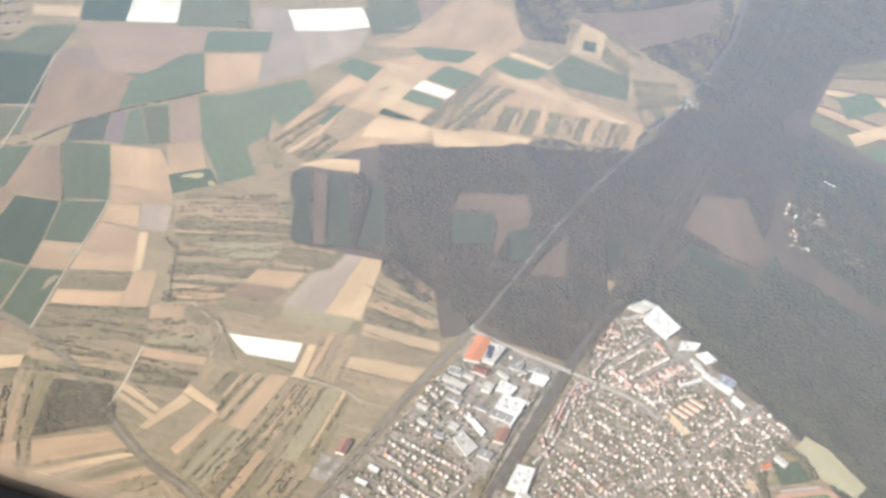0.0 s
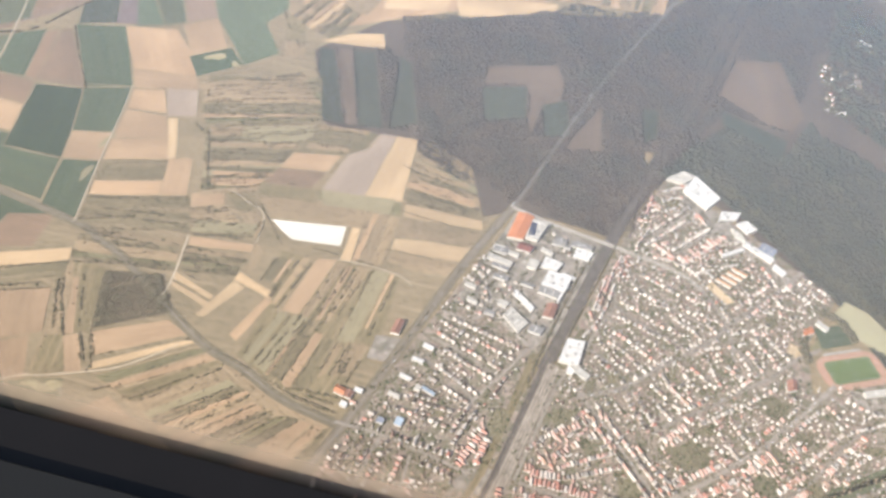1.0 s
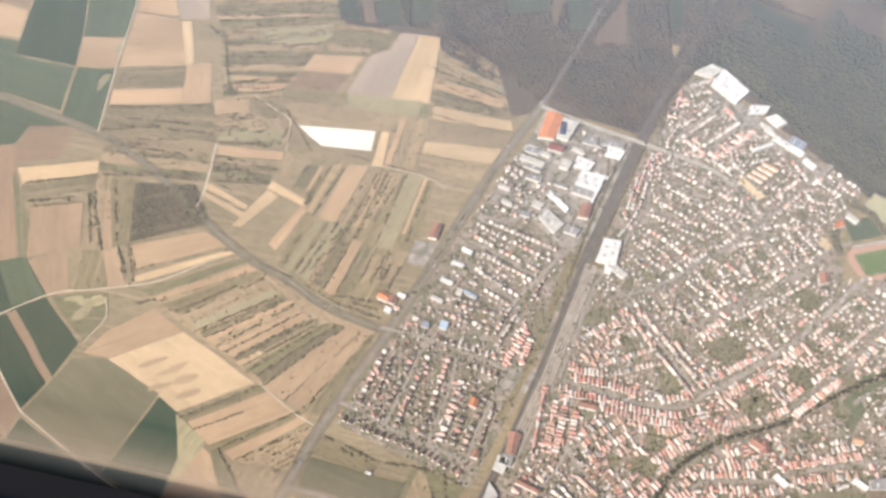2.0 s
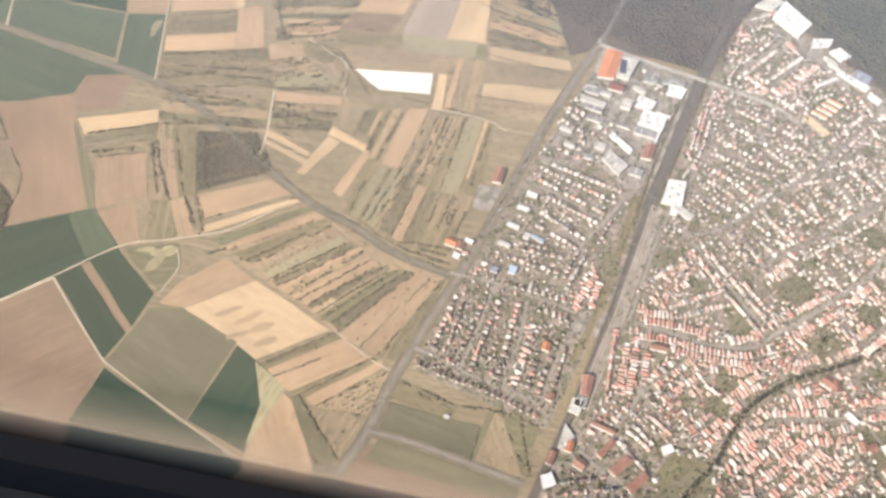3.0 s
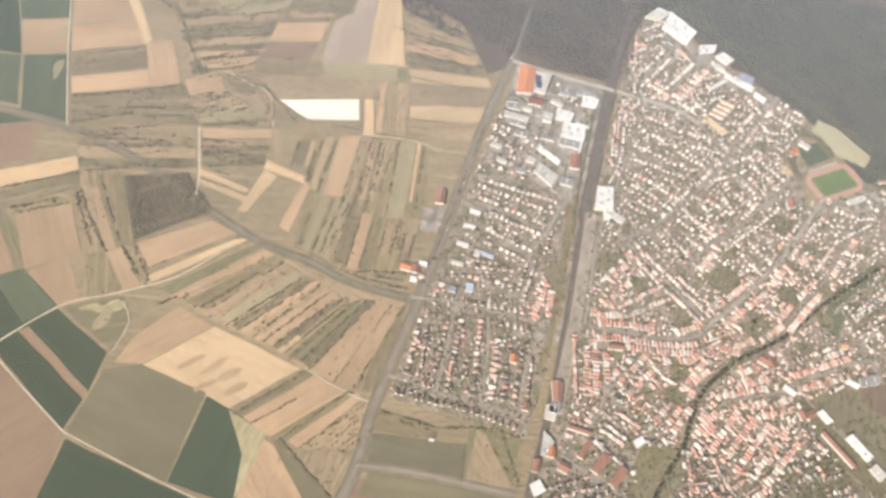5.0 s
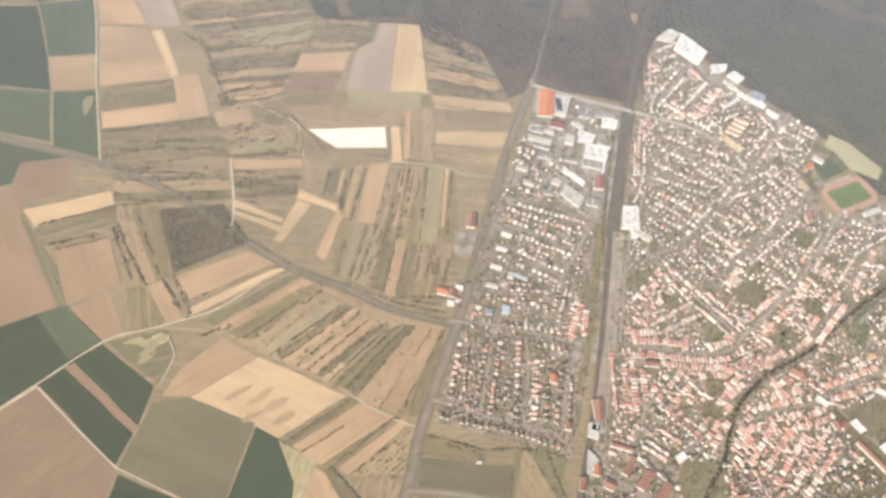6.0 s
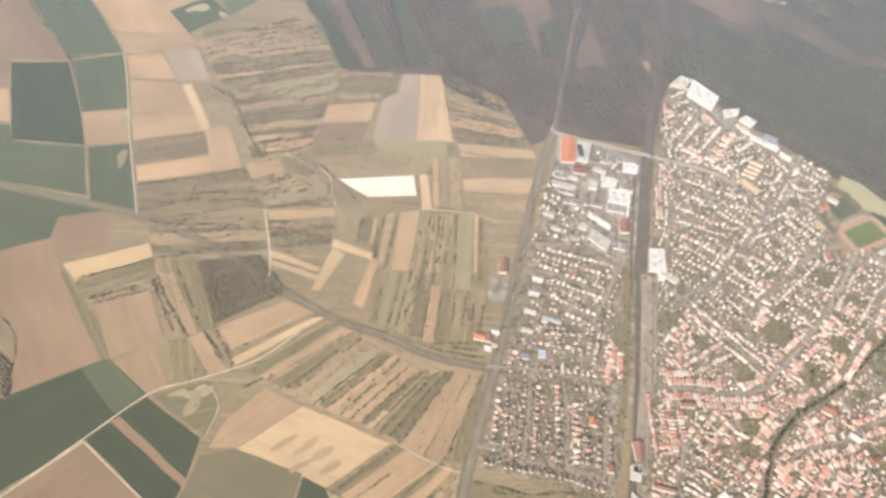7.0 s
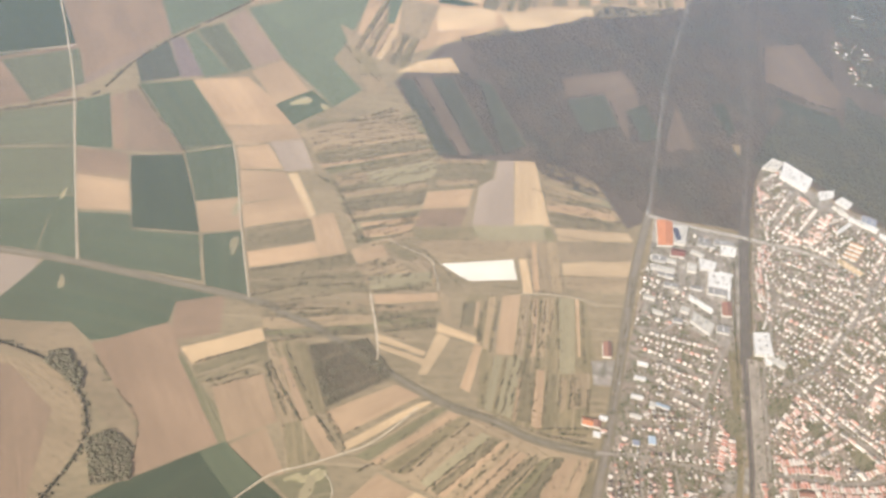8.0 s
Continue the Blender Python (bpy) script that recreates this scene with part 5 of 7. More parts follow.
field("clearbrown", 4, (76, 1185), (171, 1256), (299, 1370), (275, 1220), (183, 1115))
field("shrubfloor", 1, (-192, 339), (-149, 347), (-127, 316), (-174, 288))
field("rough", 1, (-152, 252), (-95, 297), (-63, 293), (-13, 267), (17, 265), (-3, 194), (-50, 205), (-135, 246))
field("olivegreen", 2, (-152, 253), (-96, 294), (-88, 293), (-142, 250))
field("tan", 3, (-141, 249), (-137, 248), (-80, 288), (-88, 290))
field("olive", 2, (-134, 246), (-79, 288), (-72, 286), (-119, 242))
field("stubble", 2, (-112, 240), (-69, 278), (-66, 277), (-109, 237))
field("dryturf", 3, (-108, 237), (-65, 276), (-58, 273), (-102, 233))
field("scrub", 2, (-101, 232), (-57, 273), (-51, 271), (-96, 229))
field("tan", 2, (-96, 229), (-50, 271), (-47, 270), (-92, 227))
field("tan", 3, (-85, 224), (-43, 264), (-34, 261), (-73, 220))
field("stubble", 2, (-92, 227), (-47, 269), (-44, 264), (-85, 224))
field("scrub", 2, (-73, 220), (-32, 260), (-25, 259), (-64, 215))
field("sand", 4, (-70, 217), (-58, 229), (-55, 227), (-67, 215))
field("olivegreen", 2, (-63, 214), (-24, 258), (-16, 260), (-53, 211))
field("scrub", 3, (-53, 211), (-15, 260), (-8, 260), (-48, 207))
field("tan", 3, (-47, 204), (-8, 259), (1, 260), (-32, 199))
field("tan", 4, (-30, 199), (3, 259), (9, 259), (-14, 205), (-21, 195))
field("scrub", 3, (-18, 195), (-13, 204), (10, 258), (16, 259), (-1, 195))
field("sand", 4, (-6, 192), (2, 214), (4, 215), (-2, 190))
field("olive", 5, (-91, 173), (-50, 205), (-45, 202), (-85, 171))
field("tan", 5, (-85, 171), (-44, 202), (-22, 194), (-67, 160))
field("olive", 6, (-67, 159), (-22, 194), (-17, 193), (-57, 157))
field("tan", 6, (-56, 158), (-16, 193), (-13, 189), (-49, 154))
field("stubble", 6, (-49, 153), (-11, 187), (-3, 187), (-12, 156), (-30, 155))
field("rough", 6, (-48, 151), (-28, 156), (-16, 148), (-25, 125), (-37, 132))
field("greyolive", 6, (-65, 157), (-59, 159), (-28, 127), (-29, 113), (-38, 112))
field("tan", 7, (-70, 158), (-64, 155), (-40, 118), (-39, 109), (-81, 105), (-82, 121), (-76, 139))
field("olive", 7, (-1, 183), (38, 174), (35, 164), (-4, 169))
field("greyolive", 7, (-4, 167), (35, 164), (56, 164), (52, 139), (-7, 148))
field("olivegreen", 6, (38, 174), (57, 174), (52, 139), (57, 136), (83, 135), (90, 168), (84, 176))
field("stubble", 8, (62, 175), (67, 172), (86, 136), (54, 140))
field("greyolive", 6, (-5, 144), (84, 131), (82, 121), (-11, 128))
field("olive", 1, (-76, 396), (-48, 398), (-57, 338), (-40, 340), (-28, 399), (23, 398), (25, 346), (10, 277), (-26, 277), (-68, 296), (-63, 348), (-69, 368))
field("tan", 2, (-65, 390), (-62, 390), (-66, 365), (-68, 365))
field("stubble", 2, (-55, 395), (-49, 396), (-58, 345), (-62, 346))
field("rough", 2, (-28, 398), (-20, 399), (-32, 341), (-38, 340))
field("tan", 3, (-19, 397), (-15, 397), (-22, 342), (-26, 341))
field("stubble", 2, (-12, 398), (-5, 399), (-15, 341), (-20, 342))
field("stubble", 3, (-4, 398), (-2, 398), (-8, 364), (-11, 363))
field("dryturf", 2, (2, 399), (14, 400), (7, 329), (-5, 328))
field("tan", 3, (15, 399), (18, 399), (13, 344), (11, 344))
field("dryturf", 2, (-53, 340), (-47, 340), (-58, 292), (-63, 295))
field("dryturf", 3, (-42, 340), (-31, 341), (-44, 288), (-54, 292))
field("tan", 4, (-36, 321), (-34, 322), (-41, 286), (-43, 287))
field("tan", 3, (-22, 330), (-16, 330), (-23, 280), (-30, 283))
field("olive", 3, (-15, 327), (-5, 328), (-10, 285), (-22, 280))
field("stubble", 2, (-4, 325), (1, 326), (-3, 299), (-8, 294))
field("rough", 2, (3, 329), (19, 330), (14, 301), (-1, 298))
field("scrub", 2, (-30, 341), (-21, 340), (-31, 286), (-40, 287))
field("scrub", 2, (-76, 388), (-65, 389), (-70, 365), (-78, 367))
field("greyolive", 8, (289, 212), (299, 217), (325, 183), (347, 155), (334, 148), (311, 169))
field("parkgreen", 6, (299, 216), (329, 223), (347, 225), (358, 202), (348, 158), (326, 185))
field("clearbrown", 8, (340, 229), (366, 238), (359, 206), (344, 210))
field("parkgreen", 7, (273, 158), (304, 174), (327, 153), (314, 123), (267, 118))
field("parkgreen", 7, (160, 144), (193, 168), (200, 158), (179, 127), (157, 125))
field("stain", 2, (-113, 210), (-114, 208), (-118, 205), (-123, 201), (-127, 199), (-129, 199), (-129, 201), (-125, 204), (-120, 208), (-115, 210))
field("stain", 2, (-101, 206), (-102, 204), (-105, 201), (-110, 198), (-114, 196), (-116, 196), (-115, 198), (-112, 201), (-108, 204), (-103, 206))
field("stain", 2, (-89, 203), (-90, 201), (-93, 197), (-98, 194), (-102, 193), (-104, 193), (-104, 195), (-101, 199), (-96, 202), (-92, 203))
field("stain", 2, (-85, 194), (-85, 191), (-88, 188), (-92, 186), (-96, 184), (-98, 184), (-98, 187), (-95, 190), (-91, 193), (-87, 194))
field("stain", 3, (-104, 194), (-104, 192), (-107, 190), (-112, 187), (-115, 185), (-117, 185), (-117, 187), (-114, 190), (-109, 192), (-106, 194))
field("stain", 3, (-99, 210), (-99, 209), (-102, 206), (-105, 204), (-108, 202), (-110, 202), (-109, 204), (-107, 206), (-103, 209), (-100, 210))
field("olive", 4, (122, 252), (130, 256), (114, 189), (103, 182))
field("fargreen", 3, (448, 1090), (496, 1129), (511, 1086), (456, 1031))
field("sand", 3, (452, 992), (530, 1064), (525, 1032), (460, 968))
field("fargreen", 3, (468, 958), (520, 1001), (513, 951), (485, 939))
field("paved", 4, (233, 563), (270, 544), (309, 497), (323, 487), (316, 482), (285, 508), (252, 533), (230, 555))
blotch("dryturf", 3, -376, 381, 6, -1.20, 0.4)
field("brown", 1, (-397, 497), (-355, 496), (-354, 493), (-396, 494))
field("stubble", 1, (-96, 400), (-87, 392), (-85, 370), (-92, 371))
field("cleargreen", 2, (-55, 673), (-40, 666), (-10, 576), (-34, 565))
strips(4, 5, "fan", (-26, 798), (8, 932), (46, 929), (5, 804))
strips(4, 5, "fallow", (134, 1165), (189, 1099), (175, 1027), (136, 1063))
strips(4, 4, "fallow", (182, 1023), (241, 1039), (243, 976), (197, 943))
field("olive", 3, (133, 357), (145, 362), (132, 317), (120, 256), (108, 218), (102, 219), (115, 255), (124, 304))
field("greyolive", 4, (165, 390), (172, 391), (159, 351), (151, 349))
field("shrubfloor", 6, (-325, 255), (-310, 264), (-295, 252), (-290, 229), (-314, 224))
field("shrubfloor", 4, (-367, 319), (-355, 322), (-339, 305), (-339, 291), (-353, 302), (-366, 310))
field("green", 5, (340, 442), (360, 452), (369, 436), (345, 424))
field("dryturf", 3, (-65, 470), (-4, 478), (-4, 460), (-60, 454))
strips(5, 3, "fallow", (-0, 531), (33, 521), (60, 477), (2, 480))
strips(3, 4, "fallow", (-95, 550), (-49, 555), (-60, 520), (-97, 514))

field("rough", 4, (-222, 568), (-182, 591), (-136, 617), (-122, 596), (-109, 581), (-205, 550))
field("stubble", 5, (-209, 550), (-155, 568), (-107, 582), (-105, 576), (-155, 561), (-206, 544))
field("scrub", 4, (-205, 543), (-105, 574), (-102, 565), (-200, 530))
field("tan", 5, (-197, 525), (-154, 540), (-101, 561), (-101, 564), (-154, 544), (-200, 530))
field("dryturf", 5, (-157, 525), (-100, 547), (-96, 533), (-105, 520), (-156, 511))
field("rough", 5, (-187, 516), (-158, 525), (-157, 511), (-180, 504))
field("stubble", 5, (-177, 497), (-105, 518), (-105, 511), (-176, 491))
field("scrub", 4, (-175, 490), (-105, 509), (-109, 491), (-171, 476))
field("stubble", 5, (-170, 475), (-110, 491), (-111, 485), (-168, 468))
field("scrub", 4, (-167, 467), (-111, 484), (-113, 476), (-163, 464))
field("tan", 5, (-160, 463), (-110, 476), (-114, 470), (-159, 459))
field("tan", 5, (-158, 455), (-114, 468), (-119, 458), (-155, 447))
field("olive", 5, (-118, 461), (-66, 470), (-65, 454), (-114, 450))
field("tan", 5, (2, 503), (33, 503), (61, 495), (62, 489), (1, 496))
field("stubble", 5, (2, 515), (50, 516), (53, 510), (1, 509))
field("stubble", 5, (-3, 458), (6, 459), (5, 405), (-3, 404))
field("tan", 5, (-16, 456), (-12, 457), (-13, 404), (-18, 403))
field("dryturf", 5, (-151, 407), (-100, 417), (-100, 406), (-148, 394))
field("stubble", 5, (-185, 374), (-149, 387), (-146, 380), (-183, 370))
blotch("pale", 6, -189, 236, 7, 0.3, 0.35)
blotch("dryturf", 6, -180, 230, 9, 1.2, 0.5)
blotch("pale", 7, -176, 240, 4, 0.9, 0.6)
blotch("pale", 3, -400, 470, 6, 1.4, 0.3)
blotch("dryturf", 3, -262, 470, 9, 1.3, 0.35)
blotch("dryturf", 3, -258, 430, 10, 1.4, 0.3)
# ---- roads, tracks, railway, streams ----
way("road", 5.2, (95, 505), (93, 499), (68, 428), (45, 348), (24, 273), (-4, 187), (-13, 146), (-24, 117), (-30, 97))
way("lane", 2.7, (94, 503), (148, 700), (210, 873), (261, 1020), (308, 1196), (327, 1312), (335, 1414))
way("lane", 2.2, (327, 1312), (407, 1396), (448, 1468))
way("backroad", 2.0, (-462, 412), (-428, 408), (-371, 401), (-239, 377), (-212, 366), (-186, 355), (-141, 326), (-94, 298), (-58, 286), (-27, 272), (17, 263))
way("bypass", 4.4, (93, 499), (133, 489), (172, 482), (231, 469), (254, 455))
way("street", 3, (254, 455), (273, 426), (280, 393))
way("street", 3.9, (168, 330), (186, 338), (202, 347), (222, 368), (240, 385), (261, 406), (275, 426), (293, 447), (314, 473), (334, 499))
way("street", 3.0, (224, 316), (239, 330), (261, 347), (287, 370), (309, 389), (322, 405), (344, 423))
way("street", 3.6, (237, 269), (258, 286), (279, 306), (296, 322), (310, 339), (328, 361), (345, 383), (353, 393))
way("street", 2.4, (174, 330), (182, 323), (207, 295), (219, 281), (231, 270))
way("street", 2.4, (142, 256), (154, 254), (171, 253), (191, 251), (216, 253), (227, 259), (237, 269))
way("street", 2.6, (233, 206), (249, 211), (266, 215), (285, 221), (296, 227), (314, 235), (337, 243), (369, 254))
way("street", 2.6, (335, 285), (353, 300), (385, 322))
way("street", 2.4, (342, 290), (349, 269), (354, 252), (361, 231))
way("street", 2.2, (264, 527), (246, 506), (227, 482))
way("street", 2.2, (243, 543), (225, 519), (206, 496))
way("street", 3.0, (249, 550), (268, 529), (286, 513), (310, 497), (332, 479))
way("street", 2.2, (182, 450), (188, 421), (177, 391), (169, 366), (156, 336), (145, 286), (139, 256))
way("street", 2.0, (188, 419), (207, 409), (236, 397))
way("street", 2.0, (197, 449), (218, 435), (244, 425), (267, 416))
way("street", 2.0, (172, 373), (194, 364), (213, 359))
way("street", 2.2, (207, 347), (221, 327), (227, 319))
way("street", 2.2, (147, 205), (154, 211), (169, 226), (191, 249))
way("street", 2.2, (149, 210), (158, 200), (175, 185), (194, 172))
way("street", 2.2, (148, 251), (150, 230), (150, 209), (145, 195), (135, 177))
way("street", 2.2, (135, 176), (151, 165), (166, 152))
way("street", 2.2, (191, 186), (206, 203), (218, 219), (231, 236))
way("street", 2.2, (233, 206), (227, 195), (227, 181))
way("street", 2.2, (237, 162), (252, 178), (265, 197))
way("street", 2.2, (285, 265), (303, 281), (327, 305), (339, 319), (358, 347), (381, 367))
way("street", 2.2, (343, 382), (364, 375), (399, 384))
way("street", 2.2, (273, 408), (286, 401), (298, 385))
way("street", 2.0, (297, 427), (310, 412), (321, 404))
way("street", 2.0, (291, 223), (305, 204), (322, 185), (338, 165))
way("street", 2.2, (114, 329), (99, 302), (95, 259))
way("street", 2.2, (134, 368), (125, 350), (114, 329))
way("street", 2.2, (15, 265), (50, 264), (78, 259), (108, 253))
way("street", 2.4, (47, 261), (41, 228), (35, 198))
way("street", 2.4, (70, 257), (69, 227), (64, 193))
way("street", 2.6, (104, 249), (95, 218), (89, 186))
way("street", 2.6, (3, 206), (16, 203), (35, 197), (65, 191), (90, 186))
way("street", 2.0, (65, 371), (92, 365), (128, 356))
way("street", 2.0, (61, 350), (88, 342), (113, 331))
way("street", 2.0, (59, 330), (80, 322), (101, 307))
way("road", 3.2, (-13, 146), (22, 144), (86, 134))
way("track", 1.3, (-494, 776), (-457, 682), (-430, 607), (-407, 527), (-371, 403))
way("track", 1.1, (-532, 631), (-444, 666))
way("track", 1.2, (-277, 546), (-269, 515), (-255, 447), (-239, 378))
way("track", 1.1, (-284, 163), (-242, 203), (-208, 235), (-183, 245), (-156, 256), (-139, 265), (-116, 286), (-110, 293))
way("track", 1.5, (-148, 390), (-141, 349), (-140, 334), (-141, 329))
way("track", 1.2, (-298, 145), (-284, 163), (-241, 202))
way("track", 1.1, (-241, 202), (-214, 178), (-186, 154))
way("track", 1.0, (-186, 154), (-137, 133), (-88, 114))
way("track", 1.0, (-137, 448), (-116, 437), (-101, 429), (-95, 399))
way("track", 0.9, (-28, 401), (-7, 402), (10, 401), (25, 398), (33, 393))
way("track", 0.9, (-50, 206), (-23, 192), (-4, 186))
way("track", 0.8, (-170, 240), (-164, 228), (-170, 207))
way("dirt", 1.4, (-465, 519), (-407, 527), (-363, 526), (-276, 545))
way("street", 2.4, (114, 163), (143, 145), (165, 133))
way("street", 2.4, (61, 376), (87, 376), (114, 414), (128, 463))
way("stream", 3.2, (388, 332), (329, 292), (289, 261), (248, 238), (221, 214), (209, 193), (201, 173), (189, 157), (172, 130))
way("stream", 2.2, (-425, 331), (-401, 326), (-363, 312), (-336, 287), (-326, 254), (-340, 215), (-345, 204))
way("ballast", 10, (193, 542), (177, 480), (155, 388), (144, 345))
way("ballast", 5.6, (145, 349), (141, 333), (126, 257), (112, 197), (98, 147), (91, 122))
way("line", 3.4, (179, 493), (223, 640), (264, 820), (315, 994), (377, 1230), (411, 1404))
way("yard", 9.6, (151, 352), (147, 330), (140, 296), (132, 257), (122, 218), (115, 189))

# ---- woods ----
wood("bare", (-71, 740), (-32, 757), (27, 776), (84, 810), (100, 833), (152, 826), (188, 850), (201, 845), (166, 752), (138, 656), (106, 556), (88, 498), (74, 533), (43, 515), (-7, 544), (-37, 626))
wood("bare", (-140, 655), (-71, 684), (-16, 628), (17, 559), (-9, 558), (-17, 563), (-49, 559), (-91, 543))
wood("bare", (210, 849), (223, 911), (248, 942), (295, 989), (316, 997), (271, 836), (230, 676), (192, 555), (188, 514), (103, 517), (135, 633), (173, 744))
wood("bare", (326, 1002), (386, 1026), (370, 977), (394, 946), (434, 887), (408, 877), (355, 812), (353, 769), (328, 675), (268, 690), (263, 679), (229, 606), (213, 581), (244, 663), (283, 818))
wood("bare", (-27, 1248), (161, 1374), (317, 1457), (308, 1196), (262, 1054), (193, 1092), (119, 1185), (76, 1189), (83, 1086), (25, 1076))
wood("bare", (350, 1475), (489, 1522), (541, 1353), (468, 1214), (401, 1036), (343, 995), (336, 1007), (399, 1261))
wood("green", (210, 578), (231, 615), (271, 671), (322, 637), (351, 705), (360, 686), (433, 637), (545, 630), (481, 348), (428, 375), (387, 425), (358, 477), (310, 524), (266, 565))
wood("green", (404, 978), (445, 924), (504, 897), (611, 841), (559, 632), (451, 652), (380, 720), (374, 820))
wood("bare", (478, 1239), (435, 1416), (723, 1675), (767, 1465), (742, 1366))
wood("shrub", (-192, 339), (-149, 347), (-127, 316), (-174, 288))
wood("copse", (-325, 255), (-310, 264), (-295, 252), (-290, 229), (-314, 224))
wood("copse", (-314, 153), (-279, 149), (-259, 134), (-241, 119), (-241, 112), (-286, 98))
wood("shrub", (249, 591), (271, 570), (305, 540), (346, 496), (370, 483), (409, 446), (412, 454), (376, 491), (352, 506), (311, 551), (277, 582), (254, 598))
wood("copse", (-367, 319), (-355, 322), (-339, 305), (-339, 291), (-353, 302), (-366, 310))
wood("bare", (99, 509), (115, 553), (121, 582), (190, 598), (187, 540), (175, 488), (133, 495))
wood("bare", (69, 514), (96, 514), (101, 549), (83, 565), (64, 540))
wood("copse", (342, 460), (347, 463), (362, 457), (373, 439), (368, 435), (358, 452), (345, 455))
wood("copse", (329, 434), (335, 436), (334, 420), (337, 408), (331, 405), (327, 419))
wood("bare", (166, 493), (210, 640), (251, 820), (302, 994), (364, 1230), (398, 1404), (424, 1404), (390, 1230), (328, 994), (277, 820), (236, 640), (192, 493))
wood("bare", (89, 515), (139, 700), (201, 873), (252, 1020), (299, 1196), (318, 1312), (336, 1312), (317, 1196), (270, 1020), (219, 873), (157, 700), (107, 515))
wood("bare", (266, 1010), (318, 990), (340, 1100), (392, 1290), (420, 1420), (340, 1420), (318, 1230))

# ---- hedges ----
hedge_line(0.92, 0.8, 1.6, (-497, 558), (-480, 563), (-433, 582), (-408, 597), (-385, 652), (-361, 688), (-341, 712), (-291, 772))
hedge_line(0.6, 0.5, 1.0, (-202, 523), (-186, 511), (-169, 472), (-153, 436))
hedge_line(0.8, 0.8, 1.5, (-182, 592), (-162, 599), (-136, 616))
hedge_line(0.9, 0.6, 1.1, (-375, 615), (-345, 571), (-315, 530))
hedge_line(0.9, 0.5, 0.9, (-341, 326), (-315, 293), (-295, 268), (-294, 229))
hedge_line(0.8, 0.5, 0.9, (-266, 319), (-221, 339))
hedge_line(0.8, 0.5, 0.9, (-253, 300), (-220, 313))
hedge_line(0.85, 0.6, 1.1, (-216, 323), (-205, 301), (-190, 277))
hedge_line(0.9, 0.5, 0.9, (-174, 286), (-158, 257))
hedge_line(0.7, 0.5, 0.9, (-179, 281), (-163, 254))
hedge_line(0.8, 0.4, 0.8, (-249, 445), (-196, 463))
hedge_line(0.75, 0.4, 0.9, (-242, 404), (-166, 426))
hedge_line(0.75, 0.5, 1.0, (-238, 387), (-155, 400))
hedge_line(0.75, 0.4, 0.8, (-225, 397), (-149, 408))
hedge_line(0.8, 0.5, 0.9, (-9, 521), (58, 499))
hedge_line(0.7, 0.4, 0.8, (-2, 504), (66, 485))
hedge_line(0.8, 0.6, 1.1, (68, 425), (45, 348), (23, 275))
hedge_line(0.7, 0.4, 0.9, (-91, 296), (-46, 285), (7, 266))
hedge_line(0.85, 0.7, 1.3, (182, 481), (159, 389), (149, 345))
hedge_line(0.85, 0.7, 1.3, (166, 477), (145, 386), (135, 332))
hedge_line(0.8, 0.6, 1.1, (114, 197), (98, 140))
hedge_line(0.7, 0.5, 1.0, (14, 1033), (65, 1007), (87, 1059))
hedge_line(0.5, 0.5, 1.0, (-196, 720), (-173, 681), (-147, 647))
hedge_line(0.45, 0.4, 0.8, (-181, 764), (-159, 817))
hedge_line(0.45, 0.4, 0.8, (-140, 799), (-97, 879))
hedge_line(0.7, 0.5, 1.0, (-44, 802), (-9, 945))
hedge_line(0.7, 0.5, 1.1, (-206, 571), (-114, 608))
hedge_line(0.6, 0.5, 1.1, (-197, 552), (-106, 585))
hedge_line(0.6, 0.5, 1.1, (-188, 532), (-98, 564))
hedge_line(0.9, 0.6, 1.2, (-257, 304), (-222, 316))
hedge_line(0.85, 0.6, 1.2, (-219, 320), (-197, 274))
hedge_line(0.9, 0.6, 1.2, (-180, 282), (-161, 255))
hedge_line(0.7, 0.5, 1.0, (-205, 333), (-179, 278))
hedge_line(0.8, 0.5, 1.0, (-182, 312), (-172, 332), (-165, 343))
hedge_line(0.85, 0.45, 0.95, (-122, 243), (-77, 284))
hedge_line(0.85, 0.45, 0.95, (-96, 229), (-51, 270))
hedge_line(0.85, 0.45, 0.95, (-80, 222), (-40, 263))
hedge_line(0.85, 0.45, 0.95, (-60, 213), (-21, 259))
hedge_line(0.85, 0.45, 0.95, (-117, 242), (-73, 283))
hedge_line(0.85, 0.45, 0.95, (-104, 232), (-58, 273))
hedge_line(0.85, 0.45, 0.95, (-86, 225), (-46, 268))
hedge_line(0.85, 0.45, 0.95, (-73, 220), (-32, 261))
hedge_line(0.85, 0.45, 0.95, (-54, 211), (-15, 260))
hedge_line(0.85, 0.45, 0.95, (-66, 217), (-26, 257))
hedge_line(0.85, 0.45, 0.95, (-48, 206), (-9, 259))
hedge_line(0.5, 0.35, 0.75, (-31, 199), (3, 258))
hedge_line(0.8, 0.4, 0.9, (-18, 196), (10, 256))
hedge_line(0.9, 0.5, 1.0, (-150, 241), (-138, 249))
hedge_line(0.6, 0.3, 0.6, (-134, 249), (-80, 288))
hedge_line(0.7, 0.3, 0.7, (-157, 271), (-102, 301))
hedge_line(0.75, 0.45, 0.9, (-98, 234), (-52, 272))
hedge_line(0.75, 0.45, 0.9, (-69, 223), (-28, 261))
hedge_line(0.8, 0.5, 1.0, (-18, 275), (10, 271))
hedge_line(0.8, 0.5, 1.0, (-26, 281), (9, 277))
hedge_line(0.85, 0.45, 0.9, (-90, 173), (-50, 205))
hedge_line(0.85, 0.45, 0.9, (-79, 168), (-63, 179))
hedge_line(0.85, 0.45, 0.9, (-63, 157), (-21, 193))
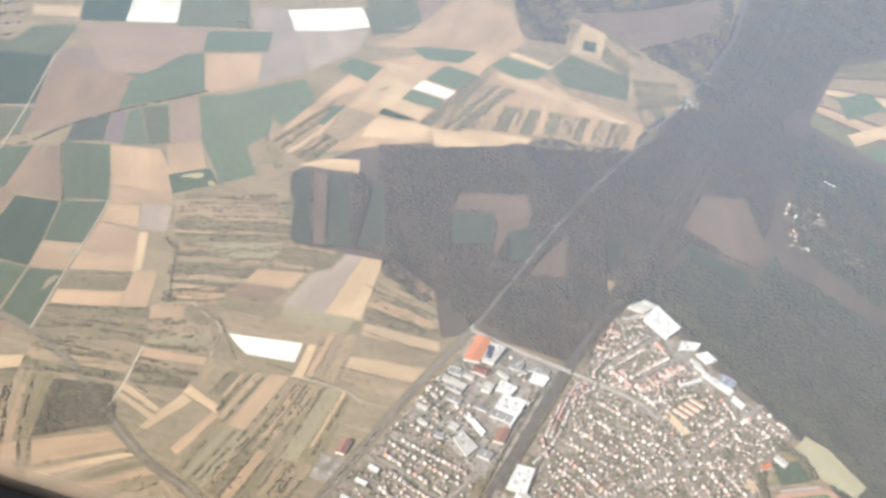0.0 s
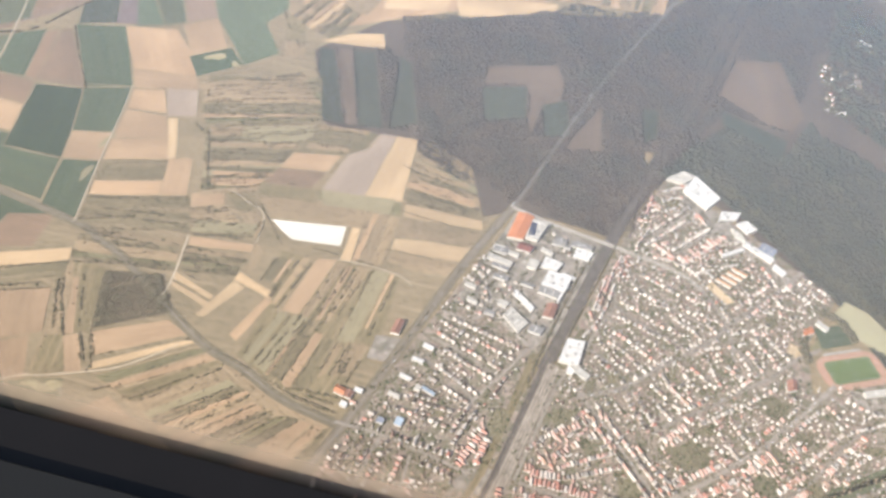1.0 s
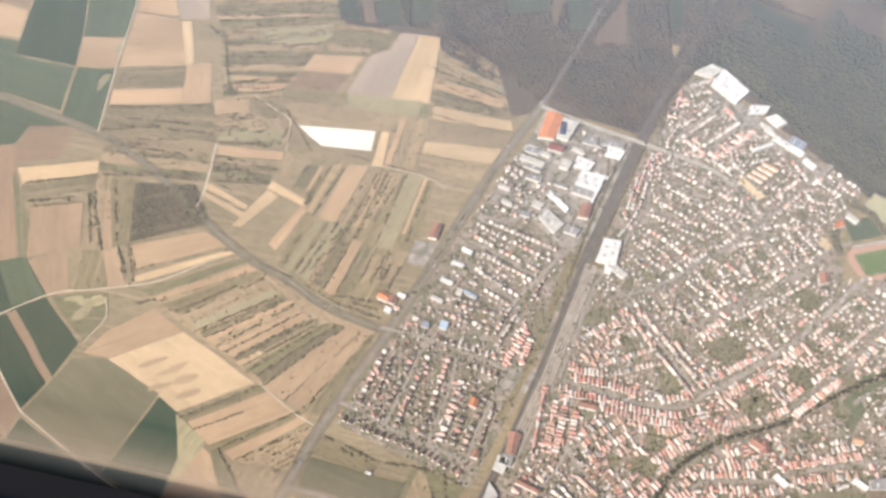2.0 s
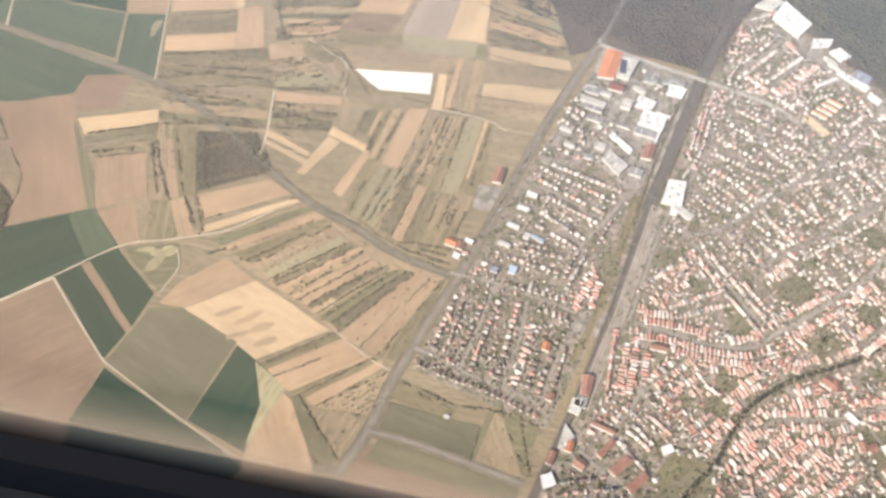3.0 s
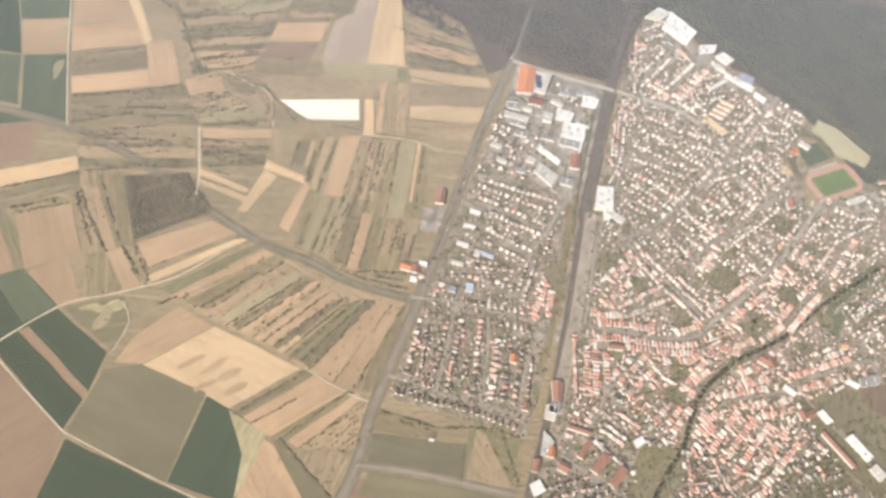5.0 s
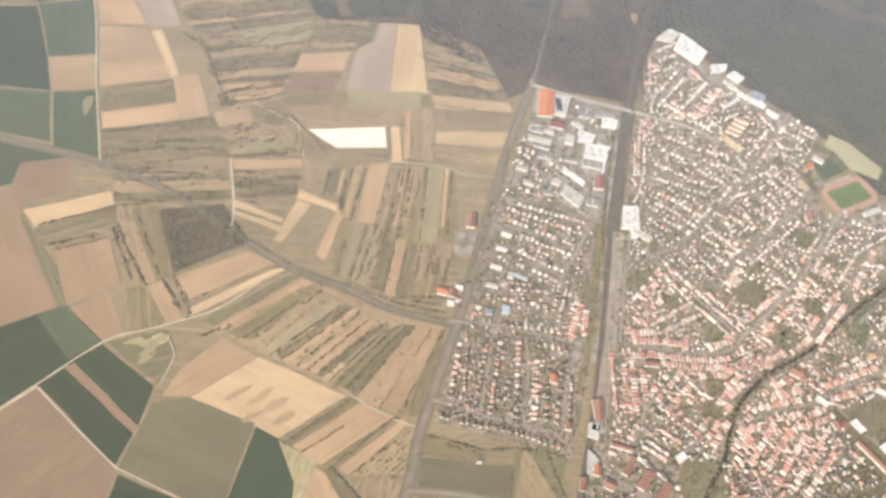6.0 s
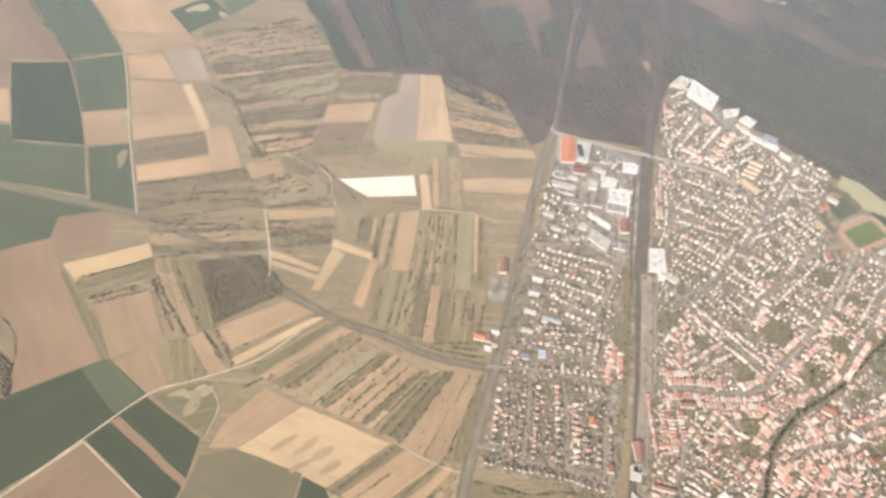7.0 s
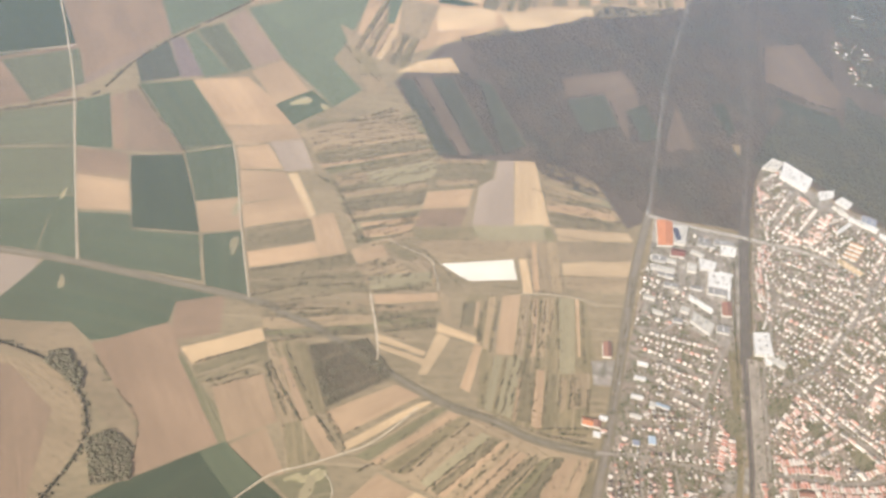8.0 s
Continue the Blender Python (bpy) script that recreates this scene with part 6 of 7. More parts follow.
hedge_line(0.85, 0.45, 0.9, (-48, 155), (-10, 186))
hedge_line(0.7, 0.4, 0.7, (-42, 154), (-13, 180))
hedge_line(0.7, 0.4, 0.7, (-37, 154), (-10, 178))
hedge_line(0.7, 0.4, 0.7, (-32, 154), (-7, 176))
hedge_line(0.7, 0.4, 0.7, (-27, 154), (-4, 175))
hedge_line(0.7, 0.4, 0.7, (-23, 154), (-1, 173))
hedge_line(0.95, 0.5, 0.9, (-63, 179), (-54, 186))
hedge_line(0.8, 0.3, 0.6, (-59, 146), (-65, 123))
hedge_line(0.9, 0.5, 1.1, (-60, 157), (-47, 145), (-27, 125))
hedge_line(0.9, 0.6, 1.2, (0, 181), (15, 178), (34, 173))
hedge_line(0.8, 0.5, 1.1, (4, 178), (36, 170))
hedge_line(0.9, 0.6, 1.1, (41, 174), (66, 175), (90, 171))
hedge_line(0.8, 0.5, 1.0, (68, 170), (87, 139))
hedge_line(0.9, 0.6, 1.2, (-42, 123), (-31, 115))
hedge_line(0.7, 0.5, 0.9, (54, 164), (51, 139))
hedge_line(0.9, 0.5, 1.1, (77, 177), (89, 139))
hedge_line(0.72, 0.45, 1.0, (-37, 340), (-50, 293))
hedge_line(0.72, 0.45, 1.0, (-33, 338), (-46, 289))
hedge_line(0.72, 0.45, 1.0, (-17, 395), (-26, 336))
hedge_line(0.72, 0.45, 1.0, (-9, 397), (-18, 339))
hedge_line(0.72, 0.45, 1.0, (4, 324), (-1, 297))
hedge_line(0.72, 0.45, 1.0, (10, 325), (6, 295))
hedge_line(0.72, 0.45, 1.0, (-74, 388), (-78, 364))
hedge_line(0.72, 0.45, 1.0, (-60, 390), (-66, 352))
hedge_line(0.72, 0.45, 1.0, (-47, 391), (-57, 342))
hedge_line(0.72, 0.45, 1.0, (-58, 390), (-65, 347))
hedge_line(0.72, 0.45, 1.0, (-28, 383), (-38, 340))
hedge_line(0.72, 0.45, 1.0, (-21, 394), (-30, 331))
hedge_line(0.72, 0.45, 1.0, (-13, 395), (-21, 332))
hedge_line(0.72, 0.45, 1.0, (-5, 385), (-14, 337))
hedge_line(0.72, 0.45, 1.0, (-30, 336), (-42, 289))
hedge_line(0.72, 0.45, 1.0, (-23, 327), (-31, 286))
hedge_line(0.72, 0.45, 1.0, (-14, 327), (-22, 284))
hedge_line(0.72, 0.45, 1.0, (-59, 333), (-64, 299))
hedge_line(0.72, 0.45, 1.0, (-44, 338), (-55, 295))
hedge_line(0.72, 0.45, 1.0, (0, 397), (-5, 333))
hedge_line(0.72, 0.45, 1.0, (20, 394), (15, 335))
hedge_line(0.72, 0.45, 1.0, (-4, 328), (-8, 299))
hedge_line(0.9, 0.6, 1.1, (-22, 276), (14, 271))
hedge_line(0.9, 0.6, 1.1, (-18, 282), (18, 283))
hedge_line(0.7, 0.4, 0.9, (6, 324), (4, 300))
hedge_line(0.7, 0.5, 1.0, (19, 330), (12, 296))
hedge_line(0.97, 0.55, 1.0, (-238, 381), (-218, 388), (-197, 397))
hedge_line(0.95, 0.5, 0.9, (-241, 406), (-205, 416), (-167, 429))
hedge_line(0.7, 0.4, 0.8, (-199, 394), (-153, 397))
hedge_line(0.7, 0.4, 0.8, (-222, 375), (-152, 394))
hedge_line(0.6, 0.4, 0.8, (-201, 402), (-157, 406))
hedge_line(0.7, 0.4, 0.9, (-143, 379), (-106, 380))
hedge_line(0.8, 0.4, 0.9, (-139, 369), (-104, 370))
hedge_line(0.9, 0.4, 0.8, (-137, 355), (-104, 345))
hedge_line(0.95, 0.4, 0.8, (-255, 303), (-242, 310), (-223, 318))
hedge_line(0.85, 0.4, 0.8, (-267, 319), (-237, 332), (-220, 339))
hedge_line(0.9, 0.5, 0.9, (-219, 321), (-210, 309), (-191, 280))
hedge_line(0.8, 0.4, 0.8, (-171, 284), (-160, 267))
hedge_line(0.97, 0.7, 1.4, (-184, 589), (-162, 595), (-133, 606))
hedge_line(0.95, 0.8, 1.4, (-157, 602), (-133, 612))
hedge_line(0.95, 0.8, 1.5, (-200, 515), (-190, 509))
hedge_line(0.7, 0.5, 0.9, (-197, 523), (-103, 556))
hedge_line(0.7, 0.4, 0.9, (-204, 547), (-108, 576))
hedge_line(0.75, 0.5, 0.9, (-179, 500), (-105, 519))
hedge_line(0.8, 0.4, 0.9, (-169, 477), (-108, 494))
hedge_line(0.7, 0.4, 0.9, (-159, 458), (-115, 469))
hedge_line(0.9, 0.5, 1.0, (-178, 494), (-166, 465), (-153, 442))
hedge_line(0.7, 0.5, 1.0, (-174, 485), (-108, 502))
hedge_line(0.95, 0.6, 1.0, (-99, 468), (-88, 469))
hedge_line(0.7, 0.4, 0.8, (-58, 407), (0, 404))
hedge_line(0.8, 0.4, 0.8, (7, 466), (72, 461))
hedge_line(0.8, 0.4, 0.8, (5, 423), (62, 423))
hedge_line(0.8, 0.4, 0.9, (3, 510), (54, 502))
hedge_line(0.7, 0.4, 0.9, (2, 492), (64, 484))
hedge_line(0.8, 0.5, 0.9, (-153, 520), (-182, 513))
hedge_line(0.7, 0.4, 0.9, (-109, 441), (-75, 402))
hedge_line(0.7, 0.4, 0.8, (-134, 420), (-152, 413))

# ---- halls and blocks ----
building("orange", 3, (98.9, 492.7), (112.5, 491.1), (107.8, 464.0), (94.5, 463.1))
hall = building("pale", 3.6, (112.0, 487.8), (125.1, 486.2), (119.2, 465.7), (109.2, 466.7))
piece("solar_array", raw("solar_array", *box(-5.2, -7.5, 4.06, -0.2, 7.0, 4.2), [plain("dark_blue_panels", (0.06, 0.075, 0.13), 0.3, 0.1, 0.5)]), hall, "dark blue array of roof panels")
building("white", 3, (128.6, 450.6), (142.8, 447.4), (139.3, 439.0), (126.6, 439.5))
building("white", 3.5, (133.6, 436.8), (151.9, 434.4), (147.9, 418.0), (129.6, 421.0))
building("grey", 3.0, (129.9, 420.4), (145.4, 417.8), (143.6, 411.0), (128.2, 413.6))
building("white", 3.1, (146.0, 417.8), (147.7, 417.4), (145.4, 408.0), (143.7, 408.4))
building("redbrown", 2.5, (137.3, 404.8), (145.6, 405.3), (143.4, 391.6), (135.3, 391.8))
building("maroon", 2.4, (106.4, 460.6), (118.2, 459.4), (115.4, 451.6), (104.1, 452.9))
building("white", 3.5, (157.0, 375.6), (169.7, 376.2), (167.4, 354.3), (153.2, 355.1))
building("pale", 3, (218.0, 574.4), (232.4, 588.6), (242.8, 583.7), (232.7, 572.1))
building("white", 4, (243.3, 583.8), (264.8, 562.3), (254.2, 546.1), (233.1, 563.6))
building("white", 2.5, (310.7, 499.4), (320.0, 492.3), (317.3, 488.0), (309.0, 494.6))
building("redbrown", 2.8, (112.3, 210.9), (120.0, 210.6), (118.4, 196.6), (112.7, 196.7))
building("redbrown", 2.4, (92.3, 194.2), (96.8, 194.0), (95.8, 188.8), (91.2, 189.4))
building("grey", 2.6, (110.4, 195.6), (117.6, 195.3), (116.5, 188.6), (109.3, 189.3))
building("redbrown", 3, (143.5, 163.5), (149.4, 161.2), (139.8, 150.1), (134.8, 153.1))
building("redbrown", 3, (156.0, 156.5), (159.9, 152.6), (150.2, 141.6), (146.0, 145.4))
building("redbrown", 2.6, (122.1, 182.4), (137.1, 178.4), (135.6, 175.6), (121.3, 179.3))
building("redbrown", 2.6, (134.4, 172.5), (138.1, 171.1), (130.4, 159.2), (127.1, 161.3))
building("white", 3, (319.3, 187.1), (324.4, 190.0), (336.0, 175.1), (331.3, 171.9))
building("pale", 3, (331.0, 166.6), (336.6, 170.2), (342.8, 163.3), (337.3, 158.6))
building("redbrown", 2.6, (292.8, 203.1), (298.6, 205.8), (300.6, 201.2), (295.2, 197.8))
building("redbrown", 2.6, (31.5, 357.0), (37.8, 357.4), (36.6, 344.5), (30.2, 344.6))
building("white", 2.8, (141.4, 427.2), (150.8, 426.7), (149.7, 421.9), (140.4, 422.4))
building("grey", 2.6, (87.7, 450.8), (99.4, 449.6), (97.6, 444.5), (86.4, 445.8))
building("pale", 2.4, (84.6, 441.9), (104.2, 437.5), (102.8, 432.6), (83.8, 437.0))
building("grey", 2.6, (133.7, 476.0), (143.3, 473.7), (141.8, 467.8), (132.2, 470.2))
building("white", 2.6, (151.9, 467.4), (165.4, 466.4), (162.2, 457.2), (149.7, 458.4))
building("grey", 2.6, (147.2, 473.8), (159.8, 473.9), (158.2, 468.7), (146.1, 468.7))
building("pale", 2.6, (111.3, 392.9), (126.1, 382.0), (120.2, 371.4), (106.9, 384.0))
building("white", 2.4, (111.7, 410.8), (128.1, 397.6), (126.7, 393.5), (110.4, 406.6))
building("orange", 2.6, (84.5, 228.4), (89.6, 227.5), (89.0, 221.6), (83.9, 222.6))
building("pale", 2.4, (105.6, 176.0), (112.0, 169.2), (108.0, 160.3), (102.9, 159.8))
building("orange", 2.6, (108.7, 166.6), (112.7, 165.6), (111.7, 158.9), (107.3, 159.5))
building("redbrown", 2.6, (98.5, 157.5), (102.9, 157.2), (100.8, 148.4), (96.5, 149.4))
building("white", 2.6, (95.2, 141.1), (101.2, 144.2), (104.9, 137.6), (97.8, 133.4))
building("redbrown", 2.6, (115.7, 157.6), (121.9, 154.6), (119.3, 149.0), (113.1, 151.9))
building("white", 2.8, (165.8, 174.2), (171.3, 177.4), (174.1, 173.2), (168.2, 169.6))
building("orange", 2.6, (330.5, 436.8), (337.3, 441.6), (338.4, 435.9), (330.6, 430.9))
building("redbrown", 2.8, (316.3, 385.1), (323.4, 388.0), (323.9, 379.4), (316.7, 376.0))
building("redbrown", 3, (154.6, 242.8), (165.9, 242.6), (164.8, 238.2), (153.6, 238.4))
building("redbrown", 2.6, (270.8, 240.9), (276.7, 243.8), (278.4, 235.5), (271.8, 233.4))
building("redbrown", 2.6, (304.3, 191.7), (322.2, 168.7), (319.3, 166.5), (301.7, 188.7))
building("pale", 2.6, (371.6, 391.7), (387.8, 398.8), (389.4, 394.7), (373.2, 387.6))
building("pale", 2.6, (108.1, 194.2), (115.7, 193.2), (113.1, 183.2), (106.3, 185.1))
building("pale", 2.4, (86.7, 452.4), (95.6, 452.4), (94.7, 448.1), (85.9, 448.1))
building("pale", 2.2, (99.4, 449.6), (107.9, 447.7), (106.9, 444.5), (98.5, 446.4))
building("grey", 2.4, (89.4, 433.4), (102.4, 430.7), (101.5, 427.1), (88.6, 429.8))
building("pale", 2.2, (124.4, 461.2), (134.4, 456.6), (132.9, 453.3), (123.4, 458.0))
building("grey", 2.2, (131.7, 470.1), (147.1, 467.6), (146.5, 465.1), (131.2, 467.5))
building("grey", 2.4, (150.2, 475.7), (164.6, 472.4), (163.5, 468.5), (149.1, 471.7))
building("white", 2.2, (143.5, 438.7), (154.8, 436.2), (154.3, 433.7), (143.0, 436.2))
building("grey", 2.2, (114.9, 421.0), (125.1, 419.5), (124.1, 416.5), (114.0, 418.0))
building("pale", 2.2, (77.7, 393.9), (85.8, 391.0), (85.0, 388.1), (76.9, 391.0))
building("grey", 2.4, (93.0, 386.3), (100.6, 385.0), (99.8, 381.1), (92.2, 382.4))
building("grey", 2.4, (128.8, 381.9), (138.7, 380.5), (136.3, 373.6), (126.9, 375.2))
building("pale", 2.4, (102.3, 398.4), (109.0, 396.4), (106.8, 391.6), (100.1, 393.6))
building("pale", 2.6, (117.3, 445.4), (125.2, 444.0), (122.8, 435.3), (115.4, 436.7))
building("grey", 2.2, (92.8, 423.1), (104.3, 421.3), (103.0, 417.0), (91.5, 418.9))
building("pale", 2.2, (72.8, 408.0), (81.8, 405.7), (81.0, 402.8), (72.0, 405.0))
building("white", 2.2, (161.5, 364.3), (166.0, 364.0), (164.9, 346.8), (160.0, 347.0))
building("white", 1.4, (31.3, 165.9), (34.6, 165.6), (34.0, 164.1), (30.7, 164.4))
building("pale", 2.6, (342.8, 449.7), (350.9, 444.1), (348.2, 440.6), (340.7, 446.3))
building("blue", 2.0, (54.1, 279.5), (59.3, 278.9), (58.4, 272.9), (53.2, 273.5))
building("bluegrey", 2.2, (41.9, 275.9), (46.7, 275.2), (46.1, 271.1), (41.3, 271.8))
building("white", 2.4, (56.8, 342.5), (64.5, 340.7), (63.8, 338.1), (56.1, 339.8))
building("white", 2.4, (52.0, 329.2), (60.5, 327.7), (59.7, 325.1), (51.3, 326.6))
building("white", 2.4, (47.1, 313.4), (55.8, 311.4), (55.1, 308.9), (46.4, 310.9))
building("pale", 2.4, (43.5, 297.2), (51.8, 295.3), (51.1, 292.8), (42.9, 294.8))
building("blue", 2.0, (64.7, 307.4), (74.4, 304.1), (73.6, 301.7), (64.0, 305.4))
building("pale", 2.4, (60.1, 307.4), (64.3, 306.6), (63.3, 302.2), (59.1, 303.4))
building("orange", 2.4, (7.8, 291.7), (15.1, 290.1), (14.0, 284.4), (6.7, 286.0))
building("redbrown", 2.4, (15.1, 290.1), (20.8, 289.1), (19.6, 283.4), (14.8, 284.5))
building("white", 2.4, (20.4, 293.6), (26.1, 292.7), (25.5, 289.8), (19.8, 290.8))
building("white", 2.2, (14.3, 280.9), (19.2, 279.9), (18.7, 276.2), (13.9, 277.3))
building("pale", 2.6, (164.3, 356.9), (177.3, 348.7), (174.4, 344.2), (161.5, 352.3))
building("white", 2.4, (267.6, 497.1), (284.5, 509.6), (285.7, 506.6), (268.8, 494.1))
building("tanroof", 2.4, (265.6, 470.3), (277.0, 465.1), (275.2, 462.9), (263.9, 468.1))
building("tanroof", 2.4, (269.7, 475.4), (281.1, 470.2), (279.4, 468.0), (267.9, 473.2))
building("tanroof", 2.4, (273.8, 480.6), (285.3, 475.4), (283.5, 473.1), (272.1, 478.4))
building("tanroof", 2.4, (278.0, 485.8), (289.5, 480.6), (287.7, 478.3), (276.2, 483.6))
building("white", 2.4, (266.9, 547.4), (283.2, 550.9), (280.0, 542.0), (264.6, 536.0))
building("white", 2.4, (279.9, 536.5), (288.6, 542.5), (297.1, 534.8), (288.8, 527.7))
building("pale", 2.4, (275.5, 530.2), (284.3, 525.4), (287.5, 516.7), (278.7, 521.5))
building("white", 2.2, (287.2, 518.2), (310.9, 504.8), (308.2, 500.3), (285.1, 513.8))
building("bluegrey", 2.2, (301.7, 521.2), (313.5, 515.7), (309.1, 507.0), (297.4, 512.4))
building("redbrown", 2.6, (268.5, 245.1), (276.3, 240.9), (272.1, 235.3), (264.3, 239.4))
building("tanroof", 2.4, (333.6, 260.7), (339.7, 260.6), (337.7, 255.0), (331.7, 255.1))
building("white", 2.6, (301.9, 204.3), (306.4, 206.5), (312.3, 198.4), (307.9, 196.3))
building("grey", 2.6, (341.7, 233.0), (357.3, 237.5), (356.4, 229.8), (341.2, 226.2))
building("white", 2.4, (331.4, 231.8), (339.9, 227.8), (338.5, 225.1), (329.2, 229.0))
building("redbrown", 2.6, (287.1, 203.4), (292.3, 205.6), (294.6, 199.5), (289.3, 197.3))
building("white", 2.4, (282.1, 223.2), (289.4, 217.5), (286.9, 214.8), (280.0, 220.5))

# ---- housing ----
park(232, 491, 3.0)
park(226, 547, 6.0)
park(300, 504, 5.0)
park(275, 392, 7.0)
park(235, 366, 5.0)
park(257, 359, 5.0)
park(201, 404, 4.0)
park(179, 341, 6.0)
park(218, 303, 4.0)
park(328, 340, 6.0)
park(310, 324, 7.0)
park(376, 345, 8.0)
park(305, 254, 6.0)
park(326, 277, 8.0)
park(200, 207, 10.0)
park(180, 209, 6.0)
park(269, 276, 6.0)
park(245, 255, 4.0)
park(166, 174, 6.0)
park(287, 148, 13.0)
park(302, 168, 9.0)
park(273, 158, 7.0)
park(341, 199, 10.0)
park(325, 182, 8.0)
park(122, 296, 9.0)
park(80, 290, 4.0)
park(45, 275, 6.0)
park(35, 301, 6.0)
park(270, 220, 3.0)
park(187, 149, 8.0)
park(164, 136, 8.0)
park(83, 217, 3.0)
park(78, 241, 3.0)
park(109, 313, 4.0)
scatter([(8, 194), (26, 262), (104, 256), (90, 180)], 0.085, 0.35, 0.95, garden_trees)
scatter([(100, 130), (140, 250), (260, 250), (390, 260), (360, 140)], 0.05, 0.35, 1.0, garden_trees)
scatter([(215, 175), (300, 190), (350, 190), (345, 135), (215, 125)], 0.06, 0.4, 1.1, garden_trees)
scatter([(150, 270), (175, 400), (215, 540), (350, 470), (330, 380), (380, 330), (300, 260)], 0.02, 0.35, 1.0, garden_trees)
park(311, 361, 11.5)
park(251, 306, 15.5)
park(270, 267, 13.2)
park(332, 304, 9.1)
park(301, 295, 10.8)
park(183, 293, 9.2)
park(212, 270, 11.0)
park(262, 329, 6.9)
park(161, 311, 11.1)
park(205, 228, 9.6)
park(193, 353, 5.8)
park(307, 438, 7.8)
park(239, 384, 7.2)
row("east", "light", "across", 3.6, (241.0, 547.4), (208.9, 506.4))
row("east", "light", "across", 3.6, (237.8, 528.4), (206.9, 490.5))
row("east", "light", "across", 3.6, (261.1, 528.0), (229.0, 491.2))
row("east", "pink", "across", 3.6, (271.6, 519.5), (236.9, 479.0))
row("east", "pink", "along", 3.9, (207.7, 549.0), (203.3, 521.0))
row("east", "light", "along", 3.9, (209.3, 511.7), (197.5, 483.6))
row("east", "light", "along", 4, (215.6, 557.7), (236.9, 573.1))
row("east", "pink", "along", 4, (213.5, 493.2), (231.1, 481.6))
row("east", "pink", "along", 4, (246.6, 539.7), (253.0, 530.3))
row("east", "light", "along", 4, (215.8, 545.3), (232.3, 555.9))
row("east", "light", "along", 4.2, (219.1, 533.7), (229.1, 542.7))
row("east", "light", "along", 4.4, (248.1, 471.3), (262.0, 479.0), (276.2, 488.1))
row("east", "light", "along", 4.2, (236.8, 477.7), (253.5, 464.9))
row("east", "light", "along", 4.4, (249.2, 481.4), (261.1, 471.4))
row("east", "pink", "along", 4, (250.3, 493.1), (264.8, 505.0))
row("east", "light", "along", 5.5, (269.0, 496.9), (284.7, 507.8))
row("east", "light", "along", 4.5, (265.1, 507.7), (281.6, 516.3))
row("east", "light", "across", 3.9, (308.5, 478.2), (276.2, 439.3))
row("east", "light", "across", 3.9, (324.3, 481.3), (303.3, 456.3), (288.6, 435.7))
row("east", "light", "along", 4.4, (300.5, 494.3), (313.2, 475.3))
row("east", "light", "along", 4.4, (306.9, 499.4), (319.7, 491.7))
row("east", "light", "along", 4.6, (333.5, 493.8), (351.7, 479.1))
row("east", "light", "along", 4.6, (329.1, 486.0), (346.6, 473.1))
row("east", "light", "along", 4.4, (320.7, 478.1), (338.2, 466.0))
row("east", "light", "along", 4.2, (312.5, 467.8), (315.3, 456.1), (334.7, 457.4))
row("east", "light", "along", 4.4, (300.0, 447.3), (322.9, 446.8))
row("east", "light", "along", 4.6, (292.6, 432.9), (312.8, 433.1))
row("east", "light", "along", 4.2, (204.6, 457.2), (236.6, 443.6))
row("east", "light", "along", 4.2, (200.1, 440.8), (228.4, 427.4))
row("east", "light", "along", 4.2, (191.0, 424.5), (206.7, 418.3), (226.7, 408.3))
row("east", "light", "along", 4.2, (190.2, 410.7), (224.0, 398.9))
row("east", "light", "along", 4.2, (188.3, 394.2), (204.4, 386.2), (222.8, 373.7))
row("east", "light", "along", 4.2, (184.9, 383.3), (199.2, 377.2), (215.5, 364.1))
row("east", "light", "across", 3.6, (177.8, 368.2), (205.2, 347.9))
row("east", "light", "along", 4.2, (189.6, 369.7), (210.4, 356.4))
row("east", "light", "along", 4.2, (240.5, 443.2), (259.8, 440.9))
row("east", "light", "along", 4.2, (237.5, 432.0), (254.1, 424.7), (266.3, 413.2))
row("east", "light", "along", 4.2, (229.0, 423.5), (244.3, 413.8), (253.9, 405.3))
row("east", "light", "along", 4.2, (248.1, 431.7), (270.5, 424.2))
row("east", "light", "along", 4.2, (267.8, 442.4), (274.3, 431.9))
row("east", "light", "along", 4.2, (225.9, 399.3), (234.8, 394.2), (244.8, 390.5))
row("east", "light", "across", 4.0, (211.7, 361.3), (234.8, 384.4), (253.7, 403.1))
row("east", "light", "along", 4.4, (228.7, 409.8), (241.4, 403.1))
row("east", "pink", "along", 4.6, (189.0, 474.4), (183.0, 451.8))
row("east", "pink", "along", 4.6, (182.9, 451.2), (176.2, 411.5))
row("east", "pink", "along", 4, (178.8, 445.0), (172.5, 410.9))
row("east", "light", "along", 4, (185.2, 440.3), (180.9, 412.4), (172.4, 389.8))
row("east", "pink", "along", 4.2, (169.5, 406.9), (176.2, 392.6))
row("east", "light", "along", 4, (175.5, 395.8), (165.5, 377.8))
row("east", "light", "along", 4.4, (166.5, 336.6), (175.7, 328.1))
row("east", "light", "along", 4, (274.2, 415.2), (293.1, 426.0), (295.7, 416.1))
row("east", "light", "along", 4.2, (274.1, 406.7), (285.1, 395.2), (292.0, 386.6))
row("east", "light", "along", 4.2, (281.3, 410.2), (292.9, 399.9), (299.4, 388.9))
row("east", "light", "along", 4.2, (291.2, 418.8), (307.2, 402.4), (314.0, 390.3))
row("east", "light", "along", 4.2, (300.0, 426.1), (319.3, 405.6))
row("east", "light", "along", 4.2, (265.2, 396.2), (275.3, 385.9), (284.8, 375.6))
row("east", "light", "along", 4.2, (247.3, 378.4), (260.5, 368.4), (268.9, 364.5))
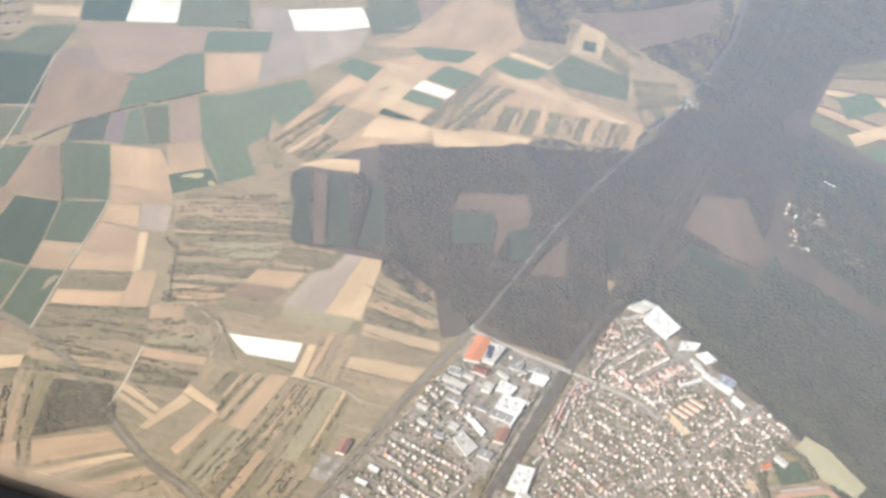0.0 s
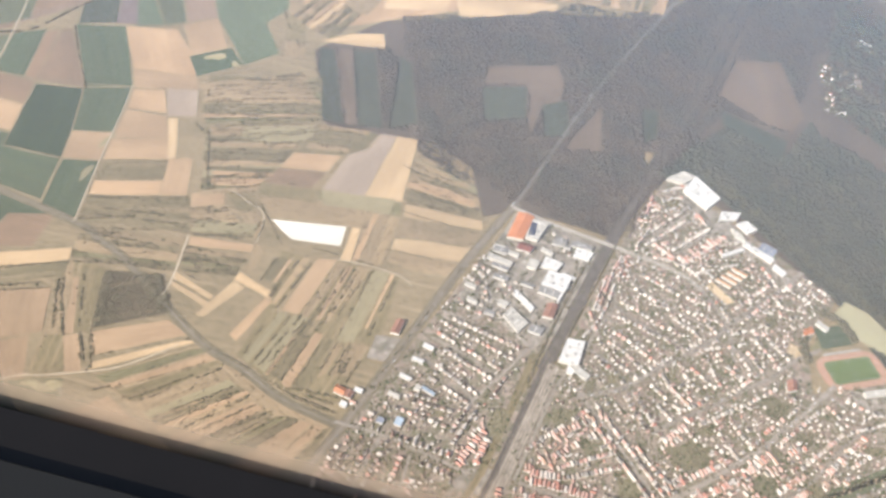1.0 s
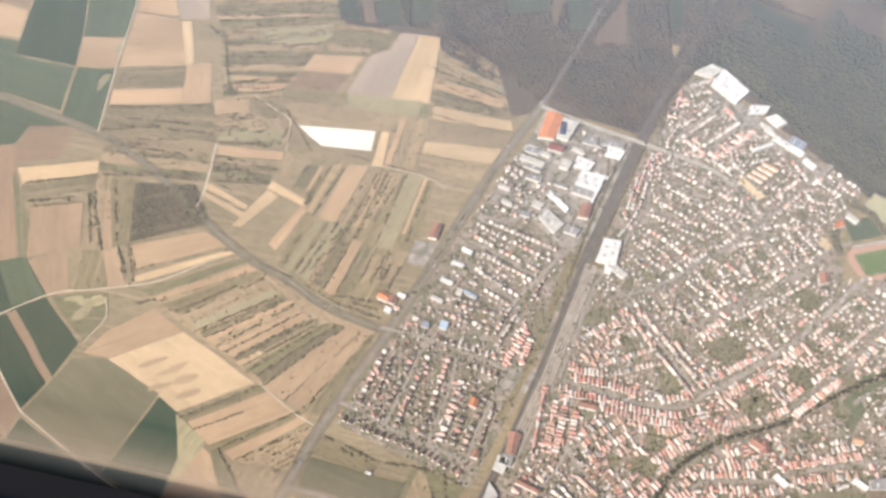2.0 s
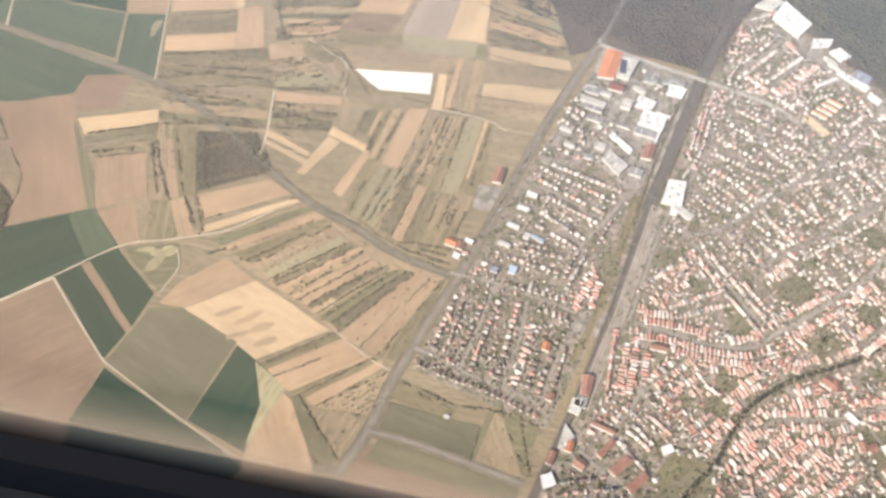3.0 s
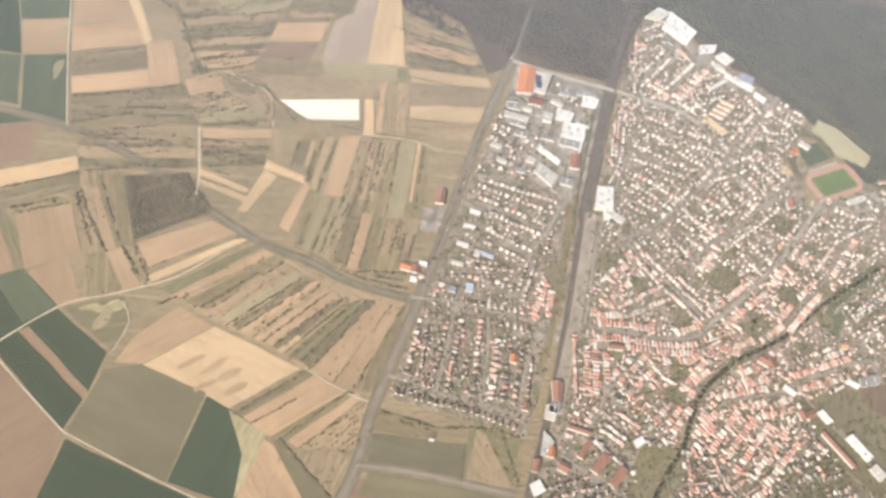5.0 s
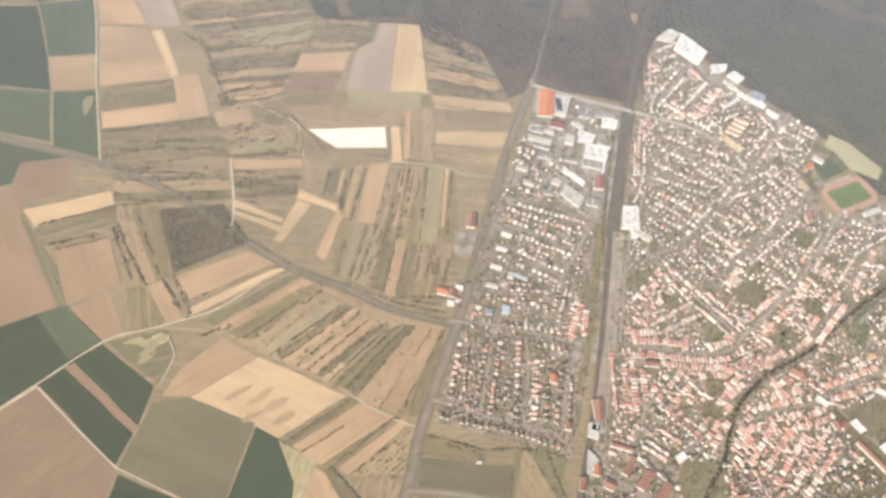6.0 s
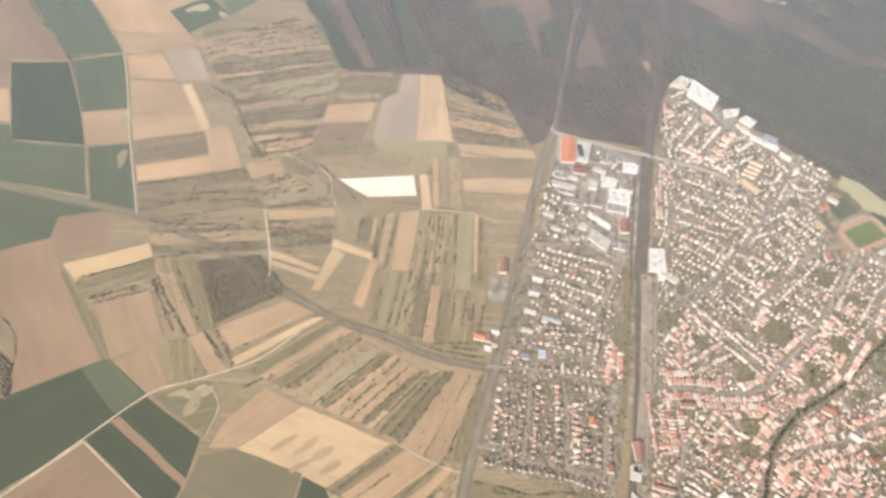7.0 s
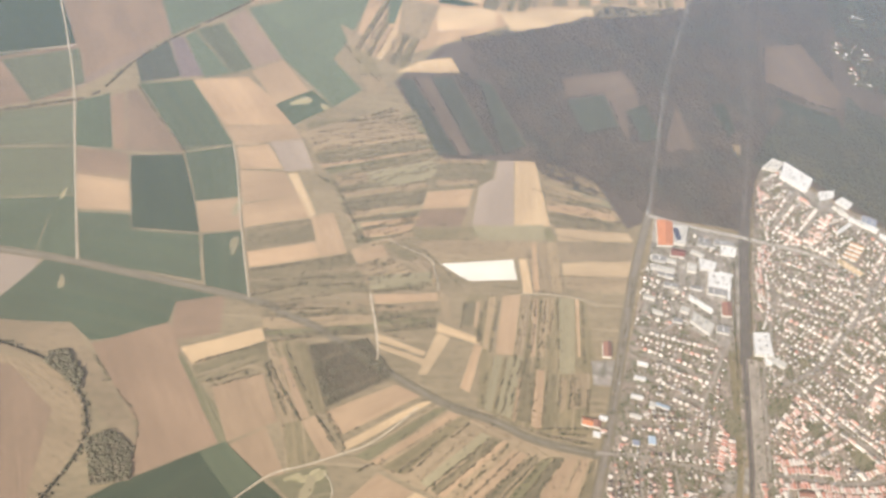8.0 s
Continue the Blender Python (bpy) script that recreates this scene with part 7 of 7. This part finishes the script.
row("east", "light", "along", 4.2, (261.6, 381.4), (269.3, 367.7))
row("east", "light", "along", 4.2, (252.8, 395.1), (269.8, 402.6))
row("east", "light", "along", 4.2, (219.3, 355.3), (241.3, 339.5))
row("east", "pink", "along", 4.2, (227.6, 366.1), (234.8, 355.8), (247.4, 345.5))
row("east", "light", "along", 4.2, (240.3, 373.5), (248.5, 364.3), (261.1, 353.9))
row("east", "light", "across", 3.9, (273.7, 359.0), (290.4, 378.7))
row("east", "light", "across", 4.0, (289.4, 358.5), (312.2, 379.2))
row("east", "light", "along", 4.2, (237.1, 379.4), (245.0, 374.3))
row("east", "light", "across", 4, (254.7, 330.6), (286.9, 357.0))
row("east", "light", "across", 4, (240.1, 336.3), (266.0, 356.8))
row("east", "light", "across", 3.6, (208.6, 345.4), (231.4, 312.3))
row("east", "light", "across", 3.6, (202.1, 341.3), (222.0, 314.8))
row("east", "pink", "along", 4, (262.5, 327.8), (276.0, 348.0))
row("east", "light", "along", 4.2, (276.1, 341.9), (293.8, 319.8))
row("east", "light", "along", 4.4, (284.2, 341.2), (292.3, 334.4))
row("east", "light", "along", 4.2, (265.7, 332.3), (279.6, 314.7))
row("east", "light", "along", 4.2, (245.3, 326.1), (260.5, 311.9))
row("east", "pink", "across", 3.8, (232.1, 310.5), (245.4, 327.1))
row("east", "light", "along", 4.2, (225.2, 339.9), (235.8, 329.6))
row("east", "light", "across", 4, (259.9, 307.0), (273.6, 316.7))
row("east", "light", "across", 3.5, (300.0, 336.6), (326.3, 366.5))
row("east", "light", "across", 3.4, (311.2, 332.3), (338.3, 365.3))
row("east", "light", "across", 3.6, (283.4, 316.3), (297.2, 330.2))
row("east", "light", "along", 4.2, (312.2, 361.1), (324.8, 374.8))
row("east", "light", "across", 3.4, (328.5, 321.1), (354.8, 352.3))
row("east", "pink", "across", 3.4, (341.7, 318.1), (369.3, 353.5))
row("east", "light", "across", 4, (316.2, 329.1), (330.5, 342.3))
row("east", "light", "along", 4.8, (357.6, 381.3), (377.8, 376.0), (395.4, 376.7))
row("east", "light", "along", 4.6, (390.8, 395.6), (398.2, 384.7))
row("east", "light", "along", 4.2, (350.1, 362.0), (355.8, 352.5))
row("east", "light", "along", 4.2, (359.0, 354.5), (386.0, 369.3))
row("east", "light", "along", 4.4, (343.5, 372.5), (353.6, 365.7))
row("east", "light", "across", 3.8, (358.1, 326.5), (378.5, 345.7))
row("east", "pink", "across", 3.6, (305.8, 315.7), (324.1, 332.3))
row("east", "light", "across", 3.8, (313.9, 310.1), (328.3, 320.1))
row("east", "light", "across", 3.1, (142.4, 279.5), (183.4, 325.4))
row("east", "pink", "across", 3.0, (156.2, 292.5), (189.2, 319.4))
row("east", "pink", "across", 3.0, (154.7, 273.1), (186.5, 303.6))
row("east", "light", "across", 3.1, (164.5, 271.8), (203.1, 295.7))
row("east", "pink", "along", 3.2, (177.0, 319.5), (226.0, 266.1))
row("east", "light", "along", 3.2, (184.4, 326.5), (234.3, 272.7))
row("east", "light", "across", 3.2, (169.2, 265.4), (207.4, 285.2))
row("east", "pink", "across", 3.1, (192.9, 310.3), (213.4, 295.4))
row("east", "light", "along", 3.4, (214.0, 303.0), (228.2, 288.2), (240.3, 280.8))
row("east", "red", "across", 2.9, (148.4, 258.1), (170.5, 258.9), (191.0, 256.9))
row("east", "red", "across", 2.9, (146.5, 246.5), (170.0, 247.6), (190.3, 245.6), (215.9, 247.7), (228.1, 253.2))
row("east", "red", "across", 2.9, (148.6, 264.2), (166.8, 265.9))
row("east", "light", "along", 3.6, (196.6, 254.2), (203.7, 260.4), (208.3, 254.9))
row("east", "pink", "across", 3.2, (207.6, 256.5), (224.9, 263.3))
row("east", "pink", "along", 4.6, (214.8, 268.2), (225.1, 265.1))
row("east", "red", "across", 2.9, (168.1, 241.8), (193.1, 240.0), (216.6, 241.3))
row("east", "pink", "across", 3.0, (211.0, 273.0), (222.1, 269.2))
row("east", "pink", "across", 3.0, (232.8, 274.2), (277.1, 309.5))
row("east", "pink", "across", 3.0, (240.9, 262.8), (278.4, 293.6), (305.1, 322.5))
row("east", "light", "across", 3.1, (261.5, 278.3), (287.8, 303.4))
row("east", "red", "across", 3.2, (242.9, 281.1), (260.4, 296.6))
row("east", "pink", "along", 3.6, (247.6, 270.0), (257.1, 263.3))
row("east", "pink", "across", 2.9, (286.8, 273.6), (323.7, 309.7))
row("east", "pink", "across", 2.9, (294.2, 265.6), (328.6, 301.8))
row("east", "light", "along", 3.6, (326.9, 302.5), (336.8, 297.2))
row("east", "pink", "across", 3.0, (270.6, 256.2), (291.6, 270.6))
row("east", "pink", "across", 3.0, (237.5, 255.3), (252.9, 250.4), (274.3, 264.7))
row("east", "red", "across", 3.0, (231.1, 258.0), (236.8, 248.3), (252.2, 244.3))
row("east", "pink", "across", 3.2, (224.1, 246.6), (235.8, 239.6))
row("east", "pink", "across", 3.0, (291.3, 285.7), (308.9, 301.8))
row("east", "pink", "across", 3.0, (159.6, 213.3), (188.4, 242.8))
row("east", "pink", "across", 3.0, (166.4, 206.9), (198.8, 239.0))
row("east", "light", "across", 2.9, (153.9, 207.8), (191.5, 172.7))
row("east", "pink", "across", 2.9, (160.3, 211.0), (176.7, 195.5), (195.7, 178.5))
row("east", "pink", "across", 2.9, (181.7, 187.6), (225.6, 236.6))
row("east", "red", "across", 2.9, (186.8, 182.8), (214.5, 213.6))
row("east", "red", "across", 2.9, (192.0, 179.6), (209.3, 200.2))
row("east", "pink", "across", 3.0, (201.0, 225.9), (224.5, 242.4))
row("east", "red", "across", 3.0, (193.4, 232.4), (214.9, 236.0))
row("east", "pink", "across", 3.0, (204.7, 211.6), (227.4, 230.1))
row("east", "light", "along", 2.9, (136.9, 174.1), (163.8, 152.8))
row("east", "light", "along", 3.4, (143.1, 180.1), (151.3, 176.5), (160.1, 170.0))
row("east", "light", "along", 3.4, (147.0, 185.1), (163.3, 173.3))
row("east", "light", "along", 3.6, (165.7, 176.6), (183.1, 186.2))
row("east", "pink", "along", 3.4, (159.5, 191.9), (170.7, 184.0))
row("east", "light", "along", 3.6, (169.9, 168.8), (181.7, 176.1))
row("east", "red", "along", 3.2, (130.8, 248.7), (129.0, 202.4))
row("east", "red", "across", 2.7, (145.7, 246.4), (143.0, 204.9))
row("east", "red", "across", 2.7, (152.8, 242.3), (151.8, 214.0))
row("east", "pink", "across", 2.9, (139.1, 240.4), (136.8, 208.9))
row("east", "pink", "along", 3.4, (144.3, 198.7), (135.6, 184.5))
row("east", "red", "across", 2.9, (234.3, 211.2), (267.9, 219.3))
row("east", "red", "across", 2.9, (290.3, 230.4), (337.8, 248.4))
row("east", "red", "across", 2.9, (237.3, 201.9), (266.4, 208.6))
row("east", "pink", "across", 3.0, (292.1, 220.7), (334.8, 233.4))
row("east", "red", "across", 3.0, (251.6, 219.8), (271.5, 227.3))
row("east", "red", "across", 3.0, (250.2, 228.8), (272.0, 236.6), (287.4, 227.6))
row("east", "pink", "across", 2.9, (214.8, 192.2), (232.8, 211.8))
row("east", "red", "across", 2.9, (210.8, 182.5), (230.0, 201.0))
row("east", "red", "across", 2.9, (209.2, 173.2), (224.0, 189.4))
row("east", "red", "across", 2.9, (218.2, 170.4), (243.6, 201.1))
row("east", "red", "across", 2.9, (225.3, 164.5), (255.1, 196.9))
row("east", "red", "across", 2.9, (233.8, 158.0), (266.0, 194.2))
row("east", "pink", "across", 3.0, (242.3, 152.3), (276.5, 189.1))
row("east", "pink", "across", 3.1, (251.9, 149.0), (284.1, 181.5))
row("east", "red", "across", 3.0, (260.9, 198.3), (283.8, 205.0))
row("east", "pink", "across", 3.0, (272.0, 207.6), (289.6, 215.4))
row("east", "mixed", "across", 3.2, (201.1, 150.2), (219.5, 168.3))
row("east", "mixed", "across", 3.2, (211.7, 143.5), (230.3, 161.3))
row("east", "mixed", "across", 3.2, (222.7, 140.3), (242.8, 156.0))
row("east", "pink", "across", 3.2, (235.0, 135.9), (254.0, 147.8))
row("east", "light", "along", 3.8, (198.2, 170.5), (216.2, 165.7))
row("east", "mixed", "across", 3.2, (194.3, 140.3), (206.7, 153.7))
row("east", "mixed", "across", 3.4, (263.7, 145.9), (291.6, 178.5))
row("east", "mixed", "across", 3.6, (207.2, 134.5), (221.0, 145.8))
row("east", "light", "along", 4.4, (342.8, 291.5), (375.4, 316.7))
row("east", "light", "along", 4.4, (353.1, 284.5), (379.8, 303.3))
row("east", "light", "along", 4.6, (342.4, 280.3), (352.1, 254.6))
row("east", "light", "along", 4.6, (353.4, 270.9), (361.1, 243.6))
row("east", "light", "along", 4.6, (362.2, 281.2), (370.7, 263.3))
row("east", "mixed", "across", 3.6, (295.9, 243.9), (312.2, 249.5), (330.9, 257.1))
row("east", "pink", "across", 3.4, (317.7, 246.7), (336.4, 254.3))
row("east", "light", "along", 4.6, (289.3, 218.7), (299.6, 215.8))
row("east", "light", "along", 4.6, (315.4, 220.2), (326.5, 225.7))
row("east", "light", "along", 4.6, (323.0, 247.4), (310.6, 240.6))
row("east", "mixed", "along", 4.6, (285.9, 197.3), (299.8, 179.3), (309.2, 165.2))
row("east", "mixed", "along", 4.8, (290.3, 170.7), (299.8, 156.8))
row("east", "mixed", "along", 4.8, (274.7, 172.0), (284.4, 158.9))
row("west", "light", "along", 4.3, (70.4, 370.7), (124.5, 358.1))
row("west", "light", "along", 4.3, (65.4, 365.1), (120.5, 347.7))
row("west", "light", "along", 4.3, (62.4, 355.2), (114.4, 336.1))
row("west", "light", "along", 4.3, (70.6, 342.3), (109.3, 327.3))
row("west", "light", "along", 4.3, (67.8, 327.5), (104.3, 311.0))
row("west", "light", "along", 4.3, (65.7, 316.4), (98.5, 303.5))
row("west", "mixed", "along", 4.6, (59.3, 294.6), (90.8, 293.9))
row("west", "mixed", "along", 4.8, (49.2, 286.6), (87.0, 281.4))
row("west", "mixed", "along", 4.4, (55.8, 299.7), (76.3, 299.1))
row("west", "light", "across", 5.2, (51.9, 265.9), (95.9, 261.2))
row("west", "light", "across", 4.4, (76.3, 251.1), (102.5, 247.4))
row("west", "light", "along", 4.2, (104.4, 299.7), (94.9, 270.8))
row("west", "mixed", "along", 4.2, (99.0, 301.6), (91.2, 277.4))
row("west", "red", "across", 3.2, (113.6, 286.2), (101.6, 259.0))
row("west", "red", "across", 3.2, (116.0, 281.1), (112.8, 260.5))
row("west", "mixed", "along", 4.6, (118.7, 331.3), (111.5, 308.3))
row("west", "mixed", "across", 4.2, (22.5, 250.0), (14.2, 207.7))
row("west", "mixed", "across", 4.0, (41.5, 250.5), (33.2, 211.8))
row("west", "mixed", "across", 4.0, (51.1, 251.9), (40.3, 194.6))
row("west", "red", "along", 4.6, (19.3, 233.5), (27.4, 227.2))
row("west", "mixed", "across", 4.2, (64.4, 253.7), (58.2, 193.7))
row("west", "pink", "across", 4.2, (76.5, 243.9), (70.7, 195.2))
row("west", "mixed", "across", 4.6, (85.4, 237.5), (78.3, 192.3))
row("west", "mixed", "across", 4.4, (93.3, 232.7), (85.1, 190.8))
row("west", "mixed", "along", 4.6, (27.6, 243.9), (24.1, 213.0))
row("west", "dark", "across", 4.6, (9.9, 205.6), (30.3, 201.1))
row("west", "dark", "across", 4.4, (6.5, 195.8), (31.1, 190.4), (54.1, 187.1), (86.2, 177.3))
row("west", "dark", "across", 4.6, (41.7, 197.1), (64.9, 191.8), (87.4, 188.0))
row("west", "mixed", "along", 4.6, (101.1, 235.4), (95.5, 198.3))
district("east", 5, 4.8, "light", "along", (344, 291), (387, 332), (397, 289), (346, 259))
district("east", 5, 4.6, "mixed", "across", (271, 165), (305, 178), (322, 145), (277, 130))
district("east", 8, 4.0, "pink", "across", (202, 169), (225, 175), (233, 126), (199, 122))
district("east", 12, 4.8, "mixed", "along", (407, 415), (515, 452), (483, 346), (403, 355))
district("east", 9, 4.6, "mixed", "along", (374, 259), (468, 294), (443, 212), (376, 221))
district("east", 4, 6, "mixed", "along", (102, 140), (132, 151), (161, 132), (93, 112))
district("west", 2, 5, "red", "along", (10, 291), (25, 296), (23, 278), (9, 280))
district("east", 7, 4.6, "light", "along", (85, 454), (108, 444), (89, 397), (68, 405))
district("east", 3, 5.0, "light", "along", (105, 426), (125, 416), (109, 400), (95, 404))
district("east", 3, 4.6, "light", "along", (89, 401), (112, 394), (98, 375), (69, 384))
district("east", 3, 4.8, "light", "along", (126, 483), (169, 473), (161, 452), (143, 460))
fill_plots("fill", [(211, 546), (233, 561), (263, 540), (300, 498), (356, 477), (326, 436), (320, 411), (330, 385), (399, 403), (390, 300), (376, 221), (314, 230), (342, 147), (339, 132), (93, 109), (114, 163), (126, 199), (130, 240), (147, 296), (175, 391), (186, 463), (193, 502)], 0.62)
fill_plots("fill", [(62, 384), (132, 360), (114, 291), (106, 254), (90, 181), (11, 197), (27, 260), (48, 299)], 0.55)
district("hamlet", 9, 5, "mixed", "along", (364, 810), (402, 802), (442, 715), (368, 725))
district("hamlet", 4, 4, "mixed", "along", (408, 871), (426, 872), (424, 848), (409, 848))
district("hamlet", 4, 4, "mixed", "along", (243, 997), (264, 998), (265, 970), (244, 968))
district("hamlet", 3, 4, "mixed", "along", (247, 1006), (272, 1009), (269, 977), (248, 975))
district("hamlet", 3, 4, "mixed", "along", (254, 1090), (296, 1099), (289, 1041), (260, 1044))
district("hamlet", 4, 5, "mixed", "along", (-664, 867), (-620, 902), (-561, 788), (-586, 767))
district("hamlet", 2, 3, "mixed", "along", (-348, 959), (-326, 960), (-315, 937), (-334, 933))
stadium()
traffic()
for (group, style), (vs, fs, slots) in JOINED.items():
    if group == "sheds":
        tagged(new("garden_sheds", raw("garden_sheds", vs, fs, [WALL_STUFF, ROOF_STUFF[style]], slots)), "small pale sheds and garages behind houses", "sheds", kind="stuff")
        continue
    ob = new("houses", raw("houses", vs, fs, [WALL_STUFF, ROOF_STUFF[style]], slots))
    tagged(ob, {"light": "close rows of pale houses with grey and brown roofs", "mixed": "close rows of houses with weathered tile roofs",
                "dark": "close rows of dark-roofed houses", "red": "close rows of houses with red clay tile roofs", "pink": "close rows of houses with faded pink tile roofs"}[style], "houses", kind="stuff")

clumps("garden_trees", garden_trees, LEAF, "dull green garden trees and hedges between houses", "trees", 1.0)
clumps("hedgerow", shrubs, HEDGE, "scattered bushes and hedges along field balks", "bushes", 0.65)
